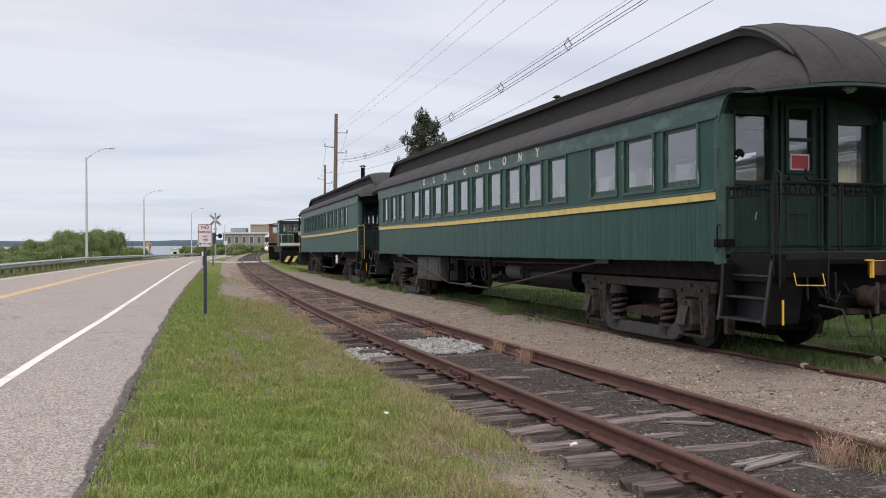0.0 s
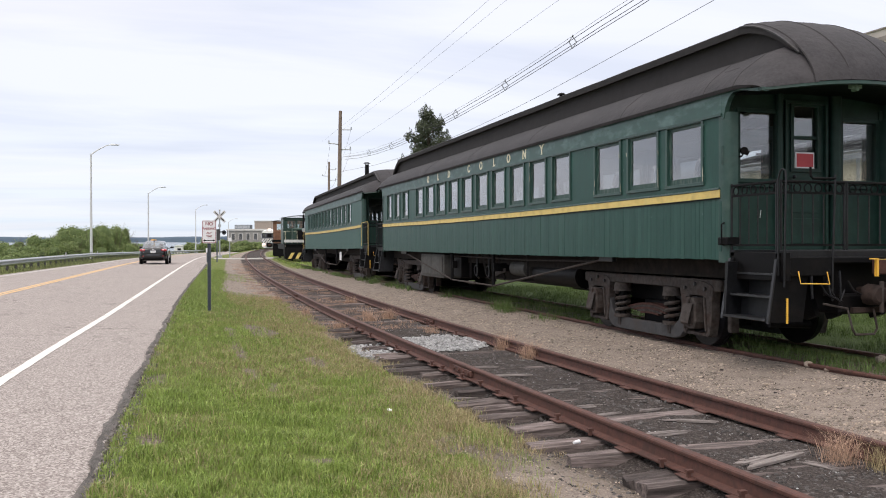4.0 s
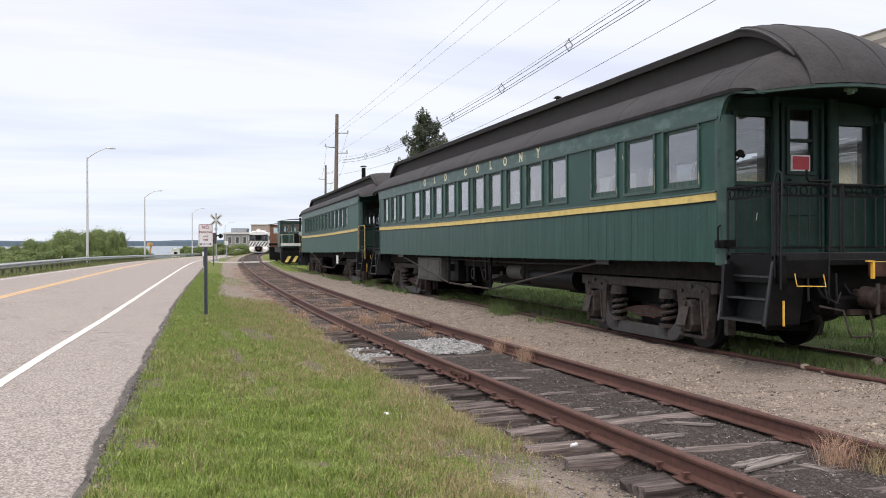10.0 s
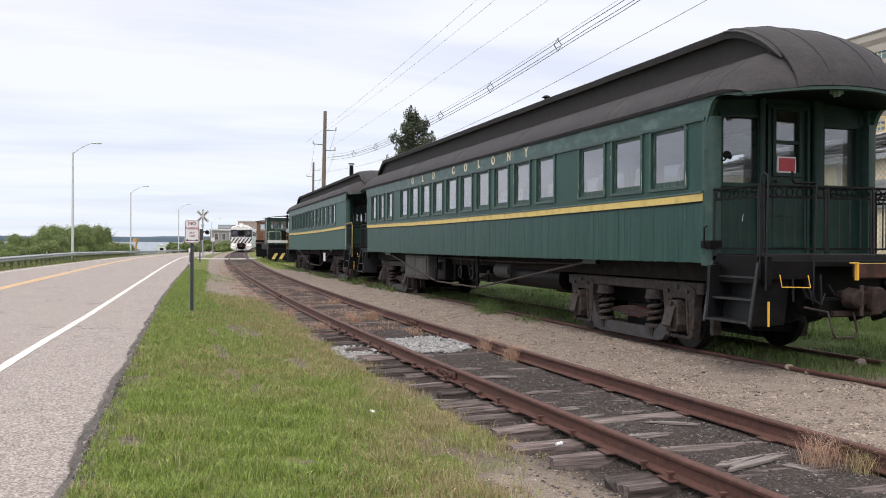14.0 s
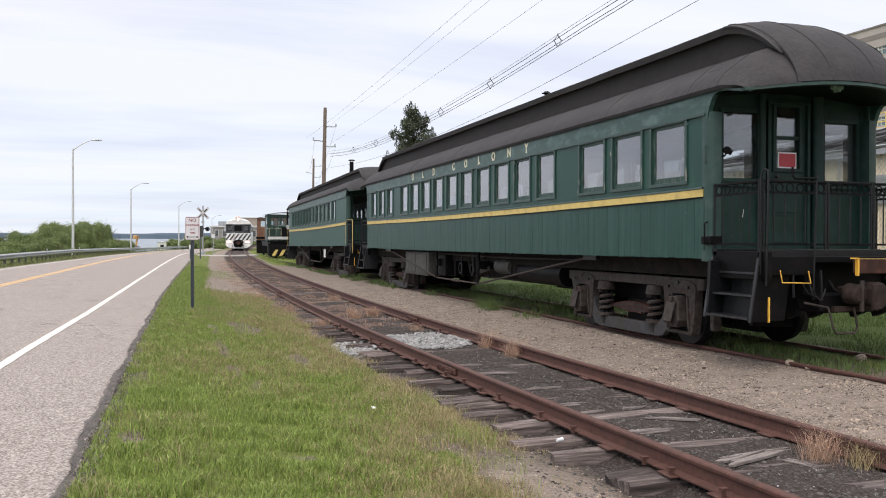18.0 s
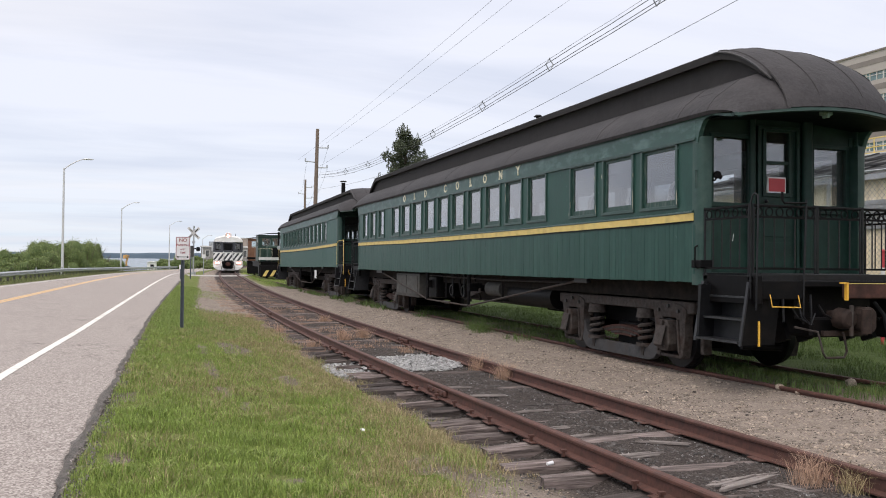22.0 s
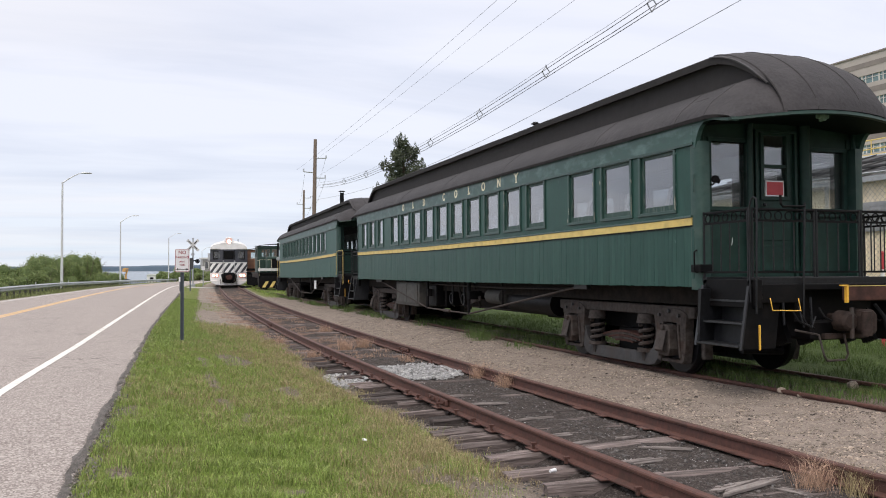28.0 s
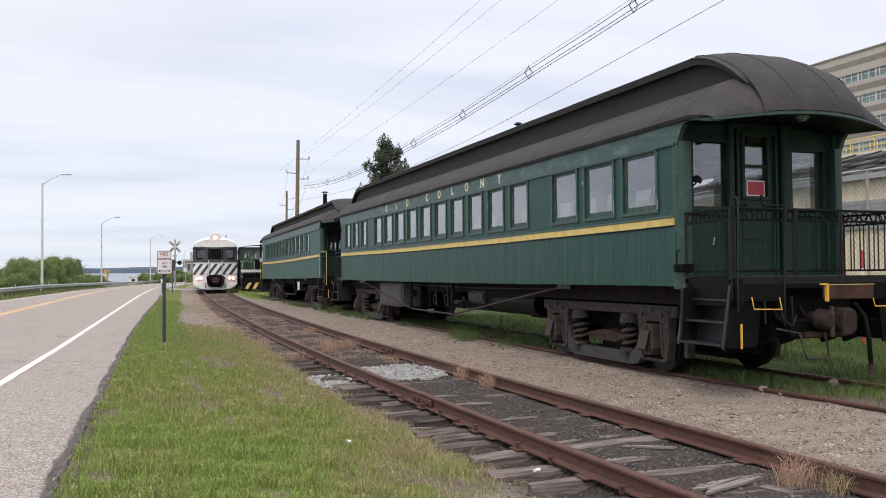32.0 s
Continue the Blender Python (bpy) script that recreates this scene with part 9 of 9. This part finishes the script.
# ---- grass ----
def blades(name, roots, heights, widths, material, label, seed, lean=0.5, parent=None, category="grass", stuff=True):
    rng = np.random.default_rng(seed)
    r = np.asarray(roots, float)
    n = len(r)
    h, w = np.asarray(heights, float)[:, None], np.asarray(widths, float)[:, None]
    a = rng.uniform(0, 2 * np.pi, n)
    d = np.stack([np.cos(a), np.sin(a), np.zeros(n)], 1)
    s = np.stack([-np.sin(a), np.cos(a), np.zeros(n)], 1)
    tw = rng.uniform(0, np.pi, n)
    s = s * np.cos(tw)[:, None] + d * np.sin(tw)[:, None]
    k = (lean * rng.uniform(0.2, 1.0, n))[:, None]
    up = np.array([[0, 0, 1.0]])
    m = r + up * h * 0.55 + d * h * k * 0.35
    t = r + up * h * (1 - 0.35 * k) + d * h * k
    r = r - up * 0.01
    v = np.stack([r - s * w, r + s * w, m + s * w * 0.8, m - s * w * 0.8, t], 1).reshape(-1, 3)
    i = np.arange(n)[:, None] * 5
    faces = np.concatenate([(i + np.array([[0, 1, 2, 3]])).tolist()]).tolist() + (i + np.array([[3, 2, 4]])).tolist()
    me = bpy.data.meshes.new(name)
    me.from_pydata(v.tolist(), [], faces)
    me.materials.append(material)
    ob = new(name, me)
    if parent is not None:
        ob.parent = parent
        return ob
    return tagged(ob, label, category, kind="stuff" if stuff else "")


def verge(seed, n, y0, y1, power, dry):
    rng = np.random.default_rng(seed)
    out = []
    while len(out) < n:
        y = y0 + (y1 - y0) * rng.uniform() ** power
        e = white_x(y) + edge_off(y)
        x = e + 0.03 + (main_x(y) - 1.05 - e) * rng.uniform()
        g = ground_masks(x, y)[0]
        c = 0.55 + 0.52 * noise.noise((0.75 * x, 0.32 * y, 3.0)) + 0.30 * noise.noise((2.2 * x, 1.6 * y, 1.0))
        near = smooth(0.0, 2.3, main_x(y) - 1.25 - x)
        if dry:
            keep = 0.95 - 0.80 * near + 1.1 * (0.52 - c)
        else:
            keep = (0.22 + 0.9 * near) * (0.2 + 1.1 * c)
        keep *= 0.55 + 0.62 * smooth(-0.25, 0.3, noise.noise((4.1 * x, 3.0 * y, 5.0)))
        if rng.uniform() < keep * g:
            out.append((x, y, ground_height(x, y)))
    return out


gr = np.random.default_rng(8)
STRAW = surf("straw_blade", (0.23, 0.185, 0.095), (0.42, 0.345, 0.195), 1.5, 0.75, bump=0.0, island=0.35)
BRIGHT = surf("bright_tuft_blade", (0.145, 0.225, 0.034), (0.275, 0.345, 0.090), 1.4, 0.6, bump=0.0, island=0.4)
OLIVE = surf("olive_grass_blade", (0.140, 0.215, 0.040), (0.245, 0.325, 0.082), 0.6, 0.65, bump=0.0, island=0.4, stain=(0.27, 0.25, 0.11), stain_amount=0.6, stain_scale=0.5)


def clump(pts):
    """Taller where the grass stands in tufts."""
    return np.array([0.7 + 0.75 * smooth(-0.2, 0.45, noise.noise((4.1 * x, 3.0 * y, 5.0))) for x, y, _ in pts])


p = verge(41, 105000, 4.0, 18, 1.7, False)
blades("verge_grass", p, gr.uniform(0.02, 0.085, len(p)) * clump(p), gr.uniform(0.0014, 0.0034, len(p)), BLADE, "short bright green verge grass with straw patches", 61, 0.9)
p = [q for q in verge(44, 30000, 4.0, 15, 1.5, False) if noise.noise((3.2 * q[0], 2.4 * q[1], 9.0)) > 0.24]
blades("verge_grass", p, gr.uniform(0.05, 0.105, len(p)), gr.uniform(0.0014, 0.0030, len(p)), BRIGHT, "taller bright tufts standing in the verge grass", 71, 0.8)
p = verge(42, 32000, 17, 45, 1.3, False)
blades("verge_grass", p, gr.uniform(0.03, 0.09, len(p)), gr.uniform(0.003, 0.006, len(p)), OLIVE, "short bright green verge grass farther along the road", 62, 0.9)
p = verge(43, 62000, 4.0, 26, 1.6, True)
blades("dry_grass", p, gr.uniform(0.02, 0.10, len(p)) * clump(p), gr.uniform(0.0013, 0.0030, len(p)), STRAW, "pale straw grass near the ties", 63, 1.1)


def strip_roots(seed, n, f0, f1, y0, y1, power=1.2, patch=0.0):
    rng = np.random.default_rng(seed)
    out = []
    while len(out) < n:
        y = y0 + (y1 - y0) * rng.uniform() ** power
        x = f0(y) + (f1(y) - f0(y)) * rng.uniform()
        if noise.noise((1.1 * x, 0.8 * y, 4.0)) + 0.25 > patch:
            out.append((x, y, ground_height(x, y)))
    return out


p = strip_roots(51, 42000, lambda y: side_x(y) + 0.95, lambda y: side_x(y) + 6.0, 3.0, 26, 1.3)
blades("tall_grass", p, gr.uniform(0.04, 0.17, len(p)), gr.uniform(0.002, 0.005, len(p)), LUSH_SHADED, "tall lush grass behind the coaches", 64, 0.8)
p = strip_roots(52, 7000, lambda y: side_x(y) - 0.65, lambda y: side_x(y) + 0.65, 4.0, 30, 1.3, 0.15)
blades("tall_grass", p, gr.uniform(0.06, 0.20, len(p)), gr.uniform(0.003, 0.006, len(p)), LUSH_SHADED, "lush grass growing between the siding rails", 65, 0.8)
p = strip_roots(53, 2600, lambda y: side_x(y) - 1.25, lambda y: side_x(y) - 0.8, 14.0, 60, 1.0, 0.35)
blades("tall_grass", p, gr.uniform(0.05, 0.22, len(p)), gr.uniform(0.004, 0.008, len(p)), LUSH_SHADED, "grass tufts along the siding rail", 66, 0.8)
p = strip_roots(54, 6000, lambda y: main_x(y) - 1.9, lambda y: main_x(y) + 0.9, 14.3, 62, 1.1, 0.42)
blades("dry_grass", p, gr.uniform(0.02, 0.075, len(p)), gr.uniform(0.002, 0.005, len(p)), DRY, "rust-brown dead grass along the track", 67, 1.0)
p = strip_roots(57, 3600, lambda y: main_x(y) - 2.4, lambda y: main_x(y) - 1.15, 4.0, 11.0, 1.3, 0.38)
blades("dry_grass", p, gr.uniform(0.02, 0.11, len(p)), gr.uniform(0.0012, 0.0024, len(p)), STRAW, "sparse straw in the gravel at the tie ends", 70, 1.4)
p = strip_roots(55, 9000, lambda y: main_x(y) + 1.6, lambda y: side_x(y) + 3, 48, 95, 1.0, 0.1)
blades("tall_grass", p, gr.uniform(0.06, 0.22, len(p)), gr.uniform(0.008, 0.016, len(p)), BLADE, "grass round the parked locomotives", 68, 0.8)
p = strip_roots(56, 9000, lambda y: guard_x(y) - 1.8, lambda y: road_left(y) - 0.1, 30, 120, 1.0, -0.2)
blades("verge_grass", p, gr.uniform(0.06, 0.22, len(p)), gr.uniform(0.008, 0.016, len(p)), DULL, "dull green grass strip below the guardrail", 69, 0.8)


def weed_tuft(x, y, h, n, seed, material, label, spread=0.12):
    t = thing("weed_tuft", pose(x, y, ground_height(x, y)), label, "weed", "weed tufts")
    rng = np.random.default_rng(seed)
    roots = np.stack([rng.normal(0, spread, n), rng.normal(0, spread, n), np.zeros(n)], 1)
    blades("stalk_clump", roots, rng.uniform(0.4, 1.0, n) * h, rng.uniform(0.0010, 0.0021, n), material, "", seed + 100, 1.0, parent=t)["kind"] = "stuff"


for i, (x, y, h, n) in enumerate(((4.70, 12.06, 0.36, 360), (4.70, 11.08, 0.33, 360), (4.70, 5.24, 0.33, 260), (4.2, 17.6, 0.30, 420), (3.75, 17.2, 0.24, 380), (2.9, 16.2, 0.22, 220), (3.9, 18.2, 0.2, 220), (2.75, 19.5, 0.2, 200), (4.35, 22.5, 0.22, 200), (2.6, 24.0, 0.22, 200), (4.3, 14.6, 0.16, 150))):
    weed_tuft(x, y, h * 1.05, n, 200 + i, DRY, "dry rust-coloured weed tuft beside the rail", 0.075)
for i, (x, y, h, n) in enumerate(((2.50, 7.57, 0.20, 170), (1.79, 5.26, 0.17, 200), (2.44, 8.95, 0.15, 140), (2.04, 5.09, 0.16, 170), (2.28, 7.2, 0.16, 150), (1.5, 5.0, 0.15, 150))):
    weed_tuft(x, y, h, n, 260 + i, STRAW, "pale straw tuft at the tie ends", 0.10)
weed_tuft(4.86, 4.98, 0.30, 150, 230, STRAW, "straw-coloured grass tuft beside the rail", 0.06)
for i, (x, y, h, n) in enumerate(((6.85, 17.8, 0.42, 420), (6.75, 17.2, 0.36, 360), (6.7, 30.2, 0.4, 300), (6.9, 31.2, 0.35, 300), (2.30, 6.55, 0.19, 260), (2.28, 5.9, 0.11, 90), (1.94, 9.65, 0.20, 260), (2.44, 8.31, 0.14, 160), (2.38, 5.65, 0.09, 70), (2.3, 10.2, 0.13, 150))):
    weed_tuft(x, y, h, n, 240 + i, LUSH_SHADED if x > 5 else BLADE, "green weed tuft beside the track", 0.14)


# ---- what moves ----
def motions():
    rows = []
    for t, y in ((0, 192), (3, 179), (6, 166), (9, 152), (13, 134), (16.5, 117.2), (20, 101.5), (22.5, 92.3), (25, 84.2), (27.5, 75.9), (29, 71), (30.5, 66.8), (32, 63)):
        y2 = y + 25.0
        a = Vector((main_x(y), y, rail_z(y)))
        b = Vector((main_x(y2), y2, rail_z(y2)))
        rows.append((t, pose(*a, 0, 0, math.degrees(math.atan2(-(b.x - a.x), b.y - a.y)))))
    walk(RC, rows)
    rows = []
    for t, y in ((0, -33), (1, -11), (2, 11.4), (2.5, 22.4), (3, 33.0), (3.5, 43.6), (5.5, 85.0), (6, 96.0), (7, 119.0), (8, 144.0), (9, 168.0), (10, 189.0), (11, 208.0), (12, 226.0), (14, 258.0), (32, 300.0)):
        f = lambda q: white_x(q) - 1.82
        rows.append((t, pose(f(y), y, road_surface(f(y + 2), y + 2) + 0.01, 0, 0, heading(f, y + 2))))
    walk(CAR, rows)


motions()
